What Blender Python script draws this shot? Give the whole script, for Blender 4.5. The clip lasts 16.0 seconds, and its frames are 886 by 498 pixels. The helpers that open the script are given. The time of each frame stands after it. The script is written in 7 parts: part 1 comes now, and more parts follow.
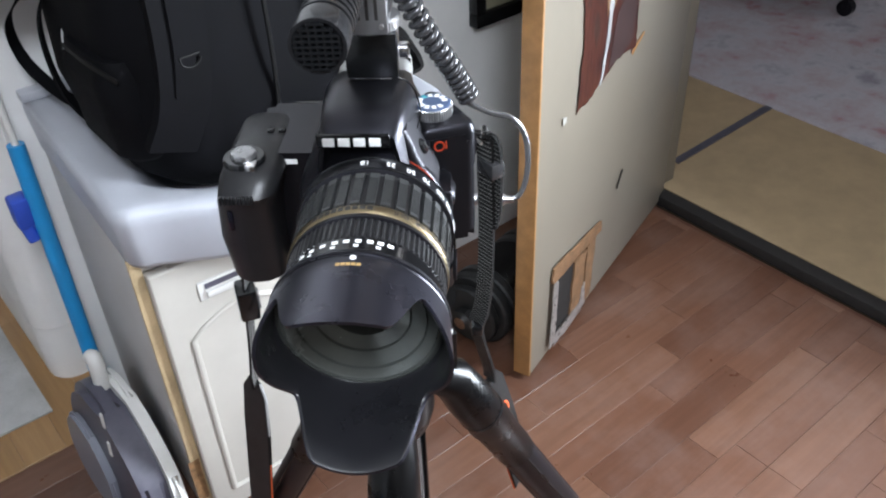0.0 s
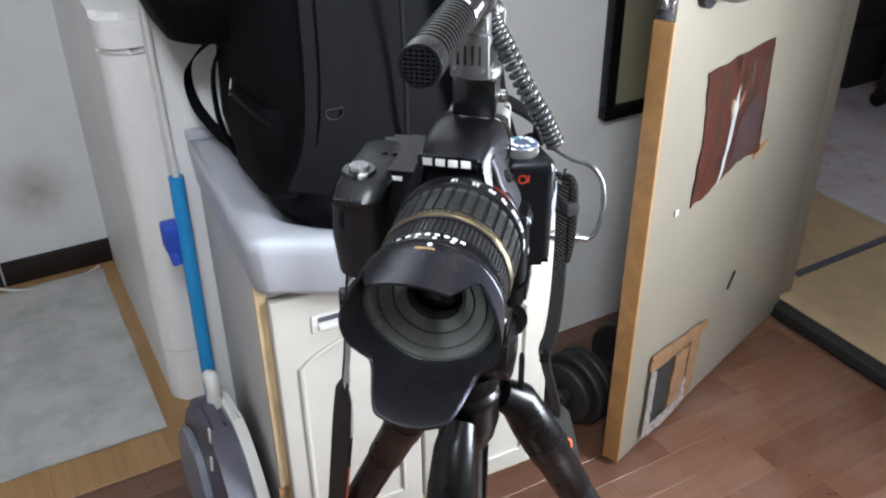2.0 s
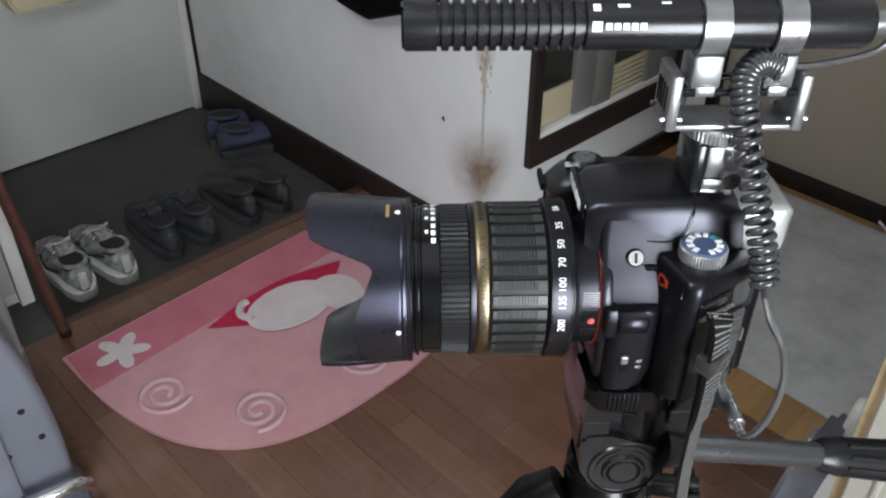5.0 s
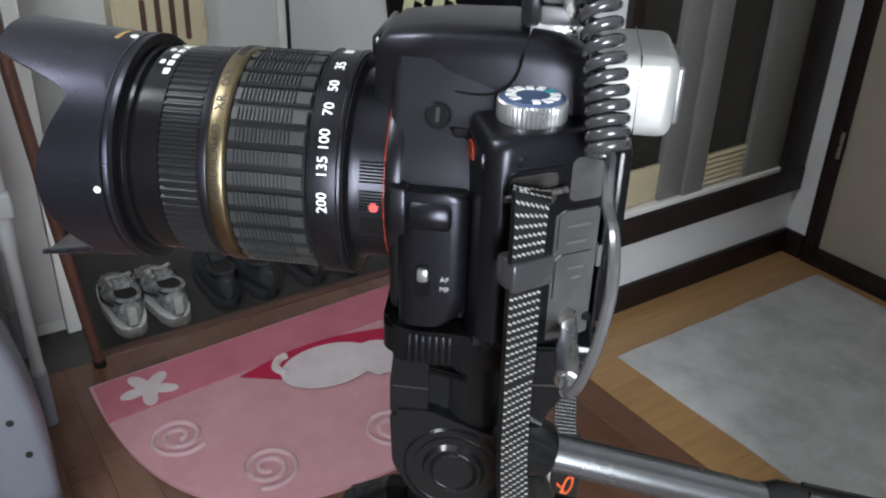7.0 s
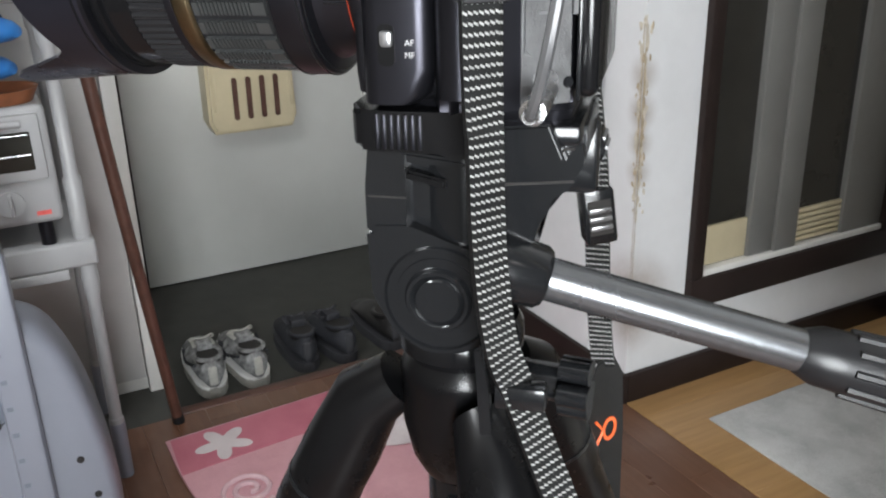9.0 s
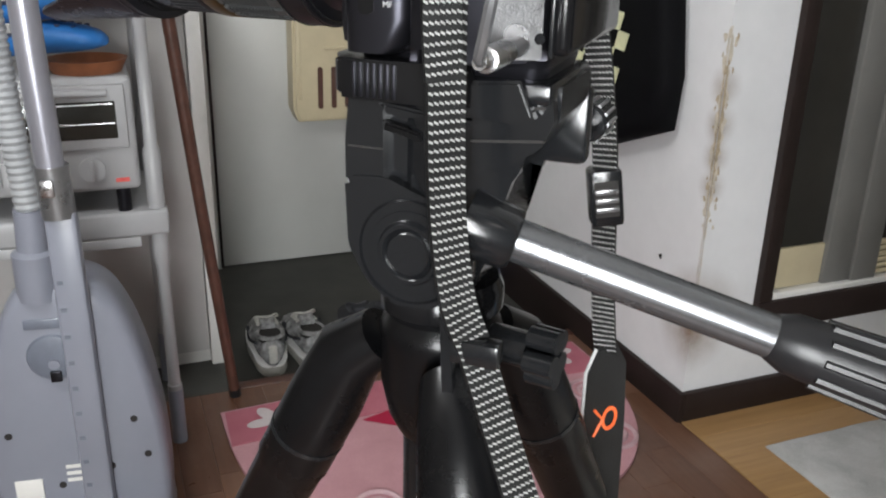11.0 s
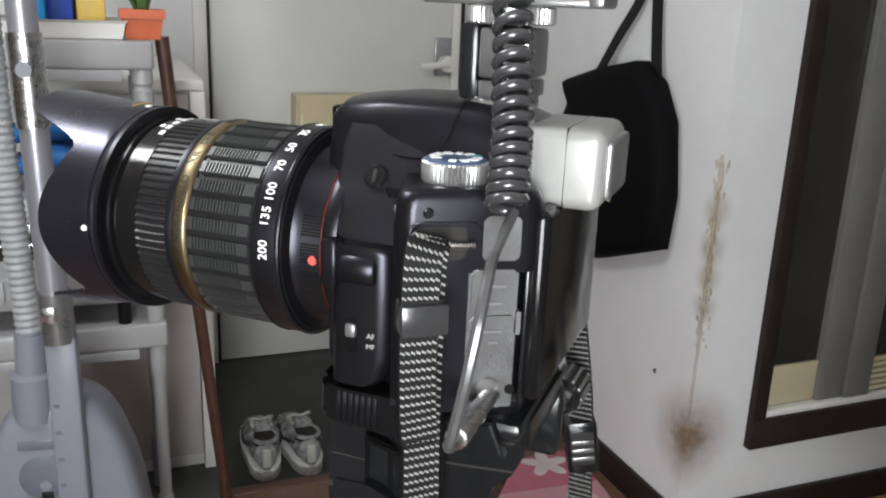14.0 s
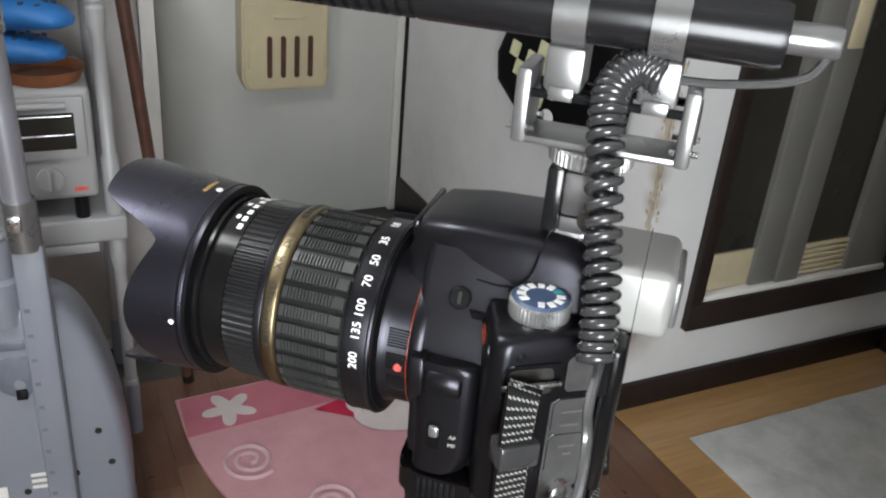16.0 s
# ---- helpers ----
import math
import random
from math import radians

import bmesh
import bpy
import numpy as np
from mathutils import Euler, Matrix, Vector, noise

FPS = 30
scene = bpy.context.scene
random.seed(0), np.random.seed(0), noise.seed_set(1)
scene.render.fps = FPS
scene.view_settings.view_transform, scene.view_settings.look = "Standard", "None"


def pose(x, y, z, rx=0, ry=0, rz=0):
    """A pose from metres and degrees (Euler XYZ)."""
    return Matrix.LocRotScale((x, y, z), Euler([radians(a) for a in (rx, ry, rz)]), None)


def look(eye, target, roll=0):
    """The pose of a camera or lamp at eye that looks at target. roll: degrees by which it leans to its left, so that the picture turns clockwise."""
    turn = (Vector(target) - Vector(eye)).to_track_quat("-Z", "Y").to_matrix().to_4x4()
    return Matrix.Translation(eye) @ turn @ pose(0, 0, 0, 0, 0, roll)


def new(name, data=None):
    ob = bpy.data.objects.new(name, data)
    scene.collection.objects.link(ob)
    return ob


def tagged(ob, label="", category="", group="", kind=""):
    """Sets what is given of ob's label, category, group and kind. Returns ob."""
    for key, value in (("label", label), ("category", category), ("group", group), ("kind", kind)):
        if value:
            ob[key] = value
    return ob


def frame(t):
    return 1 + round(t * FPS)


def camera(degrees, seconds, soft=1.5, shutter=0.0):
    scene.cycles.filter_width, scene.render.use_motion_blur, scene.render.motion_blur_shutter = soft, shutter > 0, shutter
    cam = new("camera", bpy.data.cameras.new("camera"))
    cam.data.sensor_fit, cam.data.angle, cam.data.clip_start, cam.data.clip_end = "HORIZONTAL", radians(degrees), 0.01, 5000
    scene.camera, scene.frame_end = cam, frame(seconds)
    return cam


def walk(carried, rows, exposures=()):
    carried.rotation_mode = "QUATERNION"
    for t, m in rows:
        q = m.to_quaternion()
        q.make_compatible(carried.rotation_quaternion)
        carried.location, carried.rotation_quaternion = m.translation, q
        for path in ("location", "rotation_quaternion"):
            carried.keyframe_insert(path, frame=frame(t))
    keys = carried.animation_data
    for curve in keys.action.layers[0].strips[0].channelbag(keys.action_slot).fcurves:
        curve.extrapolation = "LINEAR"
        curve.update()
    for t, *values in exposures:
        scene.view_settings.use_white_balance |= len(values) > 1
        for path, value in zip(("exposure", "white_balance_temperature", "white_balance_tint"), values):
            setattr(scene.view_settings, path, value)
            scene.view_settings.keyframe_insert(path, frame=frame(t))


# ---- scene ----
cam = camera(54.2, 16.0, soft=2.1)
PATH = [
    (0, (-0.209, -0.311, 1.220), (0.778, 0.937, 0.008), -2.3),
    (0.5, (-0.235, -0.362, 1.245), (0.714, 0.985, 0.111), -0.7),
    (1, (-0.252, -0.389, 1.239), (0.688, 1.018, 0.173), 0.4),
    (1.5, (-0.255, -0.388, 1.218), (0.685, 1.059, 0.208), 0.6),
    (2, (-0.237, -0.397, 1.224), (0.588, 1.108, 0.197), -0.5),
    (2.5, (-0.186, -0.385, 1.239), (0.370, 1.224, 0.188), -0.3),
    (3, (-0.057, -0.356, 1.219), (0.000, 1.304, 0.104), -1.8),
    (3.5, (0.045, -0.333, 1.234), (-0.354, 1.265, 0.098), -4.2),
    (4, (0.162, -0.323, 1.252), (-0.645, 1.106, 0.109), -1.5),
    (4.2, (0.187, -0.326, 1.257), (-0.769, 0.981, 0.083), -1.6),
    (6.3, (0.199, -0.165, 1.141), (-1.121, 0.858, 0.041), 1.2),
    (6.5, (0.217, -0.152, 1.132), (-1.159, 0.854, 0.085), 1.5),
    (7, (0.238, -0.149, 1.085), (-1.217, 0.849, 0.144), 1.8),
    (7.5, (0.237, -0.163, 1.051), (-1.258, 0.837, 0.176), -0.2),
    (8, (0.252, -0.164, 1.013), (-1.324, 0.858, 0.326), 0.9),
    (8.5, (0.264, -0.149, 0.997), (-1.345, 0.810, 0.298), -2.0),
    (8.7, (0.268, -0.138, 0.989), (-1.359, 0.781, 0.276), -2.1),
    (10.8, (0.299, -0.095, 0.962), (-1.439, 0.596, 0.247), 1.3),
    (11, (0.298, -0.094, 0.964), (-1.440, 0.598, 0.253), 1.3),
    (11.5, (0.304, -0.091, 0.995), (-1.473, 0.598, 0.391), 1.0),
    (12, (0.298, -0.083, 1.012), (-1.492, 0.610, 0.452), 1.4),
    (12.5, (0.297, -0.084, 1.028), (-1.492, 0.623, 0.483), 1.9),
    (13, (0.299, -0.079, 1.029), (-1.486, 0.631, 0.469), 1.9),
    (13.5, (0.297, -0.085, 1.035), (-1.496, 0.608, 0.481), 1.8),
    (14, (0.294, -0.087, 1.052), (-1.493, 0.618, 0.495), 2.3),
    (14.5, (0.287, -0.084, 1.071), (-1.489, 0.643, 0.505), 2.9),
    (15, (0.303, -0.079, 1.087), (-1.484, 0.585, 0.482), 2.3),
    (15.5, (0.296, -0.105, 1.122), (-1.425, 0.602, 0.389), 4.6),
    (16, (0.261, -0.135, 1.147), (-1.337, 0.680, 0.262), 5.0),
]
EXPOSURE = [(0, -0.03, 6000, 13), (1.5, 0.03, 6030, 12.5), (3.0, -0.28, 6310, 11.5), (4.0, -0.55, 6380, 11), (6.3, -0.96, 6230, 11.5), (7.5, -0.63, 6220, 11.5), (8.7, -0.42, 6430, 11.5), (10.8, -0.55, 6640, 12.5), (12.0, -0.80, 6610, 13), (13.7, -0.82, 6640, 12.5), (15.0, -1.0, 6640, 12.5), (16.0, -0.80, 6600, 11)]
walk(cam, [(t, look(e, a, r)) for t, e, a, r in PATH], EXPOSURE)

# world, lamps, exposure
world = bpy.data.worlds.new("world")
scene.world = world
world.use_nodes = True
world.node_tree.nodes["Background"].inputs[0].default_value = (0.55, 0.62, 0.75, 1)
world.node_tree.nodes["Background"].inputs[1].default_value = 0.05
scene.view_settings.exposure = 0.0


def lamp(name, x, y, z, power, size, colour):
    data = bpy.data.lights.new(name, "AREA")
    data.shape, data.size, data.energy, data.color = "DISK", size, power, colour
    ob = new(name, data)
    ob.matrix_world = pose(x, y, z)
    return ob


dome_lamp = bpy.data.lights.new("kitchen_lamp_light", "POINT")
dome_lamp.shadow_soft_size, dome_lamp.energy, dome_lamp.color = 0.15, 70, (0.93, 0.98, 1.0)
new("kitchen_lamp_light", dome_lamp).matrix_world = pose(-0.38, -0.72, 1.93)
# unseen panel lamp, added for the highlights on the camera body and lens
panel_lamp = bpy.data.lights.new("highlight_panel_light", "AREA")
panel_lamp.shape, panel_lamp.size, panel_lamp.size_y, panel_lamp.energy, panel_lamp.color = "RECTANGLE", 0.58, 0.76, 80, (0.92, 0.98, 1.0)
new("highlight_panel_light", panel_lamp).matrix_world = pose(1.22, -0.46, 1.01, 90, 0, 80)
lamp("tatami_lamp_light", 2.9, 0.6, 2.29, 3.8, 0.45, (1.0, 0.95, 0.90))


# ---- materials ----
def nodes(name):
    m = bpy.data.materials.new(name)
    m.use_nodes = True
    t = m.node_tree
    return m, t, t.nodes["Principled BSDF"]


def link(t, a, b):
    t.links.new(a, b)


def noise_tex(t, vec, scale, detail=4, rough=0.6):
    n = t.nodes.new("ShaderNodeTexNoise")
    n.inputs["Scale"].default_value, n.inputs["Detail"].default_value, n.inputs["Roughness"].default_value = scale, detail, rough
    link(t, vec, n.inputs["Vector"])
    return n.outputs["Fac"]


def ramp(t, fac, stops):
    r = t.nodes.new("ShaderNodeValToRGB")
    e = r.color_ramp.elements
    while len(e) < len(stops):
        e.new(0.5)
    for el, (p, c) in zip(e, stops):
        el.position, el.color = p, (*c, 1) if len(c) == 3 else c
    link(t, fac, r.inputs["Fac"])
    return r.outputs["Color"]


def mix(t, fac, a, b, mode="MIX"):
    n = t.nodes.new("ShaderNodeMix")
    n.data_type, n.blend_type = "RGBA", mode
    for s, v in ((n.inputs["Factor"], fac), (n.inputs["A"], a), (n.inputs["B"], b)):
        if hasattr(v, "is_output"):
            link(t, v, s)
        elif isinstance(v, (int, float)):
            s.default_value = v
        else:
            s.default_value = (*v, 1)
    return n.outputs["Result"]


def maths(t, op, a, b=0.0):
    n = t.nodes.new("ShaderNodeMath")
    n.operation = op
    for s, v in ((n.inputs[0], a), (n.inputs[1], b)):
        if hasattr(v, "is_output"):
            link(t, v, s)
        else:
            s.default_value = v
    return n.outputs[0]


def bump(t, b, height, strength, distance=0.001):
    n = t.nodes.new("ShaderNodeBump")
    n.inputs["Strength"].default_value, n.inputs["Distance"].default_value = strength, distance
    link(t, height, n.inputs["Height"])
    link(t, n.outputs["Normal"], b.inputs["Normal"])


def coords(t, where="Object"):
    return t.nodes.new("ShaderNodeTexCoord").outputs[where]


def position(t):
    return t.nodes.new("ShaderNodeNewGeometry").outputs["Position"]


def pbr(name, col, rough=0.5, metal=0.0, var=0.15, scale=40, grain=400, depth=0.15, rvar=0.12, dist=0.0006, spec=0.5, sheen=None):
    """A plain painted, moulded or metal surface with two scales of variation."""
    m, t, b = nodes(name)
    v = coords(t)
    big = noise_tex(t, v, scale, 5, 0.65)
    fine = noise_tex(t, v, grain, 3, 0.6)
    lo, hi = tuple(c * (1 - var) for c in col), tuple(min(1, c * (1 + var)) for c in col)
    link(t, ramp(t, big, [(0.3, lo), (0.7, hi)]), b.inputs["Base Color"])
    r = maths(t, "ADD", maths(t, "MULTIPLY", big, 2 * rvar), rough - rvar)
    link(t, r, b.inputs["Roughness"])
    b.inputs["Metallic"].default_value = metal
    b.inputs["Specular IOR Level"].default_value = spec
    if sheen:
        b.inputs["Specular Tint"].default_value = (*sheen, 1)
    if depth:
        bump(t, b, fine, depth, dist)
    return m


def near(t, p, centre, radius):
    """1 at the centre, 0 at the radius, in metres."""
    n = t.nodes.new("ShaderNodeVectorMath")
    n.operation = "DISTANCE"
    link(t, p, n.inputs[0])
    n.inputs[1].default_value = centre
    return maths(t, "MAXIMUM", maths(t, "SUBTRACT", 1.0, maths(t, "DIVIDE", n.outputs["Value"], radius)), 0.0)


def wall_paper(name, col, stains=()):
    """Off-white embossed wallpaper, a little grey with age; stains: (centre, radius) of brown mould marks."""
    m, t, b = nodes(name)
    p = position(t)
    soil = noise_tex(t, p, 2.3, 5, 0.7)
    fine = noise_tex(t, p, 260, 3, 0.55)
    c = ramp(t, soil, [(0.3, tuple(x * 0.86 for x in col)), (0.65, col)])
    blot = noise_tex(t, p, 26, 5, 0.7)
    for centre, radius, strength in stains:
        f = maths(t, "MULTIPLY", near(t, p, centre, radius), maths(t, "ADD", blot, 0.35))
        f = maths(t, "MINIMUM", maths(t, "MULTIPLY", maths(t, "POWER", f, 1.3), strength), 0.92)
        c = mix(t, f, c, (0.17, 0.10, 0.05))
    link(t, c, b.inputs["Base Color"])
    b.inputs["Roughness"].default_value = 0.72
    bump(t, b, fine, 0.35, 0.0008)
    return m


def plank_wood(name, colours, along=0, rough=0.38, wear=0.5):
    """Laminate strips: each strip takes its own tone, with grain along its length."""
    m, t, b = nodes(name)
    info = t.nodes.new("ShaderNodeObjectInfo").outputs["Random"]
    add = t.nodes.new("ShaderNodeVectorMath")
    add.operation = "ADD"
    link(t, coords(t), add.inputs[0])
    link(t, maths(t, "MULTIPLY", info, 37.0), add.inputs[1])
    mp = t.nodes.new("ShaderNodeMapping")
    mp.inputs["Scale"].default_value = (3, 45, 45) if along == 0 else (45, 3, 45)
    link(t, add.outputs[0], mp.inputs["Vector"])
    g = noise_tex(t, mp.outputs[0], 1.6, 6, 0.62)
    n = len(colours) - 1
    tone = ramp(t, info, [(k / n, c) for k, c in enumerate(colours)])
    dark = mix(t, 1.0, tone, (0.80, 0.77, 0.75), "MULTIPLY")
    c = mix(t, ramp(t, g, [(0.35, (0, 0, 0)), (0.62, (1, 1, 1))]), dark, tone)
    dirt = noise_tex(t, position(t), 5, 5, 0.7)
    c = mix(t, maths(t, "MULTIPLY", ramp(t, dirt, [(0.45, (0, 0, 0)), (0.75, (1, 1, 1))]), 0.35 * wear), c, (0.34, 0.27, 0.24))
    link(t, c, b.inputs["Base Color"])
    link(t, maths(t, "ADD", maths(t, "MULTIPLY", dirt, 0.3), rough - 0.15), b.inputs["Roughness"])
    bump(t, b, g, 0.12, 0.0006)
    return m


def carpet(name, stops, scale, tuft=900, wide=0.6):
    m, t, b = nodes(name)
    p = position(t)
    a = noise_tex(t, p, scale, 6, 0.7)
    f = noise_tex(t, p, tuft, 2, 0.6)
    c = mix(t, ramp(t, f, [(0.3, (0, 0, 0)), (0.7, (1, 1, 1))]), mix(t, 1.0, ramp(t, a, stops), (0.72, 0.72, 0.72), "MULTIPLY"), ramp(t, a, stops))
    link(t, c, b.inputs["Base Color"])
    b.inputs["Roughness"].default_value, b.inputs["Specular IOR Level"].default_value = 0.95, 0.15
    bump(t, b, f, wide, 0.003)
    return m


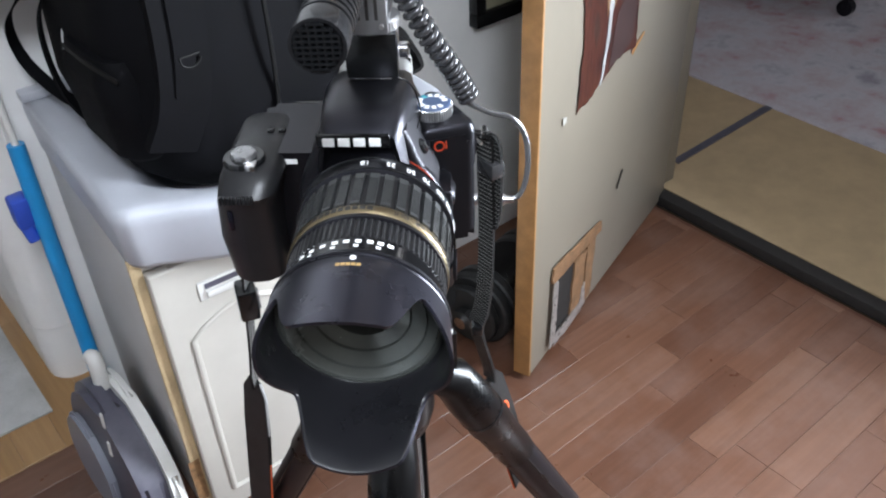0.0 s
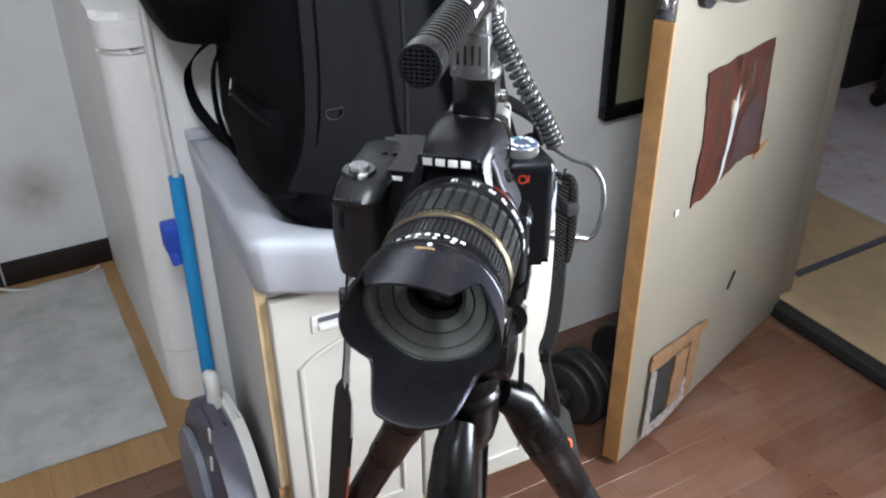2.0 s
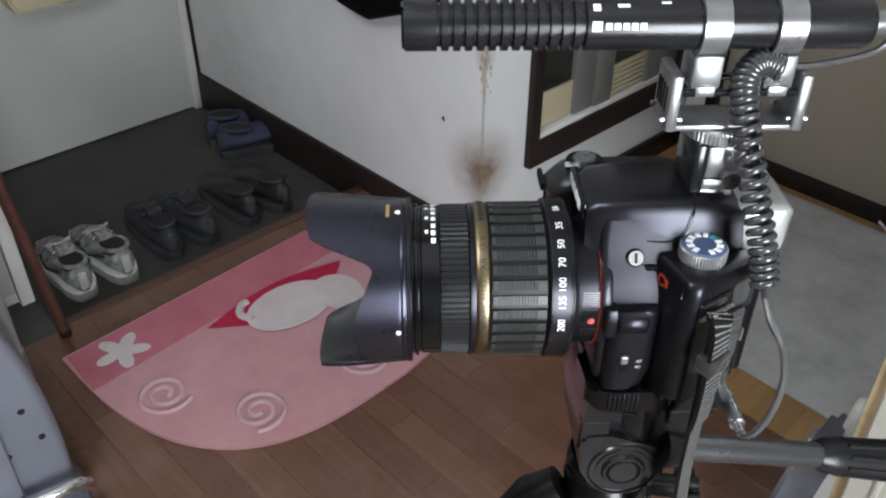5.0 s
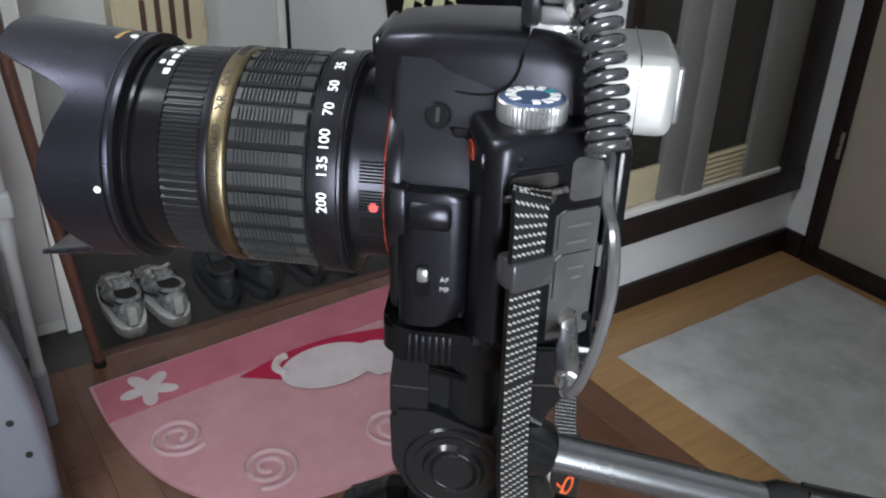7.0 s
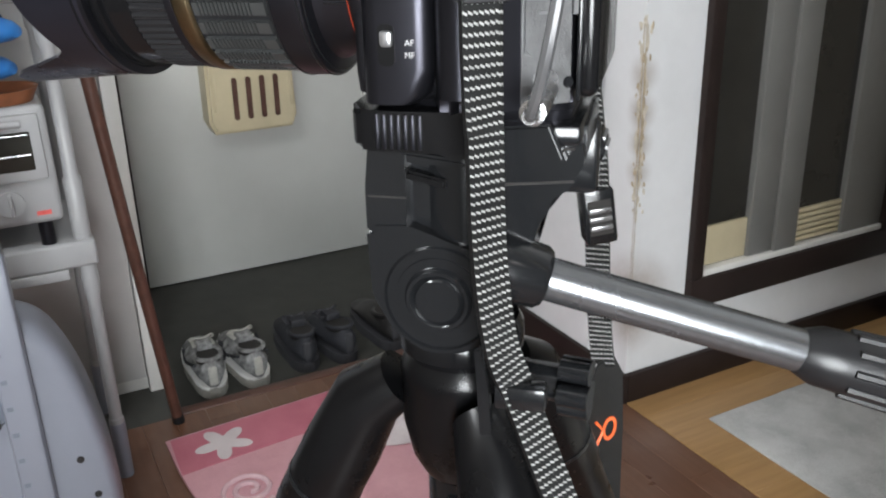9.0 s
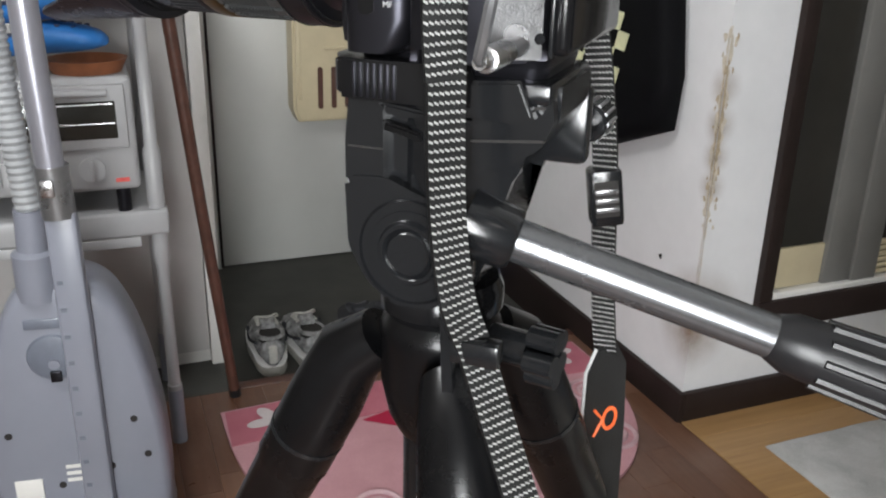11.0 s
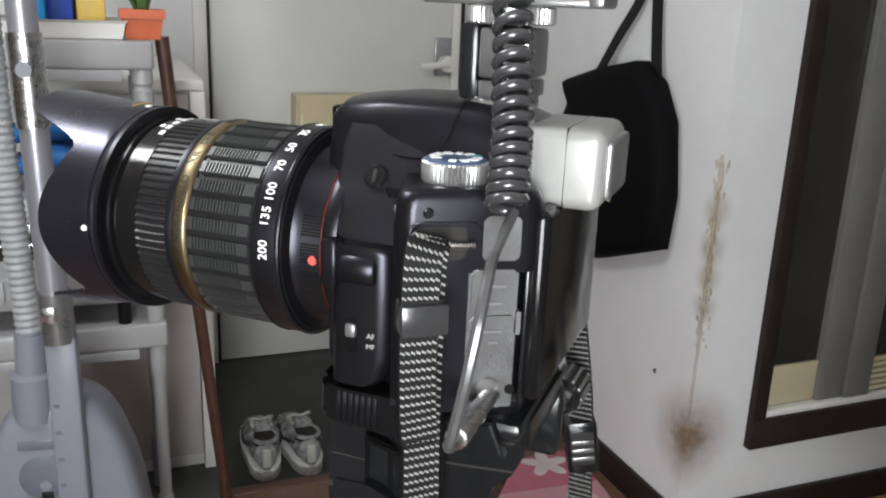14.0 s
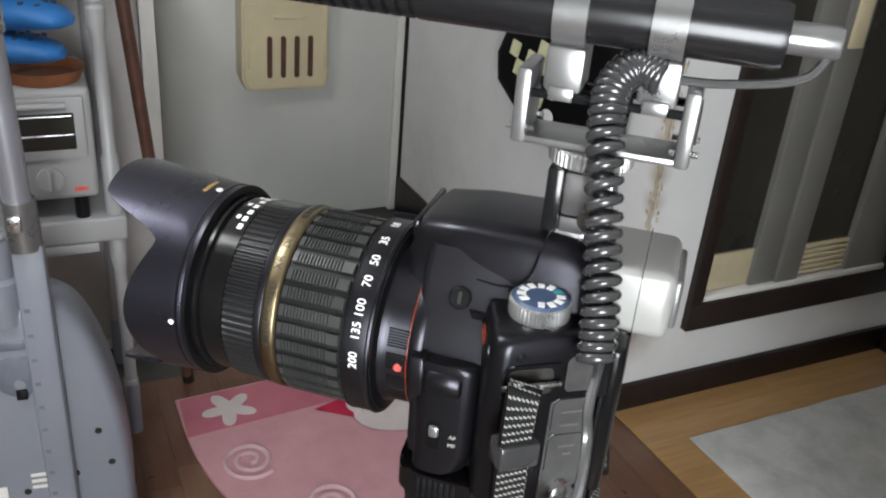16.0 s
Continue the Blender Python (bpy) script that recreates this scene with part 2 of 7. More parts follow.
M = dict(
    wall=wall_paper("wallpaper", (0.73, 0.735, 0.745), [((-0.974, 0.951, 0.225), 0.125, 1.35), ((-0.974, 0.951, 0.62), 0.045, 0.9), ((-0.974, 0.951, 0.56), 0.04, 0.9), ((-0.974, 0.951, 0.50), 0.04, 0.8), ((-0.974, 0.951, 0.69), 0.045, 0.8), ((-0.2, 1.79, 0.24), 0.12, 0.8), ((-2.0, 0.951, 0.1), 0.5, 0.25)]),
    # lighter copy of the wallpaper: the basin wall's stronger light, put into colour
    wall_clean=wall_paper("lightened_wallpaper", (0.86, 0.855, 0.835)),
    ceiling=wall_paper("ceiling_board", (0.78, 0.77, 0.75)),
    # made-up dark colour for walls out of view, to cut bounce and reflections
    panelling=pbr("dark_unseen_wall", (0.105, 0.090, 0.075), 0.5, var=0.25, scale=6, grain=160, depth=0.1),
    trim=pbr("dark_brown_trim", (0.018, 0.0118, 0.0105), 0.45, var=0.3, scale=12, spec=0.25),
    red_floor=plank_wood("reddish_laminate", [(0.097, 0.043, 0.025), (0.131, 0.061, 0.036), (0.110, 0.050, 0.029), (0.147, 0.072, 0.043), (0.121, 0.056, 0.034)], 0, 0.32),
    gold_floor=plank_wood("golden_wood_floor", [(0.33, 0.19, 0.075), (0.38, 0.225, 0.095), (0.355, 0.205, 0.085)], 1, 0.34, 0.25),
    seam=pbr("floor_seam", (0.10, 0.045, 0.030), 0.6),
    concrete=pbr("dark_entry_floor", (0.046, 0.046, 0.041), 0.7, var=0.3, scale=9, depth=0.5),
    tatami=pbr("tan_matting", (0.36, 0.265, 0.155), 0.75, var=0.12, scale=14, grain=500, depth=0.5),
    room_carpet=carpet("pale_patterned_carpet", [(0.32, (0.44, 0.24, 0.25)), (0.41, (0.50, 0.42, 0.44)), (0.55, (0.55, 0.53, 0.57)), (0.70, (0.33, 0.31, 0.35))], 6.5),
    mat=carpet("grey_white_pile", [(0.3, (0.42, 0.42, 0.41)), (0.6, (0.60, 0.60, 0.59))], 9, 700),
    pink=carpet("pink_pile", [(0.3, (0.52, 0.27, 0.30)), (0.65, (0.62, 0.34, 0.375))], 8, 900),
    pink_dark=carpet("deep_pink_pile", [(0.3, (0.47, 0.145, 0.19)), (0.65, (0.55, 0.19, 0.235))], 8, 900),
    crimson=carpet("crimson_pile", [(0.3, (0.42, 0.02, 0.06)), (0.65, (0.52, 0.03, 0.08))], 8, 900),
    white_pile=carpet("white_pile", [(0.3, (0.60, 0.52, 0.53)), (0.65, (0.70, 0.63, 0.63))], 12, 900),
    line_pile=carpet("pale_pink_pile", [(0.3, (0.58, 0.38, 0.41)), (0.65, (0.66, 0.46, 0.49))], 12, 900),
    black=pbr("black_plastic", (0.0040, 0.0040, 0.0048), 0.32, var=0.15, grain=2600, depth=0.10, dist=0.0001, spec=0.40, rvar=0.03, sheen=(0.85, 0.84, 1.0)),
    black_satin=pbr("satin_black_plastic", (0.0050, 0.0050, 0.0058), 0.45, var=0.15, grain=2600, depth=0.12, dist=0.0001, spec=0.36, rvar=0.03, sheen=(0.88, 0.87, 1.0)),
    black_gloss=pbr("glossy_black_plastic", (0.005, 0.005, 0.0055), 0.15, var=0.2, grain=1500, depth=0.06, dist=0.0002, spec=0.3),
    hood=pbr("satin_black_hood", (0.0065, 0.0065, 0.0085), 0.28, 0.0, var=0.1, grain=1800, depth=0.06, dist=0.0001, spec=0.6, rvar=0.04, sheen=(0.74, 0.72, 1.0)),
    hood_inner=pbr("matt_grey_hood_lining", (0.010, 0.010, 0.012), 0.30, var=0.1, grain=1800, depth=0.1, dist=0.0002),
    grip_rubber=pbr("greyish_grip_rubber", (0.026, 0.027, 0.027), 0.36, grain=1600, depth=0.12, dist=0.0002, spec=0.5, rvar=0.05),
    handle=pbr("dark_satin_handle_tube", (0.17, 0.175, 0.185), 0.27, 0.85, var=0.03, scale=60, grain=1600, depth=0.0, rvar=0.02, dist=0.0002),
    black_metal=pbr("satin_black_metal", (0.022, 0.022, 0.024), 0.26, 0.5, var=0.05, grain=1800, depth=0.0, rvar=0.02),
    joint=pbr("matt_black_moulding", (0.003, 0.003, 0.0034), 0.28, var=0.2, grain=1500, depth=0.06, dist=0.0001, spec=0.26, rvar=0.05),
    rubber=pbr("black_rubber", (0.011, 0.011, 0.012), 0.33, grain=1600, depth=0.2, dist=0.0003, spec=0.3),
    gun=pbr("dark_grey_moulding", (0.0085, 0.009, 0.010), 0.19, 0.1, var=0.05, grain=1500, depth=0.03, dist=0.0001, rvar=0.03),
    grey_satin=pbr("grey_satin_plastic", (0.26, 0.26, 0.265), 0.30, 0.75, grain=1500, depth=0.12, dist=0.0002),
    eyecup=pbr("pale_grey_eyecup", (0.33, 0.33, 0.32), 0.38, 0.3, var=0.06, grain=1600, depth=0.15, dist=0.0002),
    steel=pbr("brushed_steel", (0.55, 0.55, 0.56), 0.28, 1.0, var=0.12, scale=90),
    wand=pbr("satin_lilac_grey_wand", (0.32, 0.32, 0.36), 0.32, 0.55, var=0.04, depth=0.03, rvar=0.04),
    chrome=pbr("bright_chrome", (0.75, 0.75, 0.76), 0.14, 1.0, var=0.06),
    alu=pbr("grey_aluminium_tube", (0.36, 0.36, 0.375), 0.32, 0.9, var=0.1, scale=60),
    gold=pbr("gold_ring", (0.22, 0.175, 0.105), 0.36, 1.0, var=0.12, scale=120),
    cover=pbr("grey_black_grained_rubber", (0.13, 0.13, 0.132), 0.40, 0.75, var=0.15, scale=120, grain=1300, depth=0.4, dist=0.0004, rvar=0.06),
    flap_wood=pbr("scratched_bare_wood", (0.19, 0.105, 0.052), 0.6, var=0.35, scale=60, grain=500, depth=0.5, dist=0.001),
    orange=pbr("orange_enamel", (0.34, 0.04, 0.016), 0.3, var=0.05),
    red_dot=pbr("red_enamel", (0.62, 0.10, 0.09), 0.3, var=0.05),
    print_white=pbr("white_print", (0.85, 0.85, 0.84), 0.4, var=0.04, depth=0),
    print_gold=pbr("gold_print", (0.42, 0.27, 0.10), 0.4, var=0.05, depth=0),
    print_black=pbr("black_print", (0.02, 0.018, 0.015), 0.5, var=0.05, depth=0),
    dial_blue=pbr("blue_grey_dial_face", (0.055, 0.085, 0.16), 0.4, var=0.1),
    teal=pbr("teal_print", (0.05, 0.33, 0.38), 0.4, var=0.05, depth=0),
    knurl=pbr("silver_knurled_plastic", (0.42, 0.42, 0.42), 0.3, 0.8, var=0.1),
    lens_glass=pbr("coated_front_glass", (0.004, 0.004, 0.008), 0.05, var=0.0, depth=0, rvar=0.0),
    cable=pbr("grey_cable_jacket", (0.15, 0.15, 0.155), 0.24, 0.6, var=0.1, depth=0.05),
    coil=pbr("dark_grey_coil_jacket", (0.08, 0.08, 0.084), 0.22, 0.6, var=0.1, depth=0.05),
    baffle=pbr("matt_grey_baffle", (0.095, 0.102, 0.094), 0.24, 0.45, var=0.1, depth=0.05),
    thread=pbr("pale_strap_thread", (0.27, 0.27, 0.262), 0.35, var=0.35, scale=300),
    web=pbr("black_webbing", (0.006, 0.006, 0.006), 0.55, var=0.3, grain=1500, depth=0.4, spec=0.2),
    leather=pbr("black_leatherette", (0.010, 0.010, 0.010), 0.48, var=0.2, grain=900, depth=0.35, spec=0.3),
    stitch=pbr("orange_stitching", (0.70, 0.12, 0.03), 0.6, var=0.1),
    piping=pbr("grey_piping", (0.34, 0.34, 0.34), 0.5, var=0.1),
    nylon=pbr("black_nylon_cloth", (0.0024, 0.0024, 0.0032), 0.72, var=0.4, scale=25, grain=1300, depth=0.45, dist=0.0008, spec=0.10),
    ceramic=pbr("blue_grey_basin", (0.43, 0.445, 0.485), 0.38, var=0.07, scale=6, grain=60, depth=0.02),
    cabinet=pbr("cream_cabinet_paint", (0.47, 0.448, 0.402), 0.38, var=0.08, scale=5, grain=180, depth=0.06),
    cab_side=pbr("grey_cabinet_side", (0.44, 0.43, 0.42), 0.45, var=0.1, scale=4),
    edge_wood=pbr("yellowed_edging", (0.50, 0.38, 0.22), 0.5, var=0.25, scale=18),
    plaster=pbr("bare_plaster", (0.50, 0.45, 0.37), 0.85, var=0.2, scale=60, grain=300, depth=0.6, dist=0.002),
    plaster_dark=pbr("soiled_plaster", (0.38, 0.31, 0.22), 0.85, var=0.3, scale=60),
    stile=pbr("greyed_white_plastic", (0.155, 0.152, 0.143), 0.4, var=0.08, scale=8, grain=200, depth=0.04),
    rust=pbr("brown_stain", (0.22, 0.12, 0.05), 0.8, var=0.5, scale=60),
    white_plastic=pbr("white_plastic", (0.66, 0.65, 0.62), 0.38, var=0.06, scale=8, grain=200, depth=0.04),
    # white plastic darkened: the shade over rack and toaster is in this colour
    rack_white=pbr("shaded_white_rack_plastic", (0.31, 0.31, 0.315), 0.4, var=0.06, scale=8, grain=200, depth=0.04),
    casing_white=pbr("off_white_casing", (0.82, 0.81, 0.79), 0.4, var=0.05, scale=5, grain=200, depth=0.04),
    cream=pbr("cream_mailbox_paint", (0.52, 0.45, 0.30), 0.42, var=0.08, scale=10, grain=200, depth=0.05),
    door_paint=pbr("grey_white_steel_door", (0.55, 0.555, 0.53), 0.42, var=0.05, scale=3, grain=120, depth=0.04),
    door_skin=pbr("beige_door_veneer", (0.22, 0.195, 0.155), 0.4, var=0.08, scale=4, grain=160, depth=0.05),
    door_edge=pbr("orange_pine_edge", (0.33, 0.172, 0.060), 0.5, var=0.25, scale=24),
    beige=pbr("beige_door_panel", (0.43, 0.385, 0.315), 0.5, var=0.06, scale=3),
    # near-black: paints the shade inside recesses and openings, also plain black parts
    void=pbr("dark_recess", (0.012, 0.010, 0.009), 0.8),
    blue=pbr("sky_blue_plastic", (0.02, 0.25, 0.56), 0.35, var=0.06),
    blue_deep=pbr("deep_blue_plastic", (0.03, 0.08, 0.48), 0.38, var=0.08),
    foam_blue=pbr("blue_foam_clog", (0.014, 0.13, 0.38), 0.55, var=0.1, grain=500, depth=0.2),
    slate=pbr("slate_plastic_and_pull_shade", (0.075, 0.072, 0.095), 0.4, var=0.2, scale=30),
    brown_tray=pbr("brown_clay", (0.22, 0.075, 0.03), 0.55, var=0.2),
    terracotta=pbr("terracotta_pot", (0.50, 0.10, 0.035), 0.55, var=0.12),
    leaf=pbr("green_leaf", (0.05, 0.11, 0.03), 0.5, var=0.3),
    yellow=pbr("yellow_pack", (0.62, 0.42, 0.08), 0.45, var=0.1),
    stick=pbr("dark_wood_and_slot_shade", (0.075, 0.032, 0.022), 0.42, var=0.3, scale=30),
    sneaker=pbr("grey_sneaker_mesh", (0.24, 0.24, 0.24), 0.75, var=0.75, scale=45, grain=700, depth=0.5),
    sole=pbr("pale_rubber_sole", (0.40, 0.39, 0.355), 0.65, var=0.2, scale=50),
    sneaker_dark=pbr("charcoal_sneaker", (0.022, 0.023, 0.029), 0.7, var=0.3, scale=60, grain=700, depth=0.5),
    sole_dark=pbr("dark_sole", (0.040, 0.040, 0.046), 0.7, var=0.2),
    shoe_black=pbr("black_shoe_leather", (0.014, 0.013, 0.013), 0.5, var=0.3),
    navy=pbr("navy_canvas", (0.030, 0.036, 0.072), 0.8, var=0.25, grain=700, depth=0.4),
    vac=pbr("pale_grey_vacuum_shell", (0.20, 0.21, 0.25), 0.34, var=0.05, scale=8, grain=220, depth=0.03),
    vac_dark=pbr("blue_grey_vacuum_trim", (0.13, 0.145, 0.18), 0.35, var=0.1),
    hose=pbr("grey_hose", (0.30, 0.31, 0.32), 0.36, var=0.1),
    iron=pbr("black_cast_iron", (0.013, 0.013, 0.013), 0.55, var=0.3, scale=90, depth=0.4),
    glass_dark=pbr("smoky_pane", (0.024, 0.023, 0.020), 0.18, var=0.15, scale=5, grain=40, depth=0.03),
    check=pbr("pale_yellow_check", (0.66, 0.66, 0.42), 0.7, var=0.1),
    # what the wall mirror reflects, painted as one olive-tan
    board=pbr("olive_tan_reflection", (0.30, 0.275, 0.185), 0.3, var=0.06, scale=4, grain=160, depth=0.05),
    poster=None, tape=pbr("crumpled_silver_tape", (0.55, 0.54, 0.52), 0.3, 0.7, var=0.3, scale=90, grain=300, depth=0.8, dist=0.002),
    print_dark=pbr("dark_purple_print", (0.050, 0.030, 0.028), 0.32, var=0.35, scale=30, depth=0.1),
    tuft_brown=pbr("brown_cushion_cloth", (0.17, 0.09, 0.045), 0.85, var=0.35, scale=30, grain=600, depth=0.5),
)


def poster_paper():
    """A torn print in dark reds and browns, all soft blotches."""
    m, t, b = nodes("torn_poster_print")
    mp = t.nodes.new("ShaderNodeMapping")
    mp.inputs["Scale"].default_value = (1.6, 1.0, 0.45)
    link(t, coords(t), mp.inputs["Vector"])
    p = mp.outputs[0]
    a = noise_tex(t, p, 17, 5, 0.6)
    c = ramp(t, a, [(0.32, (0.010, 0.006, 0.006)), (0.45, (0.050, 0.014, 0.010)), (0.54, (0.070, 0.022, 0.013)), (0.60, (0.022, 0.011, 0.009)), (0.74, (0.10, 0.060, 0.042))])
    link(t, c, b.inputs["Base Color"])
    b.inputs["Roughness"].default_value = 0.35
    bump(t, b, noise_tex(t, p, 60, 4, 0.6), 0.3, 0.002)
    return m


M["poster"] = poster_paper()
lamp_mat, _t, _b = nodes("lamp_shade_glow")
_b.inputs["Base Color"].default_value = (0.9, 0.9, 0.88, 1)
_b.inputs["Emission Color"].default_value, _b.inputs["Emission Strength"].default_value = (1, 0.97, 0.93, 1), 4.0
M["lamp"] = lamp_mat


# ---- mesh helpers ----
def mesh_of(name, bm, mats, smooth=35):
    me = bpy.data.meshes.new(name)
    bmesh.ops.recalc_face_normals(bm, faces=bm.faces)
    bm.to_mesh(me)
    bm.free()
    for m in mats if isinstance(mats, (list, tuple)) else [mats]:
        me.materials.append(M[m] if isinstance(m, str) else m)
    if smooth:
        me.shade_smooth()
        me.set_sharp_from_angle(angle=radians(smooth))
    return me


def part(name, bm, mats, parent, label="", smooth=35):
    ob = new(name, mesh_of(name, bm, mats, smooth))
    ob.parent = parent
    return tagged(ob, label) if label else ob


def thing(name, m, label, category, group="", kind=""):
    ob = new(name)
    ob.empty_display_size = 0.05
    ob.matrix_world = m
    return tagged(ob, label, category, group, kind)


def solid(name, bm, mats, label="", category="", kind="", m=None, smooth=35, group=""):
    ob = new(name, mesh_of(name, bm, mats, smooth))
    if m is not None:
        ob.matrix_world = m
    return tagged(ob, label, category, group, kind)


def rbox(x0, y0, z0, x1, y1, z1, r=0.0, seg=2, into=None):
    """A box with rounded edges."""
    bm = bmesh.new()
    bmesh.ops.create_cube(bm, size=1, matrix=Matrix.LocRotScale(((x0 + x1) / 2, (y0 + y1) / 2, (z0 + z1) / 2), None, (abs(x1 - x0), abs(y1 - y0), abs(z1 - z0))))
    if r:
        bmesh.ops.bevel(bm, geom=bm.edges[:], offset=r, segments=seg, affect="EDGES", profile=0.5, clamp_overlap=True)
    return join(into, bm) if into is not None else bm


def join(a, b, m=None):
    """Adds bmesh b to a."""
    if m is not None:
        b.transform(m)
    me = bpy.data.meshes.new("t")
    b.to_mesh(me)
    b.free()
    a.from_mesh(me)
    bpy.data.meshes.remove(me)
    return a


def skin(rings, close=True, caps=(True, True)):
    """A surface through rings of equally many points."""
    bm = bmesh.new()
    vs = [[bm.verts.new(p) for p in ring] for ring in rings]
    n = len(rings[0])
    for a, b in zip(vs, vs[1:]):
        for k in range(n if close else n - 1):
            bm.faces.new((a[k], a[(k + 1) % n], b[(k + 1) % n], b[k]))
    if close and caps[0]:
        bm.faces.new(list(reversed(vs[0])))
    if close and caps[1]:
        bm.faces.new(vs[-1])
    return bm


def lathe(profile, n=64, axis="y", caps=(False, False)):
    """Turns (radius, along) about the axis."""
    rings = []
    for r, a in profile:
        ring = []
        for k in range(n):
            c, s = r * math.cos(2 * math.pi * k / n), r * math.sin(2 * math.pi * k / n)
            ring.append({"x": (a, c, s), "y": (c, a, s), "z": (c, s, a)}[axis])
        rings.append(ring)
    return skin(rings, True, caps)


def frames_along(pts):
    pts = [Vector(p) for p in pts]
    tan = [(pts[min(i + 1, len(pts) - 1)] - pts[max(i - 1, 0)]).normalized() for i in range(len(pts))]
    up = tan[0].orthogonal().normalized()
    out = []
    for p, t in zip(pts, tan):
        up = (up - t * up.dot(t)).normalized()
        out.append((p, t, up, t.cross(up)))
    return out


def tube(pts, r, n=10, caps=True):
    rings = []
    rr = r if isinstance(r, (list, tuple)) else [r] * len(pts)
    for (p, t, u, v), q in zip(frames_along(pts), rr):
        rings.append([p + (u * math.cos(2 * math.pi * k / n) + v * math.sin(2 * math.pi * k / n)) * q for k in range(n)])
    return skin(rings, True, (caps, caps))


def curve_pts(ctrl, n):
    """A smooth line through the control points."""
    c = [Vector(p) for p in ctrl]
    c = [c[0] * 2 - c[1]] + c + [c[-1] * 2 - c[-2]]
    out = []
    for i in range(1, len(c) - 2):
        for k in range(n):
            t = k / n
            a, b, d, e = c[i - 1], c[i], c[i + 1], c[i + 2]
            out.append(0.5 * (2 * b + (d - a) * t + (2 * a - 5 * b + 4 * d - e) * t * t + (3 * b - a - 3 * d + e) * t ** 3))
    return out + [c[-2]]


def slab(outline, z0, z1, r=0.0, seg=2):
    """An upright-sided plate over a flat outline."""
    bm = skin([[(x, y, z0) for x, y in outline], [(x, y, z1) for x, y in outline]])
    if r:
        e = [e for e in bm.edges if abs(e.verts[0].co.z - e.verts[1].co.z) < 1e-7]
        bmesh.ops.bevel(bm, geom=e, offset=r, segments=seg, affect="EDGES", clamp_overlap=True)
    return bm


def side_plate(outline, x0, x1, r=0.0):
    """A plate whose (y, z) outline is pushed out along x."""
    bm = slab([(y, z) for y, z in outline], x0, x1, r)
    bm.transform(Matrix(((0, 0, 1, 0), (1, 0, 0, 0), (0, 1, 0, 0), (0, 0, 0, 1))))
    return bm


def ribbon(pts, width, thick, across):
    """A flat band along pts; across: the direction of its width."""
    rings = []
    for p, t, u, v in frames_along(pts):
        a = Vector(across)
        a = (a - t * a.dot(t)).normalized()
        b = t.cross(a)
        w, h = a * width / 2, b * thick / 2
        rings.append([p - w - h, p + w - h, p + w + h, p - w + h])
    return skin(rings)


def words(text, size, extrude=0.0003):
    """Lettering as a bmesh, centred on its origin, reading along x."""
    cu = bpy.data.curves.new("t", "FONT")
    cu.body, cu.size, cu.extrude, cu.align_x, cu.align_y = text, size, extrude, "CENTER", "CENTER"
    cu.resolution_u = 3
    ob = new("t", cu)
    me = bpy.data.meshes.new_from_object(ob.evaluated_get(bpy.context.evaluated_depsgraph_get()))
    bm = bmesh.new()
    bm.from_mesh(me)
    bmesh.ops.remove_doubles(bm, verts=bm.verts, dist=1e-6)
    bpy.data.objects.remove(ob)
    bpy.data.curves.remove(cu)
    bpy.data.meshes.remove(me)
    return bm


def wrap(bm, r, y, angle):
    """Bends flat lettering round the lens: its tops point to the front, and it reads upwards at the side."""
    for v in bm.verts:
        a = radians(angle) + v.co.x / r
        d = r + v.co.z
        v.co = Vector((d * math.cos(a), y - v.co.y, d * math.sin(a)))
    return bm
# ---- the structure ----
def wall(name, x0, y0, z0, x1, y1, z1, mat="wall"):
    return solid(name, rbox(x0, y0, z0, x1, y1, z1), mat, kind="structure", category="wall", label="", smooth=0)


CEIL = 2.35
wall("wall_north", -2.35, 0.951, -0.2, -1.03, 1.03, CEIL)
bm = rbox(-1.03, 0.951, 0, -0.974, 1.098, CEIL)
rbox(-1.03, 1.098, 0, -0.974, 1.796, 0.184, 0, 2, bm)
rbox(-1.03, 1.098, 2.0, -0.974, 1.796, CEIL, 0, 2, bm)
solid("wall_bathroom", bm, "wall", kind="structure", category="wall", smooth=0)
bm = rbox(-1.03, 1.80, 0, -0.905, 1.88, CEIL)
rbox(-0.33, 1.80, 0, 0.12, 1.88, CEIL, 0, 2, bm)
rbox(-0.905, 1.80, 1.95, -0.33, 1.88, CEIL, 0, 2, bm)
solid("wall_recess", bm, "wall", kind="structure", category="wall", smooth=0)
wall("wall_recess_side", 0.04, 1.03, 0, 0.12, 1.80, CEIL)
bm = rbox(0.0, 0.951, 0, 0.50, 1.03, CEIL)
rbox(0.50, 0.925, 0, 1.29, 1.03, CEIL, 0, 2, bm)
solid("wall_basin", bm, "wall_clean", kind="structure", category="wall", smooth=0)
bm = rbox(1.29, 0.76, 0, 1.37, 1.03, CEIL)
rbox(1.29, -0.15, 2.0, 1.37, 0.76, CEIL, 0, 2, bm)
# out of view; its dark colour is added to dim reflections
solid("wall_kitchen", rbox(1.29, -1.6, 0, 1.37, -0.15, CEIL), "panelling", kind="structure", category="wall", smooth=0)
solid("wall_east", bm, "wall", kind="structure", category="wall", smooth=0)
wall("wall_south", -2.35, -1.23, -0.2, 1.37, -1.15, CEIL, "panelling")
bm = rbox(-2.35, -1.15, -0.2, -2.27, 0.16, CEIL)
rbox(-2.35, 0.94, -0.2, -2.27, 0.951, CEIL, 0, 2, bm)
rbox(-2.35, 0.16, 1.95, -2.27, 0.94, CEIL, 0, 2, bm)
solid("wall_entrance", bm, "wall", kind="structure", category="wall", smooth=0)
wall("wall_tatami_north", 1.37, 2.6, 0, 4.6, 2.68, CEIL)
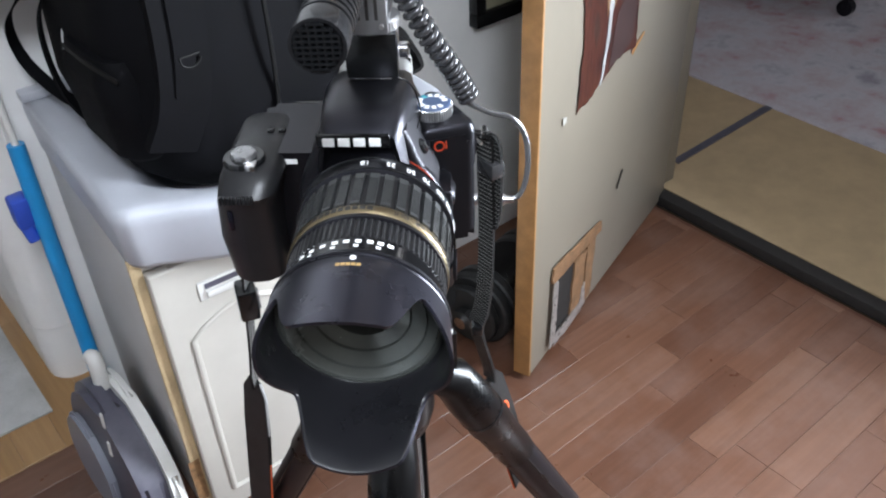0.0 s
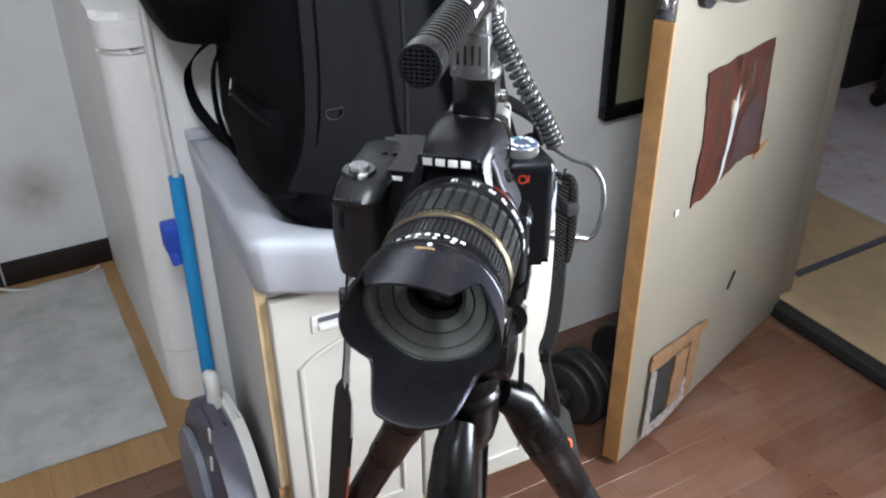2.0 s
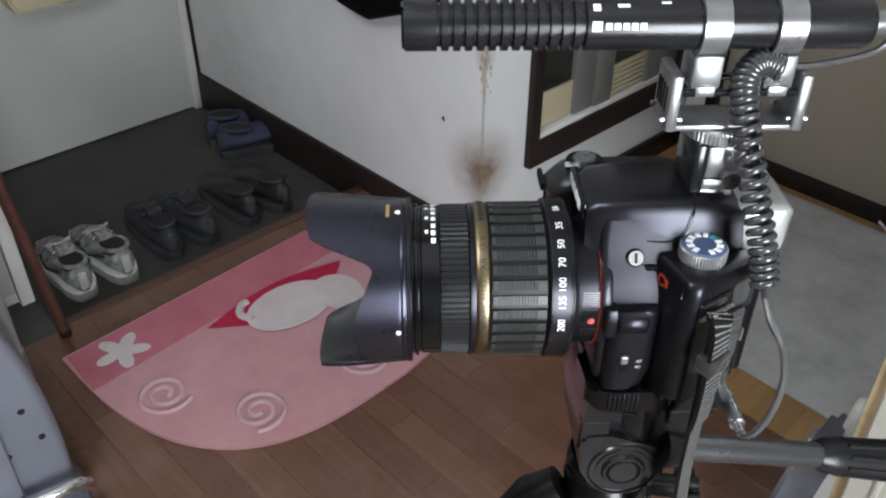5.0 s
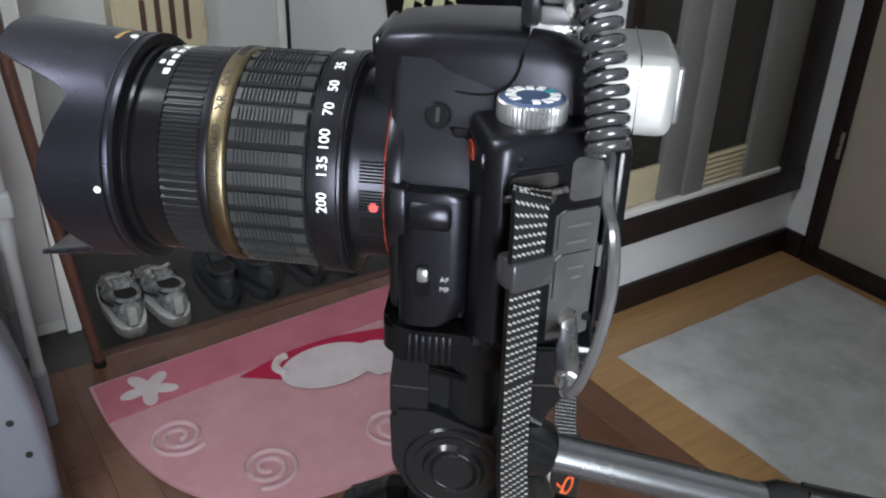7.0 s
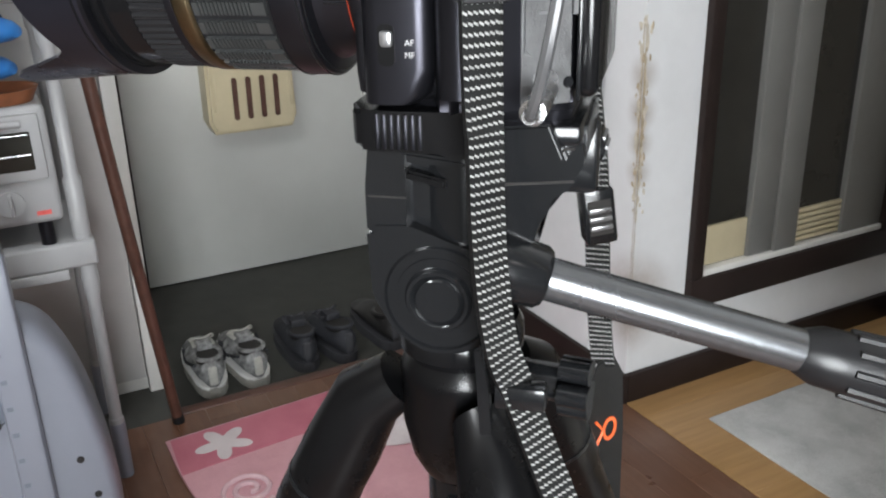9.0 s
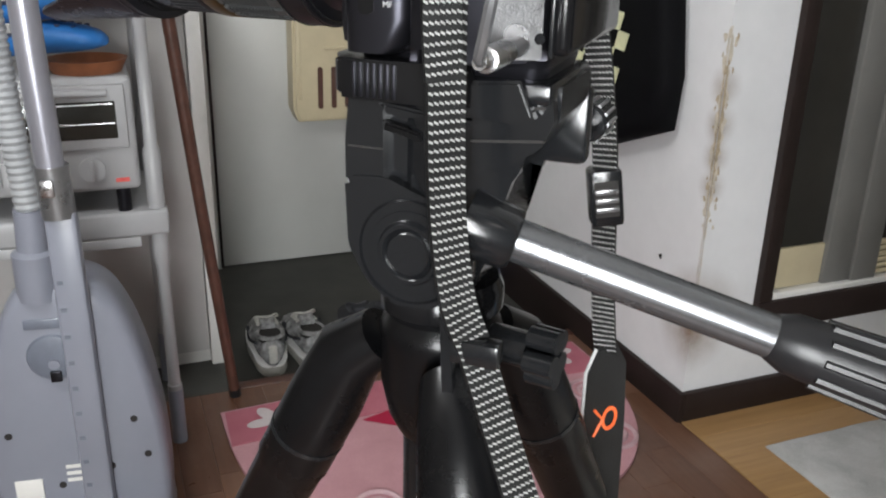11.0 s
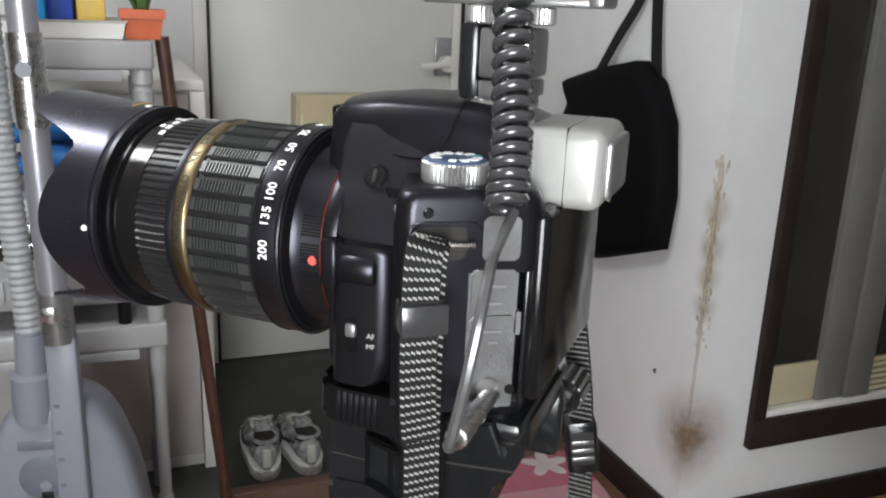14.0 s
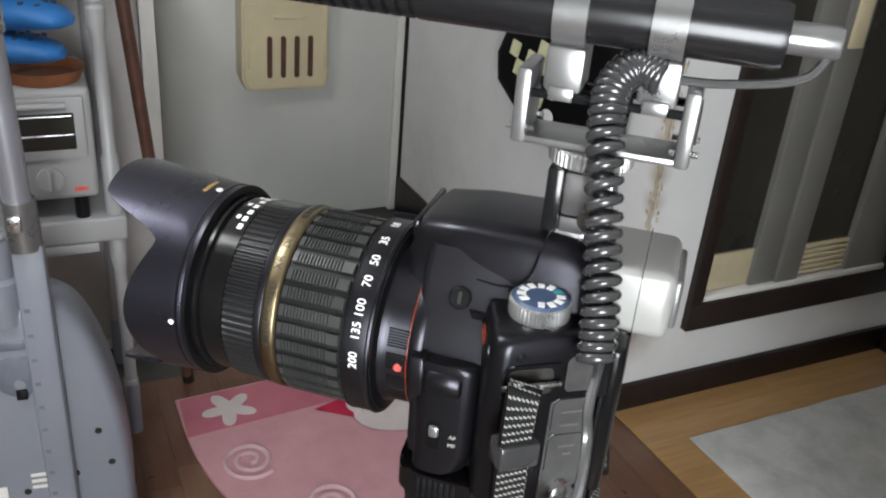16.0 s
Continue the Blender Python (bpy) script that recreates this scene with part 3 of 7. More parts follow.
wall("wall_tatami_south", 1.37, -1.68, 0, 4.6, -1.6, CEIL)
wall("wall_tatami_east", 4.6, -1.68, 0, 4.68, 2.68, CEIL)
wall("wall_tatami_west", 1.31, 1.03, 0, 1.39, 2.6, CEIL)
bm = rbox(-2.4, -1.25, CEIL, 1.37, 2.7, CEIL + 0.06)
rbox(1.37, -1.7, CEIL, 4.7, 2.7, CEIL + 0.06, 0, 2, bm)
solid("ceiling", bm, "ceiling", kind="structure", category="ceiling", smooth=0)

jamb = solid("door_jamb", rbox(1.284, 0.752, 0, 1.374, 0.7598, 2.0, 0.001), "door_skin", "beige door jamb of the next room", "door frame", "structure")
floor = solid("floor", rbox(-1.40, -1.15, -0.08, 1.29, 0.945, -0.004), "seam", "reddish brown laminate floor in short strips", "floor", "structure", smooth=0)
recess = solid("floor_recess", rbox(-0.974, 0.948, -0.08, 0.04, 1.80, -0.004), "seam", "golden wooden floor of the wash corner", "floor", "structure", smooth=0)
solid("floor_entry", rbox(-2.35, 0.10, -0.15, -1.40, 0.951, -0.055), "concrete", "dark grey sunken entry floor for shoes", "floor", "structure", smooth=0)
solid("floor_entry_side", rbox(-2.35, -1.15, -0.15, -1.40, 0.10, -0.006), "concrete", "dark floor beside the entry", "floor", "structure", smooth=0)
solid("entry_step_trim", rbox(-1.425, 0.10, -0.055, -1.395, 0.950, 0.003, 0.003), "stick", "brown wooden nosing along the entry step", "trim", "structure")
# baseboards
def board(name, x0, y0, x1, y1, h=0.066, z=0.0):
    return solid(name, rbox(x0, y0, z, x1, y1, z + h, 0.002), "trim", "dark brown wooden baseboard", "baseboard", "structure")


board("baseboard_north", -2.25, 0.938, -0.962, 0.951, 0.066 + 0.055, -0.055)
board("baseboard_bathroom", -0.974, 0.951, -0.961, 1.80)
board("baseboard_recess", -0.961, 1.787, -0.91, 1.80)
board("baseboard_recess_east", -0.325, 1.787, 0.04, 1.80)
solid("threshold_trim", rbox(1.288, -0.15, 0.0, 1.325, 0.76, 0.0285, 0.003), "void", "black worn threshold under the doorway", "threshold", "structure")
solid("floor_tatami", rbox(1.325, -1.6, -0.08, 1.862, 2.6, 0.03), "tatami", "tan matting floor of the next room", "floor", "structure", smooth=0)
solid("floor_tape", slab([(1.437, 0.785), (1.440, 0.806), (1.862, 0.815), (1.862, 0.793)], 0.030, 0.0335), "slate", "dark cloth border between two mats", "tatami border", "structure", smooth=0)
solid("carpet", rbox(1.862, -1.6, -0.08, 4.6, 2.6, 0.036, 0.003), "room_carpet", "pale grey carpet with faded red pattern", "carpet", "structure")

# peeled plaster along the outer corner of the wall
rnd = random.Random(4)
def torn_strip(z0, z1, wide, n=40):
    """Ragged outline (across, z) running up the corner."""
    a, b = [], []
    for k in range(n + 1):
        z = z0 + (z1 - z0) * k / n
        w = wide * (0.25 + 0.75 * math.sin(math.pi * k / n)) * (0.35 + 0.9 * rnd.random())
        a.append((0.0, z))
        b.append((w, z))
    return a + b[::-1]


for z0, z1, wide, m_ in ((0.40, 0.80, 0.011, "plaster"), (0.47, 0.74, 0.005, "plaster_dark"), (0.20, 0.47, 0.0016, "plaster_dark")):
    o = torn_strip(z0, z1, wide)
    lift = {"plaster": 0.0012, "plaster_dark": 0.0020}[m_]
    bm = bmesh.new()
    bm.faces.new([bm.verts.new((-0.974 - x, 0.951 - lift, z)) for x, z in o])
    o = torn_strip(z0, z1, wide * 1.3)
    bm.faces.new([bm.verts.new((-0.974 + lift, 0.951 + x, z)) for x, z in o])
    solid("peeled_patch", bm, m_, "ragged patch of bare plaster on the corner", "plaster", "structure", smooth=0)
for k in range(46):
    z = 0.41 + 0.38 * rnd.random()
    s = 0.0015 + 0.0028 * rnd.random()
    bm = bmesh.new()
    bmesh.ops.create_icosphere(bm, subdivisions=1, radius=s)
    for v in bm.verts:
        v.co *= 0.6 + 0.8 * rnd.random()
    bm.transform(Matrix.Diagonal((1.0, 0.6, 2.0, 1)))
    side = rnd.random() < 0.5
    flake = solid("plaster_flake", bm, "plaster" if rnd.random() < 0.6 else "plaster_dark", "curled flake of peeling plaster on the corner", "plaster", "structure",
                  Matrix.Translation((-0.974 + (0.001 if side else -0.016 * rnd.random()), 0.951 + (0.018 * rnd.random() if side else -0.001), z)), 0)
solid("wall_nail", tube([(-1.098, 0.952, 0.322), (-1.096, 0.945, 0.324), (-1.088, 0.943, 0.320)], 0.0022, 6), "void", "small bent nail in the wall", "nail")

# the bathroom sliding door in its dark frame
win = thing("door_bathroom", Matrix.Identity(4), "dark framed sliding door with smoky panes and white stiles", "sliding door", kind="structure")
for n, b in (("bottom_rail", (-1.0, 1.098, 0.184, -0.955, 1.796, 0.25)), ("top_rail", (-1.0, 1.098, 1.93, -0.955, 1.796, 2.0)), ("jamb", (-1.0, 1.098, 0.25, -0.957, 1.132, 1.93)), ("jamb", (-1.0, 1.70, 0.25, -0.957, 1.796, 1.93))):
    part(n, rbox(*b, 0.003), "trim", win)
part("track", rbox(-0.985, 1.132, 0.25, -0.962, 1.70, 0.264, 0.002), "white_plastic", win, "pale grey bottom track")
for y0, y1, x, lo in ((1.132, 1.28, -0.992, 0.352), (1.405, 1.565, -0.985, 0.345)):
    leaf = part("leaf", rbox(x - 0.006, y0, 0.264, x + 0.002, y1, 1.93), "glass_dark", win, "smoky textured pane")
    if y0 < 1.2:
        part("kick_panel", rbox(x, y0, 0.264, x + 0.009, y1, lo, 0.002), "cream", leaf, "cream lower panel")
    else:
        for k in range(6):
            part("louvre", rbox(x, y0, 0.268 + k * 0.0135, x + 0.010, y1, 0.278 + k * 0.0135, 0.002), "cream", leaf)
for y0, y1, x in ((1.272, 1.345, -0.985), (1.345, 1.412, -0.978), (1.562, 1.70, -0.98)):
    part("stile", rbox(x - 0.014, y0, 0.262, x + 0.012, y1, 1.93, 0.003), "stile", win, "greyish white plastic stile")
part("pull", rbox(-0.967, 1.36, 0.80, -0.960, 1.40, 0.93, 0.003), "cream", win, "cream finger pull")
# black backing paints the shade behind the panes
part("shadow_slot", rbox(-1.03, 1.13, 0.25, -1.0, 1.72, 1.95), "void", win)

# the beige door at the end of the wash corner
dr = thing("door_recess", Matrix.Identity(4), "plain beige door in a dark brown frame", "door", kind="structure")
part("door_leaf", rbox(-0.88, 1.815, 0.04, -0.36, 1.845, 1.93, 0.002), "beige", dr)
for b in ((-0.905, 1.785, 0.0, -0.875, 1.86, 1.95), (-0.362, 1.785, 0.0, -0.33, 1.86, 1.95), (-0.875, 1.785, 1.92, -0.362, 1.86, 1.95)):
    part("door_frame", rbox(*b, 0.002), "trim", dr)
part("door_sill", rbox(-0.875, 1.785, 0.0, -0.362, 1.86, 0.04, 0.002), "trim", dr)
part("hinge", rbox(-0.877, 1.782, 0.30, -0.868, 1.79, 0.37, 0.002), "steel", dr)

# rounded pipe casing beside the basin
bm = bmesh.new()
prof = [(-0.058, 1.80), (-0.058, 1.19)] + [(-0.008 - 0.05 * math.cos(a), 1.16 - 0.05 * math.sin(a)) for a in [math.pi / 2 * k / 8 for k in range(9)]] + [(0.04, 1.11), (0.04, 1.80)]
col = thing("pipe_casing", Matrix.Identity(4), "off-white rounded pipe casing beside the basin", "pipe casing", kind="structure")
part("casing", slab(prof, 0.13, 0.755), "casing_white", col)
part("casing_foot", slab([(x, y + 0.001) for x, y in prof], 0.0, 0.128), "casing_white", col)
cap = slab([(x - 0.002, y - 0.002) for x, y in prof], 0.757, 0.828, 0.012, 3)
part("casing_top", cap, "casing_white", col, "rounded cap of the casing")

# entrance door
en = thing("door_entrance", Matrix.Identity(4), "grey-white steel entrance door with lever handle", "door", kind="structure")
part("door_leaf", rbox(-2.30, 0.19, -0.05, -2.25, 0.915, 1.93, 0.002), "door_paint", en)
part("door_frame", rbox(-2.30, 0.915, -0.055, -2.235, 0.940, 1.95, 0.002), "white_plastic", en)
part("frame_gasket", rbox(-2.29, 0.940, -0.055, -2.232, 0.951, 1.95), "trim", en)
part("door_frame", rbox(-2.30, 0.15, -0.055, -2.24, 0.19, 1.95, 0.003), "white_plastic", en)
part("frame_gasket", rbox(-2.29, 0.186, -0.05, -2.238, 0.194, 1.93), "trim", en)
part("head_frame", rbox(-2.30, 0.15, 1.93, -2.24, 0.951, 1.97, 0.002), "white_plastic", en)
h = part("door_handle", tube([(-2.245, 0.895, 0.858), (-2.205, 0.895, 0.858)], 0.024, 24), "white_plastic", en, "white lever handle")
part("lever", tube(curve_pts([(-2.206, 0.895, 0.858), (-2.200, 0.86, 0.856), (-2.200, 0.80, 0.852)], 5), 0.010, 10), "white_plastic", h)
part("lock_plate", rbox(-2.25, 0.862, 0.82, -2.242, 0.925, 0.935, 0.003), "alu", en, "grey lock plate")
mb = thing("mailbox", Matrix.Identity(4), "cream metal mailbox with vertical slots on the door", "mailbox")
bm = side_plate([(0.413, 0.44), (0.428, 0.405), (0.655, 0.405), (0.67, 0.44), (0.66, 0.77), (0.418, 0.77)], -2.249, -2.16, 0.008)
part("body", bm, "cream", mb)
# raised dark brown plates paint the shade inside the open slots
for k in range(4):
    part("slot", side_plate([(0.492 + k * 0.040 + 0.008 * math.cos(a), (0.555 if math.sin(a) > 0 else 0.450) + 0.008 * math.sin(a)) for a in [math.pi * j / 6 + 0.01 for j in range(12)]], -2.17, -2.1575), "stick", mb, "slot shade painted as a dark plate")
part("flap_lip", rbox(-2.165, 0.505, 0.612, -2.154, 0.60, 0.620, 0.002), "cream", mb)
for y in (0.428, 0.652):
    part("side_seam", rbox(-2.20, y, 0.47, -2.158, y + 0.012, 0.72, 0.003), "cream", mb)

# lamps: an unseen panel added for highlights, a pendant, a ceiling lamp
wl = thing("highlight_panel", pose(1.288, -0.48, 1.01, 0, 0, 90), "broad white lamp panel added out of view for highlights", "wall light")
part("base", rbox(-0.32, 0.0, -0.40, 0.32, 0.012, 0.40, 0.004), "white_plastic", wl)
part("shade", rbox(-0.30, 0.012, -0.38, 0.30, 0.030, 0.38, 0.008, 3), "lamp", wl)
pd = thing("pendant_light", pose(-0.38, -0.72, CEIL), "round white pendant lamp on a cord", "pendant light")
part("rose", lathe([(0.0, -0.002), (0.05, -0.002), (0.045, -0.03), (0.0, -0.03)], 32, "z"), "white_plastic", pd)
part("cord", tube([(0, 0, -0.03), (0, 0, -0.235)], 0.004, 10), "white_plastic", pd)
part("shade", lathe([(0.03, -0.235), (0.16, -0.245), (0.20, -0.255), (0.16, -0.258)], 48, "z"), "white_plastic", pd)
cl = thing("ceiling_light", pose(2.9, 0.6, CEIL), "round white ceiling lamp", "ceiling light")
part("base", lathe([(0.0, -0.002), (0.12, -0.002), (0.12, -0.02), (0.0, -0.02)], 40, "z"), "white_plastic", cl)
part("shade", lathe([(0.12, -0.02), (0.21, -0.025), (0.215, -0.04), (0.21, -0.05)], 48, "z"), "lamp", cl)
# ---- the camera on its tripod ----
TURN = pose(0, 0, 0, 0, 0, -45)
RIG = TURN @ pose(-0.0027, 0, 0.967, 0, 0, 3)  # origin at the lens mount, lens along -y
OFF = Matrix.Translation((-0.0055, 0, 0))  # the mount sits off the middle of the body
DROP = Matrix.Translation((0, 0, -0.0006))  # the lens axis lies a little low
cm = thing("digital_camera", RIG @ Matrix.Scale(1.03, 4), "black digital camera with zoom lens and petal hood", "camera")

# body: a rounded plan with its dial-side corner cut back, and a bulged front round the mount
def round_poly(pts, r, n=4):
    """Rounds the corners of a flat outline."""
    out = []
    m = len(pts)
    for i, p in enumerate(pts):
        p, a, b = Vector(p), Vector(pts[i - 1]), Vector(pts[(i + 1) % m])
        da, db_ = (a - p), (b - p)
        q = min(r, da.length * 0.45, db_.length * 0.45)
        p0, p1 = p + da.normalized() * q, p + db_.normalized() * q
        for k in range(n + 1):
            t = k / n
            out.append(tuple((1 - t) ** 2 * p0 + 2 * t * (1 - t) * p + t * t * p1))
    return out


bm = slab(round_poly([(-0.060, 0.010), (0.022, 0.010), (0.026, 0.0195), (0.0515, 0.0280), (0.0530, 0.0338), (0.0345, 0.0630), (-0.060, 0.0630)], 0.005), -0.0415, 0.0235, 0.004, 3)
body = part("body", bm, "black", cm)
body.matrix_basis = OFF
part("mount_collar", lathe([(0.026, 0.0015), (0.0322, 0.0015), (0.0328, 0.0005), (0.0328, -0.0026), (0.0324, -0.0036), (0.030, -0.0038)], 72), "black", cm).matrix_basis = DROP
# rounded square rings for the grip and the prism
def rr(cx, cy, hx, hy, r, z, n=5):
    out = []
    for qx, qy, a0 in ((1, 1, 0), (-1, 1, 90), (-1, -1, 180), (1, -1, 270)):
        for k in range(n):
            a = radians(a0 + 90 * k / (n - 1))
            out.append((cx + qx * (hx - r) + r * math.cos(a), cy + qy * (hy - r) + r * math.sin(a), z))
    return out


part("front_shell", skin([rr(0.0, 0.018, hx, hy, 0.0035, z) for hx, hy, z in ((0.031, 0.017, -0.0415), (0.0350, 0.0205, -0.039), (0.0355, 0.021, -0.033), (0.0355, 0.021, 0.002), (0.0345, 0.0212, 0.010), (0.0318, 0.0215, 0.0175), (0.0285, 0.0218, 0.0235), (0.0262, 0.022, 0.0285), (0.0246, 0.022, 0.034), (0.021, 0.021, 0.042))]), "black_satin", body, smooth=60)
grip = part("grip", skin([rr(-0.061, 0.024, 0.012, 0.028, 0.010, -0.047), rr(-0.0615, 0.021, 0.0145, 0.033, 0.0135, -0.042), rr(-0.062, 0.018, 0.0155, 0.035, 0.0150, -0.015), rr(-0.061, 0.018, 0.0155, 0.034, 0.0150, 0.006),
                          rr(-0.058, 0.019, 0.0155, 0.038, 0.013, 0.014), rr(-0.057, 0.021, 0.0155, 0.036, 0.012, 0.0185), rr(-0.057, 0.022, 0.0135, 0.033, 0.010, 0.0225), rr(-0.057, 0.022, 0.011, 0.030, 0.009, 0.0238)]), "rubber", body)
part("sensor_window", rbox(-0.0690, -0.0165, -0.006, -0.0655, -0.0125, 0.006, 0.0015), "lens_glass", grip)
sb = part("shutter_button", lathe([(0.0, 0.0385), (0.0058, 0.0385), (0.0064, 0.0375), (0.0064, 0.034)], 28, "z"), "grey_satin", grip)
sb.matrix_basis = pose(-0.0605, 0.0030, -0.0097)
rg = part("power_ring", lathe([(0.0066, 0.0362), (0.0098, 0.0362), (0.0105, 0.035), (0.0105, 0.031)], 36, "z"), "gun", grip)
rg.matrix_basis = pose(-0.0605, 0.0030, -0.0097)
part("power_tab", rbox(-0.058, -0.0085, 0.0225, -0.0525, -0.0015, 0.0272, 0.001), "chrome", grip)
for k in range(9):
    part("wheel_rib", rbox(-0.0695 + k * 0.0019, -0.0205, 0.0125, -0.0684 + k * 0.0019, -0.0180, 0.0165), "rubber", grip)
part("model_badge", rbox(-0.0445, 0.0092, 0.0175, -0.036, 0.0101, 0.0200), "print_white", body)
for x in (-0.055, -0.049):
    part("top_button", rbox(x, 0.030, 0.0232, x + 0.004, 0.034, 0.0252, 0.001), "black_gloss", grip)

# prism housing with the built-in flash
def arch(y, hw, top, z0, hw2):
    pts = [(-hw, y, z0)]
    for k in range(9):
        a = math.pi * (1 - k / 8)
        c = math.cos(a)
        pts.append((hw2 * (1 if c > 0 else -1) * abs(c) ** 0.55, y, z0 + (top - z0) * (0.70 + 0.30 * max(math.sin(a), 0) ** 0.5)))
    return pts + [(hw, y, z0)]


pr = part("prism_housing", skin([arch(-0.0065, 0.0189, 0.036, 0.0230, 0.0152), arch(-0.0105, 0.0198, 0.0455, 0.0240, 0.0170), arch(-0.006, 0.0225, 0.0495, 0.0230, 0.0193), arch(0.010, 0.0261, 0.0515, 0.0210, 0.0212), arch(0.030, 0.0288, 0.0520, 0.0200, 0.0221), arch(0.046, 0.0297, 0.0505, 0.0190, 0.0212), arch(0.060, 0.0288, 0.0455, 0.0170, 0.0202)]), "black", body, smooth=50)
part("flash_seam", tube(curve_pts([(0.0210, -0.004, 0.0372), (0.0236, 0.010, 0.0340), (0.0256, 0.026, 0.0334), (0.0250, 0.0335, 0.0385), (0.0205, 0.036, 0.0482), (0.011, 0.037, 0.0522), (0.0, 0.037, 0.0524)], 6), 0.0004, 6), "black_gloss", pr)
plate = part("name_plate", rbox(-0.0205, -0.0122, 0.0388, 0.0145, -0.0098, 0.0462, 0.001), "black_gloss", pr)
for k in range(4):
    part("plate_mark", rbox(-0.0172 + k * 0.0073, -0.0128, 0.0402, -0.0117 + k * 0.0073, -0.0120, 0.0446, 0.0003), "print_white", plate)
scr = part("flash_button", lathe([(0.0, 0.0018), (0.0034, 0.0018), (0.0042, 0.0008), (0.0042, -0.002)], 28, "x"), "gun", body)
scr.matrix_basis = pose(0.0272, 0.0112, 0.0262, 0, -26, 0)
part("button_mark", rbox(0.0016, -0.0006, -0.0022, 0.0022, 0.0006, 0.0022), "void", scr)
# dial side
SHO = [(0.024, 0.0240), (0.0275, 0.0205), (0.0520, 0.0288), (0.0536, 0.0338), (0.0325, 0.0672), (0.024, 0.0672)]
def shrink(o, d, c=(0.0365, 0.042)):
    return [(c[0] + (x - c[0]) * (1 - d), c[1] + (y - c[1]) * (1 - d * 0.6)) for x, y in o]


sh = part("shoulder", skin([[(x, y, z) for x, y in round_poly(shrink(SHO, d), 0.005)] for d, z in ((0.0, 0.004), (0.0, 0.0228), (0.03, 0.0258), (0.10, 0.0280), (0.20, 0.0290))]), "black", body, smooth=50)
dl = part("mode_dial", lathe([(0.0, 0.0075), (0.0088, 0.0075), (0.0098, 0.0068)], 48, "z"), "dial_blue", body, "mode dial with blue-grey face")
dl.matrix_basis = pose(0.0312, 0.0395, 0.0286)
bm = bmesh.new()
rings = []
for z, r in ((0.0068, 0.0098), (0.0062, 0.0103), (0.001, 0.0103), (0.0, 0.0098)):
    rings.append([((r + (0.00025 if k % 2 else -0.00015)) * math.cos(2 * math.pi * k / 96), (r + (0.00025 if k % 2 else -0.00015)) * math.sin(2 * math.pi * k / 96), z) for k in range(96)])
part("dial_rim", skin(rings), "knurl", dl)
for k in range(11):
    a = 2 * math.pi * k / 12 + 0.2
    part("dial_mark", join(bmesh.new(), rbox(-0.0015, -0.0011, 0.0074, 0.0015, 0.0011, 0.0078), Matrix.Rotation(a, 4, "Z") @ Matrix.Translation((0.0066, 0, 0))), "teal" if k == 4 else "print_white", dl, smooth=0)
part("badge_ring", join(bmesh.new(), lathe([(0.0020, 0.0), (0.0020, -0.0001), (0.0030, -0.0001), (0.0030, 0.0002)], 28, "y"), Matrix.Translation((0.0352, 0.0223, 0.0195)) @ Matrix.Rotation(radians(18), 4, "Z")), "orange", sh, "orange badge")
part("badge_tail", join(bmesh.new(), rbox(-0.0004, -0.0001, -0.0024, 0.0004, 0.0002, 0.0024), Matrix.Translation((0.0386, 0.0234, 0.0197)) @ Matrix.Rotation(radians(18), 4, "Z")), "orange", sh, "orange badge")
COL = [(0.024, 0.0165, -0.0415), (0.0285, 0.0205, -0.0385), (0.0312, 0.0228, -0.031), (0.0312, 0.0228, -0.012), (0.0312, 0.0228, 0.0035), (0.0305, 0.0222, 0.0052), (0.0285, 0.0205, 0.0062)]
mount_column = part("mount_column", skin([rr(0.0412 - w_ / 2, 0.0008 + d_ / 2, w_ / 2, d_ / 2, 0.0058, z) for w_, d_, z in [(w * 0.62, d, z) for w, d, z in COL]]), "black", body, smooth=50)
part("release_button", skin([rr(0.0385, 0.0012, hx, hy, 0.0014, z) for hx, hy, z in ((0.0030, 0.0024, -0.0085), (0.0036, 0.0030, -0.0075), (0.0036, 0.0030, 0.0062), (0.0030, 0.0024, 0.0072))]), "black", mount_column, smooth=50)
part("button_bulge", join(bmesh.new(), lathe([(0.0, 0.0042), (0.0050, 0.0044), (0.0062, 0.0056), (0.0062, 0.0170), (0.0050, 0.0182), (0.0, 0.0184)], 32, "y"), Matrix.Translation((0.0370, 0, -0.0016))), "black", mount_column, smooth=50)
part("focus_switch", side_plate(round_poly([(0.0068, -0.0300), (0.0120, -0.0300), (0.0120, -0.0178), (0.0068, -0.0178)], 0.0022), 0.0408, 0.0414), "joint", body)
part("switch_knob", rbox(0.0404, 0.0076, -0.0244, 0.0427, 0.0114, -0.0196, 0.0010), "grey_satin", body)
for txt, z in (("AF", -0.0232), ("MF", -0.0268)):
    w = words(txt, 0.0025, 0.0001)
    w.transform(Matrix.Translation((0.0414, 0.0165, z)) @ Matrix.Rotation(radians(90), 4, "Z") @ Matrix.Rotation(radians(90), 4, "X"))
    part("switch_lettering", w, "piping", body, smooth=0)
part("dc_cover", rbox(0.0345, 0.0245, -0.0405, 0.0372, 0.032, -0.033, 0.001), "black_gloss", body)
# strap lug, port covers, screws on the side
FLANK = Matrix.Translation((0.0532, 0.0335, 0)) @ Matrix.Rotation(radians(32.4), 4, "Z")  # the side runs back at a slant


def on_flank(name, outline, lift0, lift1, mat_name, r=0.0, corner=0.0018):
    """A plate on the slanted side of the body; outline in (along, up)."""
    return part(name, join(bmesh.new(), side_plate(round_poly(outline, corner), lift0, lift1, r), FLANK), mat_name, body)


def box_out(u0, z0, u1, z1):
    return [(u0, z0), (u1, z0), (u1, z1), (u0, z1)]


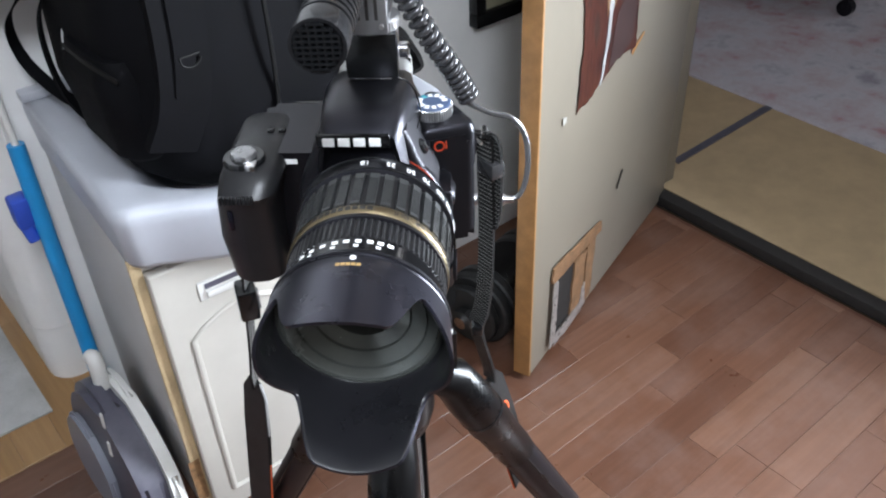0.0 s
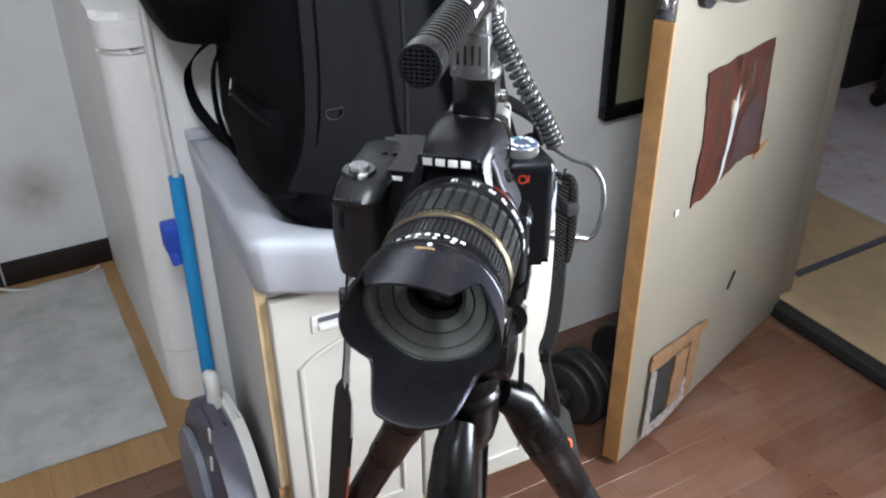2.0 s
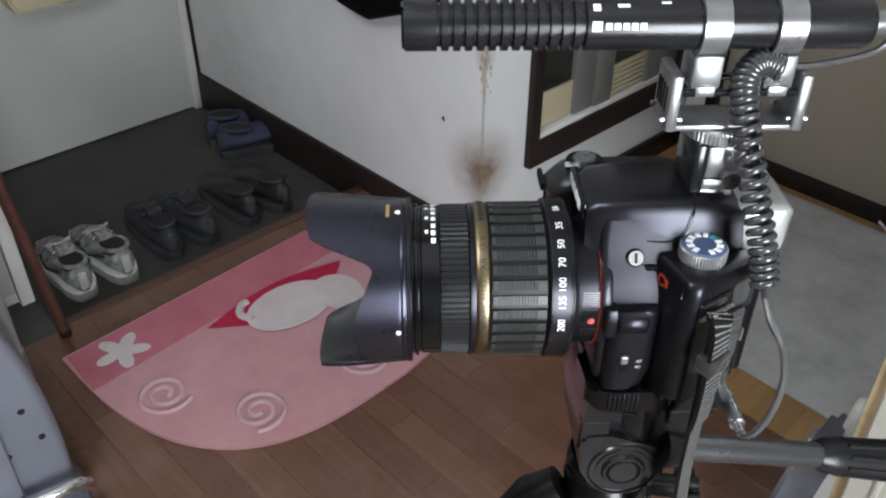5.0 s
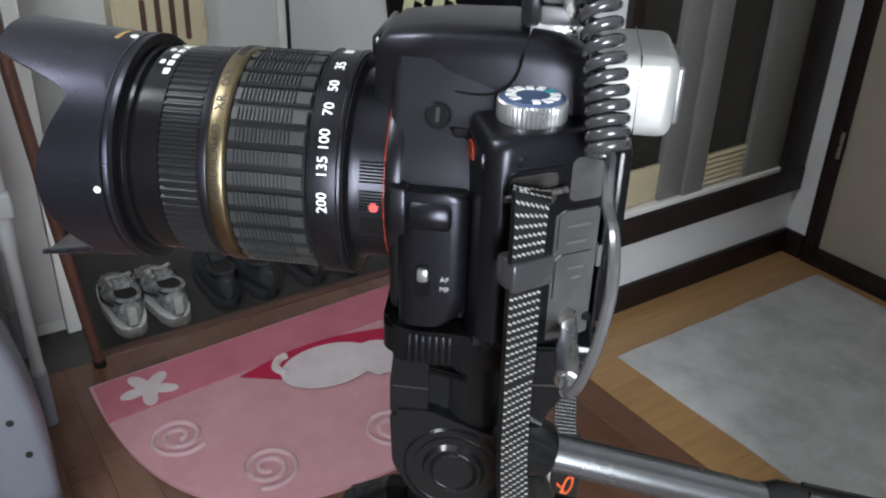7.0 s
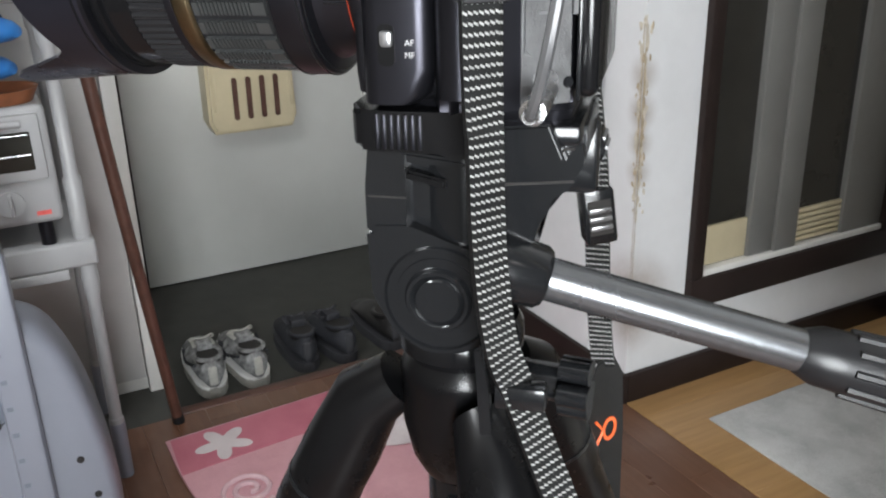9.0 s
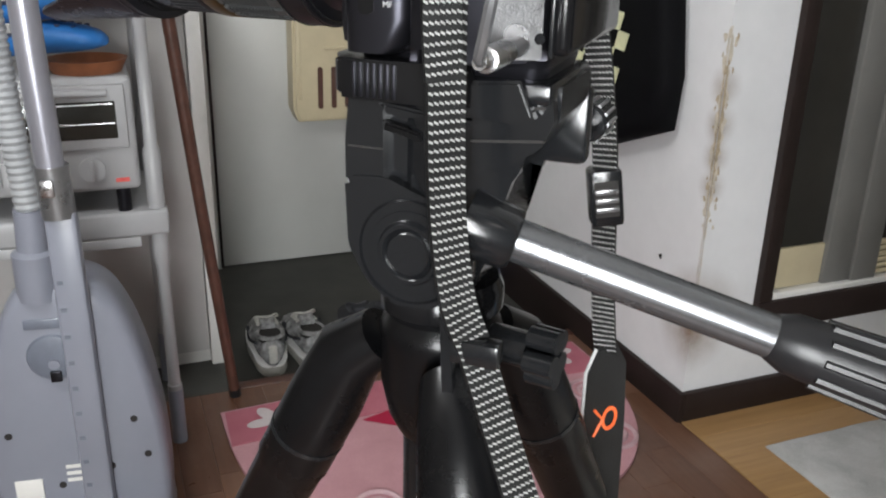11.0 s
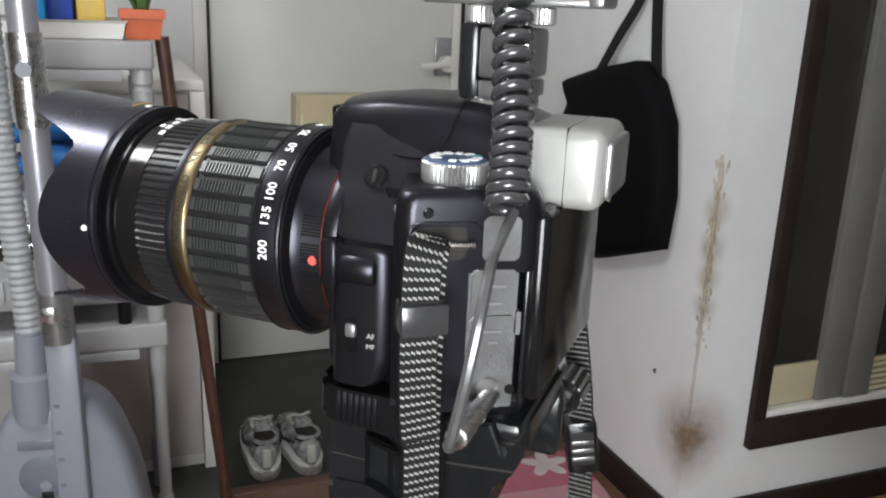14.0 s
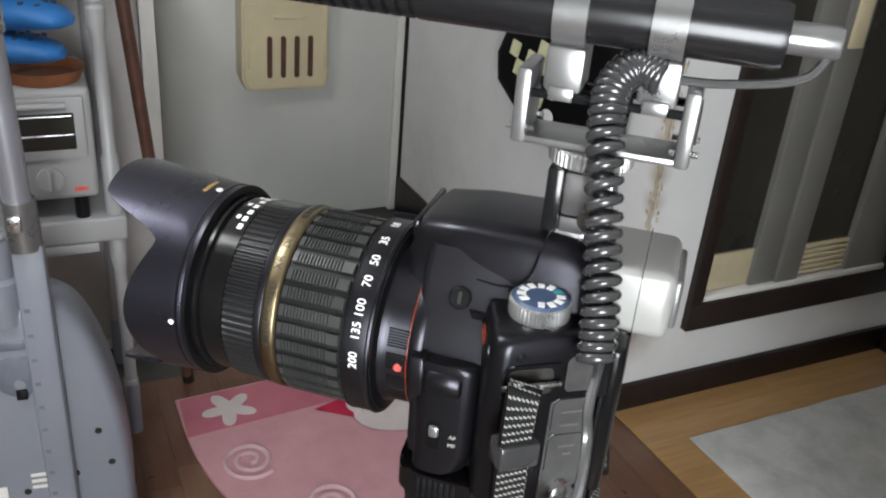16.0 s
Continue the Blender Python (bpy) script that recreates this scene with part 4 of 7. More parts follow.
on_flank("lug_plate", box_out(0.0004, 0.0055, 0.0222, 0.0200), -0.001, 0.0012, "black", 0.0005, 0.0035)
on_flank("lug_recess", box_out(0.0015, 0.0085, 0.0175, 0.0188), 0.0, 0.0016, "void", 0.0, 0.0028)
part("strap_bar", join(bmesh.new(), tube([(0.0035, -0.0008, 0.0135), (0.0035, 0.0195, 0.0135)], 0.0010, 8), FLANK), "steel", body)
on_flank("port_panel", box_out(0.0188, -0.0405, 0.0343, 0.0070), -0.001, 0.0004, "cover", 0.0, 0.0010)
for z0, z1 in ((-0.0092, 0.0052), (-0.0262, -0.0096)):
    on_flank("port_cover", box_out(0.0196, z0, 0.0335, z1), 0.0, 0.0015, "cover", 0.0006)
on_flank("top_panel", box_out(0.0226, 0.0076, 0.0343, 0.0215), -0.001, 0.0006, "cover", 0.0003)
on_flank("port_catch", box_out(0.0338, -0.0155, 0.0352, -0.0080), 0.0, 0.0024, "grey_satin", 0.0, 0.0005)
for u, z, w in ((0.0225, -0.0005, 0.008), (0.0225, -0.0060, 0.007), (0.0235, -0.0150, 0.006), (0.0255, -0.0185, 0.003)):
    on_flank("cover_print", box_out(u, z, u + w, z + 0.0009), 0.001, 0.0017, "grey_satin", 0.0, 0.0002)
on_flank("jack_ring", [(0.0262 + 0.0036 * math.cos(2 * math.pi * k / 16), -0.0335 + 0.0036 * math.sin(2 * math.pi * k / 16)) for k in range(16)], 0.0, 0.0016, "steel", 0.0, 0.0001)
for u, z in ((0.0058, 0.0226), (0.0335, -0.0345)):
    part("side_screw", join(bmesh.new(), lathe([(0.0, 0.0008), (0.0013, 0.0008), (0.0017, 0.0)], 14, "x"), FLANK @ Matrix.Translation((0.0006, u, z))), "gun", body)
part("side_rail", rbox(0.0296, 0.0640, -0.0405, 0.0336, 0.0655, 0.0215, 0.0006), "gun", body)
part("rear_screen", rbox(-0.048, 0.0632, -0.040, 0.0318, 0.0705, 0.0225, 0.003, 3), "black_gloss", cm, "folded rear screen").matrix_basis = OFF
eye = part("eyepiece", rbox(-0.0195, 0.055, 0.0205, 0.0185, 0.0820, 0.0460, 0.0042, 4), "eyecup", cm, "pale grey eyepiece surround")
eye.matrix_basis = OFF
part("eye_seam", rbox(-0.01960, 0.0702, 0.02040, 0.01860, 0.0705, 0.04610, 0.0042, 4), "gun", eye)
part("eye_rubber", rbox(-0.0150, 0.0810, 0.0240, 0.0140, 0.0842, 0.0425, 0.0015, 3), "grey_satin", eye)

# the zoom lens
lens = part("lens", lathe([(0.0, 0.0), (0.0305, 0.0), (0.0312, -0.002), (0.0312, -0.0125), (0.0325, -0.0150), (0.0360, -0.0162), (0.0376, -0.0166), (0.0379, -0.0172), (0.0379, -0.0268), (0.0372, -0.0272), (0.0358, -0.0278)], 96), "black", cm)
lens.matrix_basis = DROP
for y, r in ((-0.0163, 0.0364), (-0.0176, 0.0381), (-0.0265, 0.0381)):
    part("bright_edge", lathe([(r - 0.0004, y + 0.0004), (r + 0.0001, y + 0.0002), (r + 0.0001, y - 0.0002), (r - 0.0004, y - 0.0004)], 96), "gun", lens)
part("mount_ring", lathe([(0.0315, -0.0037), (0.0316, -0.0041), (0.0322, -0.0041), (0.0324, -0.0039)], 80), "orange", lens, "orange enamel ring")
for a0 in (18, 1, -17):
    for k in range(7):
        a = radians(a0 + (k - 3) * 1.9)
        part("barrel_rib", join(bmesh.new(), rbox(0.0308, -0.0118, -0.00028, 0.0316, -0.0035, 0.00028), Matrix.Rotation(-a, 4, "Y")), "gun", lens, smooth=0)
d = part("index_dot", lathe([(0.0, 0.0007), (0.0012, 0.0006), (0.0017, 0.0), (0.0017, -0.001)], 20, "x"), "red_dot", lens, "red index dot")
d.matrix_basis = Matrix.Rotation(radians(3), 4, "Y") @ Matrix.Translation((0.0314, -0.0073, 0))
# ribbed rubber zoom grip: broad lands, each cross-cut
N = 34
zoom = part("zoom_grip", lathe([(0.0358, -0.0278), (0.0352, -0.0282), (0.0352, -0.0530), (0.0358, -0.0534)], 96), "rubber", lens)
for k in range(N):
    a = 2 * math.pi * k / N
    outline = [(0.0350, -0.0284), (0.0368, -0.0286), (0.0368, -0.0330)]
    for j in range(14):
        outline += [(0.0360, -0.0331 - j * 0.0013), (0.0360, -0.0336 - j * 0.0013), (0.0368, -0.0337 - j * 0.0013), (0.0368, -0.0343 - j * 0.0013)]
    outline += [(0.0368, -0.0525), (0.0350, -0.0527)]
    bm = skin([[(px, py, pz) for px, py in outline] for pz in (-0.0021, 0.0021)])
    part("grip_land", join(bmesh.new(), bm, Matrix.Rotation(-a, 4, "Y")), "grip_rubber", zoom, smooth=0)
part("gold_ring", lathe([(0.0358, -0.0535), (0.0367, -0.0542), (0.0369, -0.0546), (0.0369, -0.0586), (0.0367, -0.0590), (0.0362, -0.0597)], 96), "gold", lens, "gold ring with black lettering")
part("barrel_gap", lathe([(0.0362, -0.0597), (0.0364, -0.0602), (0.0364, -0.0622), (0.0350, -0.0628)], 96), "black", lens)
rings = []
for y, r in ((-0.0626, 0.0349), (-0.0630, 0.0354), (-0.0752, 0.0354), (-0.0756, 0.0348)):
    rings.append([((r + (0.00055 if k % 4 < 2 else -0.00035)) * math.cos(2 * math.pi * k / 320), y, (r + (0.00055 if k % 4 < 2 else -0.00035)) * math.sin(2 * math.pi * k / 320)) for k in range(320)])
part("focus_ring", skin(rings, True, (False, False)), "rubber", lens, smooth=20)
part("front_barrel", lathe([(0.0348, -0.0756), (0.0353, -0.0760), (0.0353, -0.0838), (0.0345, -0.0844), (0.0345, -0.0852), (0.0362, -0.0856), (0.0362, -0.0870), (0.0352, -0.0874), (0.0352, -0.0884), (0.0370, -0.0890)], 96), "black_gloss", lens)
for n, a in (("200", 2.5), ("135", 19.5), ("100", 32), ("70", 47), ("50", 60), ("35", 75), ("18", 93)):
    part("focal_number", wrap(words(n, 0.0046, 0.0002), 0.03792, -0.0219, a), "print_white", lens, smooth=0)
for n, a, sz in (("ASPHERICAL", 12, 0.0037), ("LD", 32, 0.0042), ("XR", 47, 0.0044), ("Di II", 62, 0.0040)):
    part("ring_lettering", wrap(words(n, sz, 0.00012), 0.03692, -0.0566, a), "print_black", lens, smooth=0)
for k in range(9):
    part("ring_bar", wrap(rbox(-0.0012, -0.0013, -0.0001, 0.0012, 0.0013, 0.0002), 0.0369, -0.0566, 84 + k * 5.0), "print_black", lens, smooth=0)
for k, a in enumerate((66, 73, 80, 88, 96, 104, 113, 122, 131)):
    part("distance_bar", wrap(rbox(-0.0013, -0.0010, -0.0001, 0.0013, 0.0010, 0.0002), 0.0353, -0.0785, a), "print_white", lens, smooth=0)
    if k % 2:
        part("distance_bar", wrap(rbox(-0.0010, -0.0008, -0.0001, 0.0010, 0.0008, 0.0002), 0.0353, -0.0815, a + 1), "print_white", lens, smooth=0)
# inside of the lens, stepping back to the glass
prof = [(0.0370, -0.0890), (0.0345, -0.0905), (0.0336, -0.0905), (0.0332, -0.0896), (0.0322, -0.0888), (0.0290, -0.0872), (0.0287, -0.0880), (0.0282, -0.0868), (0.0272, -0.0862), (0.0218, -0.0836),
        (0.0215, -0.0843), (0.0210, -0.0832), (0.0160, -0.0804), (0.0157, -0.0812), (0.0150, -0.0808), (0.0146, -0.0796), (0.0140, -0.0740)]
part("inner_baffle", lathe(prof, 72), "baffle", lens, "stepped black baffle rings", smooth=25)
part("front_glass", lathe([(0.0, -0.0755), (0.006, -0.0751), (0.011, -0.0738), (0.0150, -0.0715)], 48), "lens_glass", lens)

# petal hood
def petal(a):
    q = abs(((a % 180)) - 90)  # degrees from the vertical
    if q < 24:
        return 0.0465 - 0.0020 * (q / 24) ** 2
    if q < 48:
        s = (q - 24) / 24
        return 0.0445 + (0.0165 - 0.0445) * (s * s * (3 - 2 * s))
    return 0.0165 + 0.0085 * math.sin((q - 48) / 42 * math.pi / 2) ** 1.2


rings_out, rings_in = [], []
NA = 180
for f_ in (0.0, 0.04, 0.25, 0.5, 0.75, 0.97, 1.0):
    o, i_ = [], []
    for k in range(NA):
        a = 2 * math.pi * k / NA
        e = petal(math.degrees(a)) * f_
        ro = 0.0384 + 0.085 * e + (0.0002 if f_ > 0.02 else -0.0006)
        o.append((ro * math.cos(a), -0.0890 - e, ro * math.sin(a)))
        ri = ro - 0.0020 + (0.0006 if f_ == 1.0 else 0)
        i_.append((ri * math.cos(a), -0.0890 - e, ri * math.sin(a)))
    rings_out.append(o)
    rings_in.append(i_)
hood = part("lens_hood", skin(rings_out + [rings_in[-1]], True, (False, False)), "hood", cm, "black petal lens hood", smooth=50)
hood.matrix_basis = DROP
part("hood_lining", skin(list(reversed(rings_in)), True, (False, False)), "hood_inner", hood, "matt grey lining", smooth=50)
part("hood_collar", lathe([(0.0365, -0.0885), (0.0392, -0.0888), (0.0392, -0.0905), (0.0386, -0.0908), (0.0386, -0.0920), (0.0392, -0.0924), (0.0390, -0.0932), (0.0370, -0.0932)], 96), "black", hood)
for a, y, s in ((0, -0.0945, 0.0011), (88, -0.0945, 0.0013)):
    d = part("hood_dot", lathe([(0.0, 0.0004), (s, 0.0003), (s, -0.0004)], 16, "x"), "print_white", hood)
    d.matrix_basis = Matrix.Rotation(radians(-a), 4, "Y") @ Matrix.Translation((0.0392, y, 0))
for k in range(5):
    part("hood_print", wrap(rbox(-0.0008, -0.0008, -0.0001, 0.0008, 0.0008, 0.00015), 0.0396, -0.0990, 84 + k * 3.0), "print_gold", hood, smooth=0)

# microphone on its shock mount
mic = thing("shotgun_microphone", RIG @ Matrix.Translation((-0.003, 0, 0.001)), "black shotgun microphone on a grey shock mount", "microphone")
MZ = 0.1275
prof = [(0.0, -0.0905), (0.0092, -0.0905), (0.0092, -0.0925), (0.0104, -0.0925), (0.0106, -0.0915), (0.0106, -0.0820)]
y = -0.0820
for k in range(13):
    prof += [(0.0106, y), (0.0106, y + 0.0028), (0.0088, y + 0.0032), (0.0088, y + 0.0045)]
    y += 0.0049
prof += [(0.0106, y), (0.0107, y + 0.001), (0.0107, 0.098), (0.0100, 0.1005), (0.0, 0.1005)]
tb = part("barrel", join(bmesh.new(), lathe(prof, 48), Matrix.Translation((0, 0, MZ))), "black_metal", mic)
for k in range(9):
    a = (k - 4) * 0.0021
    hl = math.sqrt(max(0.0092 ** 2 - a * a, 0)) - 0.0006
    part("grille_bar", rbox(-hl, -0.0935, MZ + a - 0.0005, hl, -0.0905, MZ + a + 0.0005), "gun", tb, smooth=0)
for k in range(7):
    a = (k - 3) * 0.0026
    hl = math.sqrt(max(0.0092 ** 2 - a * a, 0)) - 0.0006
    part("grille_bar", rbox(a - 0.0004, -0.0932, MZ - hl, a + 0.0004, -0.0906, MZ + hl), "gun", tb, smooth=0)
for y0, y1, a, w in ((-0.0165, -0.0125, 15, 0.0040), (-0.0110, -0.0085, 15, 0.0026), (-0.0075, -0.0050, 15, 0.0026), (-0.0040, -0.0015, 15, 0.0026), (-0.0005, 0.0020, 15, 0.0026), (0.0030, 0.0055, 15, 0.0026), (-0.016, -0.013, 58, 0.0035), (-0.006, -0.001, 62, 0.0018), (0.012, 0.016, 70, 0.0014)):
    b_ = bmesh.new()
    n = 5
    rr_ = [[((0.0108) * math.cos(radians(a) + (j / n - 0.5) * w / 0.0107), yy, MZ + 0.0108 * math.sin(radians(a) + (j / n - 0.5) * w / 0.0107)) for j in range(n + 1)] for yy in (y0, y1)]
    part("barrel_print", skin(rr_, False), "print_white", tb, smooth=0)
part("tail_stub", join(bmesh.new(), lathe([(0.0, 0.1165), (0.0045, 0.1165), (0.0052, 0.1155), (0.0052, 0.1005)], 24), Matrix.Translation((0, 0, MZ))), "grey_satin", mic, "grey strain relief")
mnt = part("shock_mount", rbox(-0.0105, 0.022, 0.0825, 0.0105, 0.079, 0.0855, 0.001), "grey_satin", mic)
for y0 in (0.0195, 0.0745):
    pl = part("end_plate", rbox(-0.0115, y0, 0.0825, 0.0115, y0 + 0.0052, 0.1085, 0.0014), "grey_satin", mnt)
    for k in range(4):
        yy = y0 - 0.0004 if y0 < 0.05 else y0 + 0.005
        part("plate_slot", rbox(-0.0075 + k * 0.0043, yy, 0.0905, -0.0059 + k * 0.0043, yy + 0.0009, 0.1020), "void", pl, smooth=0)
    for x in (-0.0085, 0.0085):
        part("plate_pin", tube([(x, y0 - 0.002, 0.0875), (x, y0 + 0.0075, 0.0875)], 0.0012, 8), "steel", pl)
for x in (-0.0085, 0.0085):
    part("mount_rod", tube([(x, 0.022, 0.100), (x, 0.077, 0.100)], 0.0016, 10), "gun", mnt)
for yc in (0.0345, 0.0655):
    rings = []
    for yy, ro in ((yc - 0.0055, 0.0108), (yc - 0.0055, 0.0128), (yc + 0.0055, 0.0128), (yc + 0.0055, 0.0108)):
        rings.append([(ro * math.cos(2 * math.pi * k / 40), yy, MZ + ro * math.sin(2 * math.pi * k / 40)) for k in range(40)])
    cl = part("clamp", skin(rings, True, (False, False)), "grey_satin", mnt)
    part("clamp_foot", rbox(-0.0090, yc - 0.0065, 0.1015, 0.0090, yc + 0.0065, 0.1165, 0.0015), "grey_satin", cl)
    part("clamp_web", rbox(-0.0102, yc - 0.0045, 0.0985, 0.0102, yc + 0.0045, 0.1035, 0.001), "grey_satin", cl)
rings = []
for z, r in ((0.0765, 0.0120), (0.0765, 0.0136), (0.0772, 0.0145), (0.0818, 0.0145), (0.0825, 0.0136), (0.0825, 0.0120)):
    rings.append([((r + (0.00035 if k % 4 < 2 else -0.00015)) * math.cos(2 * math.pi * k / 192), (r + (0.00035 if k % 4 < 2 else -0.00015)) * math.sin(2 * math.pi * k / 192), z) for k in range(192)])
part("swivel_wheel", skin(rings), "knurl", mic, "silver knurled wheel", smooth=20).matrix_basis = pose(0, 0.047, 0)
sa = part("shoe_adapter", rbox(-0.0135, 0.0345, 0.0525, 0.0135, 0.0405, 0.0768, 0.0015), "gun", mic, "dark grey cold-shoe adapter")
part("adapter_block", rbox(-0.0120, 0.0405, 0.0595, 0.0125, 0.0575, 0.0757, 0.0015), "alu", sa, "silver adapter block")
part("adapter_block", rbox(-0.0115, 0.0405, 0.0530, 0.0118, 0.0570, 0.0590, 0.0010), "alu", sa, "silver adapter block")
part("adapter_neck", rbox(-0.0060, 0.0420, 0.0755, 0.0060, 0.0530, 0.0768, 0.0004), "joint", sa)
part("lock_screw", tube([(0.0130, 0.0515, 0.061), (0.0175, 0.0515, 0.061)], 0.0042, 24), "chrome", sa)
part("screw_slot", rbox(0.0173, 0.0512, 0.0578, 0.0178, 0.0518, 0.0642), "void", sa, smooth=0)
part("shoe_foot", rbox(-0.0095, 0.036, 0.0490, 0.0095, 0.056, 0.0530, 0.0008), "steel", sa)
# the coiled cable
axis = curve_pts([(0.006, 0.066, 0.1105), (0.004, 0.058, 0.1125), (0.008, 0.0515, 0.106), (0.016, 0.052, 0.092), (0.028, 0.057, 0.066), (0.0400, 0.0615, 0.044), (0.0485, 0.0635, 0.0265)], 40)
turns, pts = 31, []
fr = frames_along(axis)
nn = len(fr) * 3
for k in range(nn):
    q = k / (nn - 1) * (len(fr) - 1)
    i0 = min(int(q), len(fr) - 2)
    w_ = q - i0
    p = fr[i0][0].lerp(fr[i0 + 1][0], w_)
    u, v = fr[i0][2].lerp(fr[i0 + 1][2], w_).normalized(), fr[i0][3].lerp(fr[i0 + 1][3], w_).normalized()
    a = 2 * math.pi * turns * k / (nn - 1)
    pts.append(p + (u * math.cos(a) + v * math.sin(a)) * 0.0048)
cable = part("coiled_cable", tube(pts, 0.0018, 8), "coil", mic, "dark grey coiled cable", smooth=60)
end = pts[-1]
PY, PZ = 0.0585, -0.0385
part("cable_tail", tube(curve_pts([end, (0.0600, 0.0645, 0.0165), (0.0720, 0.0665, 0.0120), (0.0800, 0.0670, 0.0010), (0.0825, 0.0650, -0.0150), (0.0810, 0.0620, -0.0290), (0.0775, PY + 0.001, PZ + 0.002), (0.0730, PY, PZ)], 10), 0.0017, 8), "cable", cable)
part("cable_lead", tube(curve_pts([(0.0, 0.1150, MZ - 0.001), (0.001, 0.108, MZ - 0.012), (0.004, 0.085, MZ - 0.0165), (0.006, 0.066, 0.1105)], 10), 0.0015, 8), "cable", cable)
plug = part("plug", tube([(x, PY, PZ) for x in (0.0745, 0.0690, 0.0688, 0.0510, 0.0508, 0.0310)], [0.0020, 0.0026, 0.0036, 0.0036, 0.0030, 0.0030], 16), "steel", mic, "silver jack plug")

# neck strap: woven bands either side, wide pads at their ends
def woven(pts, width, across, parent, thick=0.0011):
    """A band with raised pale weft threads on black warp."""
    line = pts
    part("strap_band", ribbon(line, width, thick, across), "web", parent, "woven black band with pale threads")
    total = sum((b - a).length for a, b in zip(line, line[1:]))
    bm = bmesh.new()
    step, need, done = 0.0027, 0.0, 0.0
    for (a, b) in zip(line, line[1:]):
        t = (b - a).normalized()
        w = Vector(across)
        w = (w - t * w.dot(t)).normalized()
        nrm = t.cross(w)
        while need <= done + (b - a).length:
            c = a + t * (need - done)
            for s in (-1, 1):
                n = 7
                for j in range(n):
                    x0, x1 = -width / 2 + width * (j + 0.09) / n, -width / 2 + width * (j + 0.91) / n
                    o = c + nrm * s * (thick / 2 + 0.00007)
                    sl = 0.00034
                    vs = [bm.verts.new(o + w * x0 + t * (-sl - 0.00036)), bm.verts.new(o + w * x1 + t * (sl - 0.00036)), bm.verts.new(o + w * x1 + t * (sl + 0.00036)), bm.verts.new(o + w * x0 + t * (-sl + 0.00036))]
                    bm.faces.new(vs if s > 0 else vs[::-1])
            need += step
        done += (b - a).length
    me = bpy.data.meshes.new("strap_thread")
    bm.to_mesh(me)
    bm.free()
    me.materials.append(M["thread"])
    ob = new("strap_thread", me)
    ob.parent = parent
    tagged(ob, "", "", "", "stuff")


strap = part("neck_strap", join(bmesh.new(), rbox(-0.0046, -0.0071, -0.0048, 0.0046, 0.0071, 0.0048, 0.0012), Matrix.Translation((0.0614, 0.0420, -0.0050)) @ Matrix.Rotation(radians(38), 4, "Z")), "coil", cm, "black woven neck strap with leatherette pads")
strap.matrix_basis = OFF
left = curve_pts([(0.0556, 0.0421, 0.0165), (0.0582, 0.0419, 0.010), (0.0586, 0.0418, -0.01), (0.0592, 0.0421, -0.04), (0.0585, 0.0430, -0.08), (0.0560, 0.0460, -0.110), (0.0525, 0.0510, -0.128), (0.0535, 0.0575, -0.145), (0.0570, 0.0680, -0.170), (0.0605, 0.0800, -0.198), (0.0612, 0.0840, -0.212)], 14)
woven(left, 0.0116, (-0.70, 0.71, 0.03), strap, 0.0020)
woven(curve_pts([(0.0565, 0.0421, 0.0165), (0.0605, 0.0421, 0.0155), (0.0632, 0.0421, 0.008), (0.0640, 0.0421, -0.010), (0.0636, 0.0423, -0.030), (0.0615, 0.0425, -0.044)], 10), 0.0110, (-0.62, 0.78, 0.03), strap, 0.0020)
part("ladder_lock", rbox(0.0495, 0.0440, -0.1330, 0.0565, 0.0600, -0.1250, 0.001), "gun", strap)
right = curve_pts([(-0.0740, 0.040, 0.015), (-0.0790, 0.046, 0.0), (-0.0860, 0.055, -0.045), (-0.0930, 0.061, -0.090), (-0.0965, 0.063, -0.119), (-0.1010, 0.065, -0.160), (-0.1050, 0.067, -0.188), (-0.1062, 0.069, -0.203)], 14)
woven(right, 0.0116, (0.12, 1, 0.0), strap, 0.0016)
bk = part("buckle", rbox(-0.0065, -0.0075, -0.0135, 0.0065, 0.0075, 0.0135, 0.002), "gun", strap)
bk.matrix_basis = pose(-0.0968, 0.0630, -0.119, 8, 0, 20)
part("buckle_window", rbox(0.0060, -0.0055, -0.0085, 0.0067, 0.0055, 0.0085, 0.0004), "void", bk)
for k in range(3):
    part("buckle_bar", rbox(0.0062, -0.0052, -0.0058 + k * 0.0042, 0.0078, 0.0052, -0.0036 + k * 0.0042, 0.0005), "grey_satin", bk)


def pad(base, m, tall):
    """A tapered leatherette pad with piping and stitched edge."""
    out = [(-0.006, 0.0), (-0.0120, -0.012), (-0.0138, -0.05), (-0.0138, -tall), (0.0138, -tall), (0.0138, -0.05), (0.0130, -0.014), (0.006, 0.0)]
    bm = side_plate(out, -0.0016, 0.0016, 0.0008)
    p = part("strap_pad", bm, "leather", base, "black leatherette strap pad")
    p.matrix_basis = m
    part("pad_piping", tube([(0.0, y, z) for y, z in out[:3]], 0.0010, 6), "piping", p)
    part("pad_stitching", tube([(0.0, -0.0138, -0.085), (0.0, -0.0138, -tall)], 0.0007, 6), "stitch", p, "orange stitching")
    part("pad_badge", join(bmesh.new(), lathe([(0.0035, 0.0018), (0.0050, 0.0018), (0.0050, 0.0024), (0.0035, 0.0024)], 24, "x"), Matrix.Translation((0, 0.003, -0.045)) @ Matrix.Diagonal((1, 1, 1.5, 1))), "stitch", p, "orange badge")
    part("pad_badge", tube([(0.002, -0.007, -0.036), (0.002, -0.0015, -0.044), (0.002, -0.007, -0.053)], 0.0009, 6), "stitch", p, "orange badge")


pad(strap, pose(-0.1065, 0.069, -0.199, 6, 4, 50), 0.16)
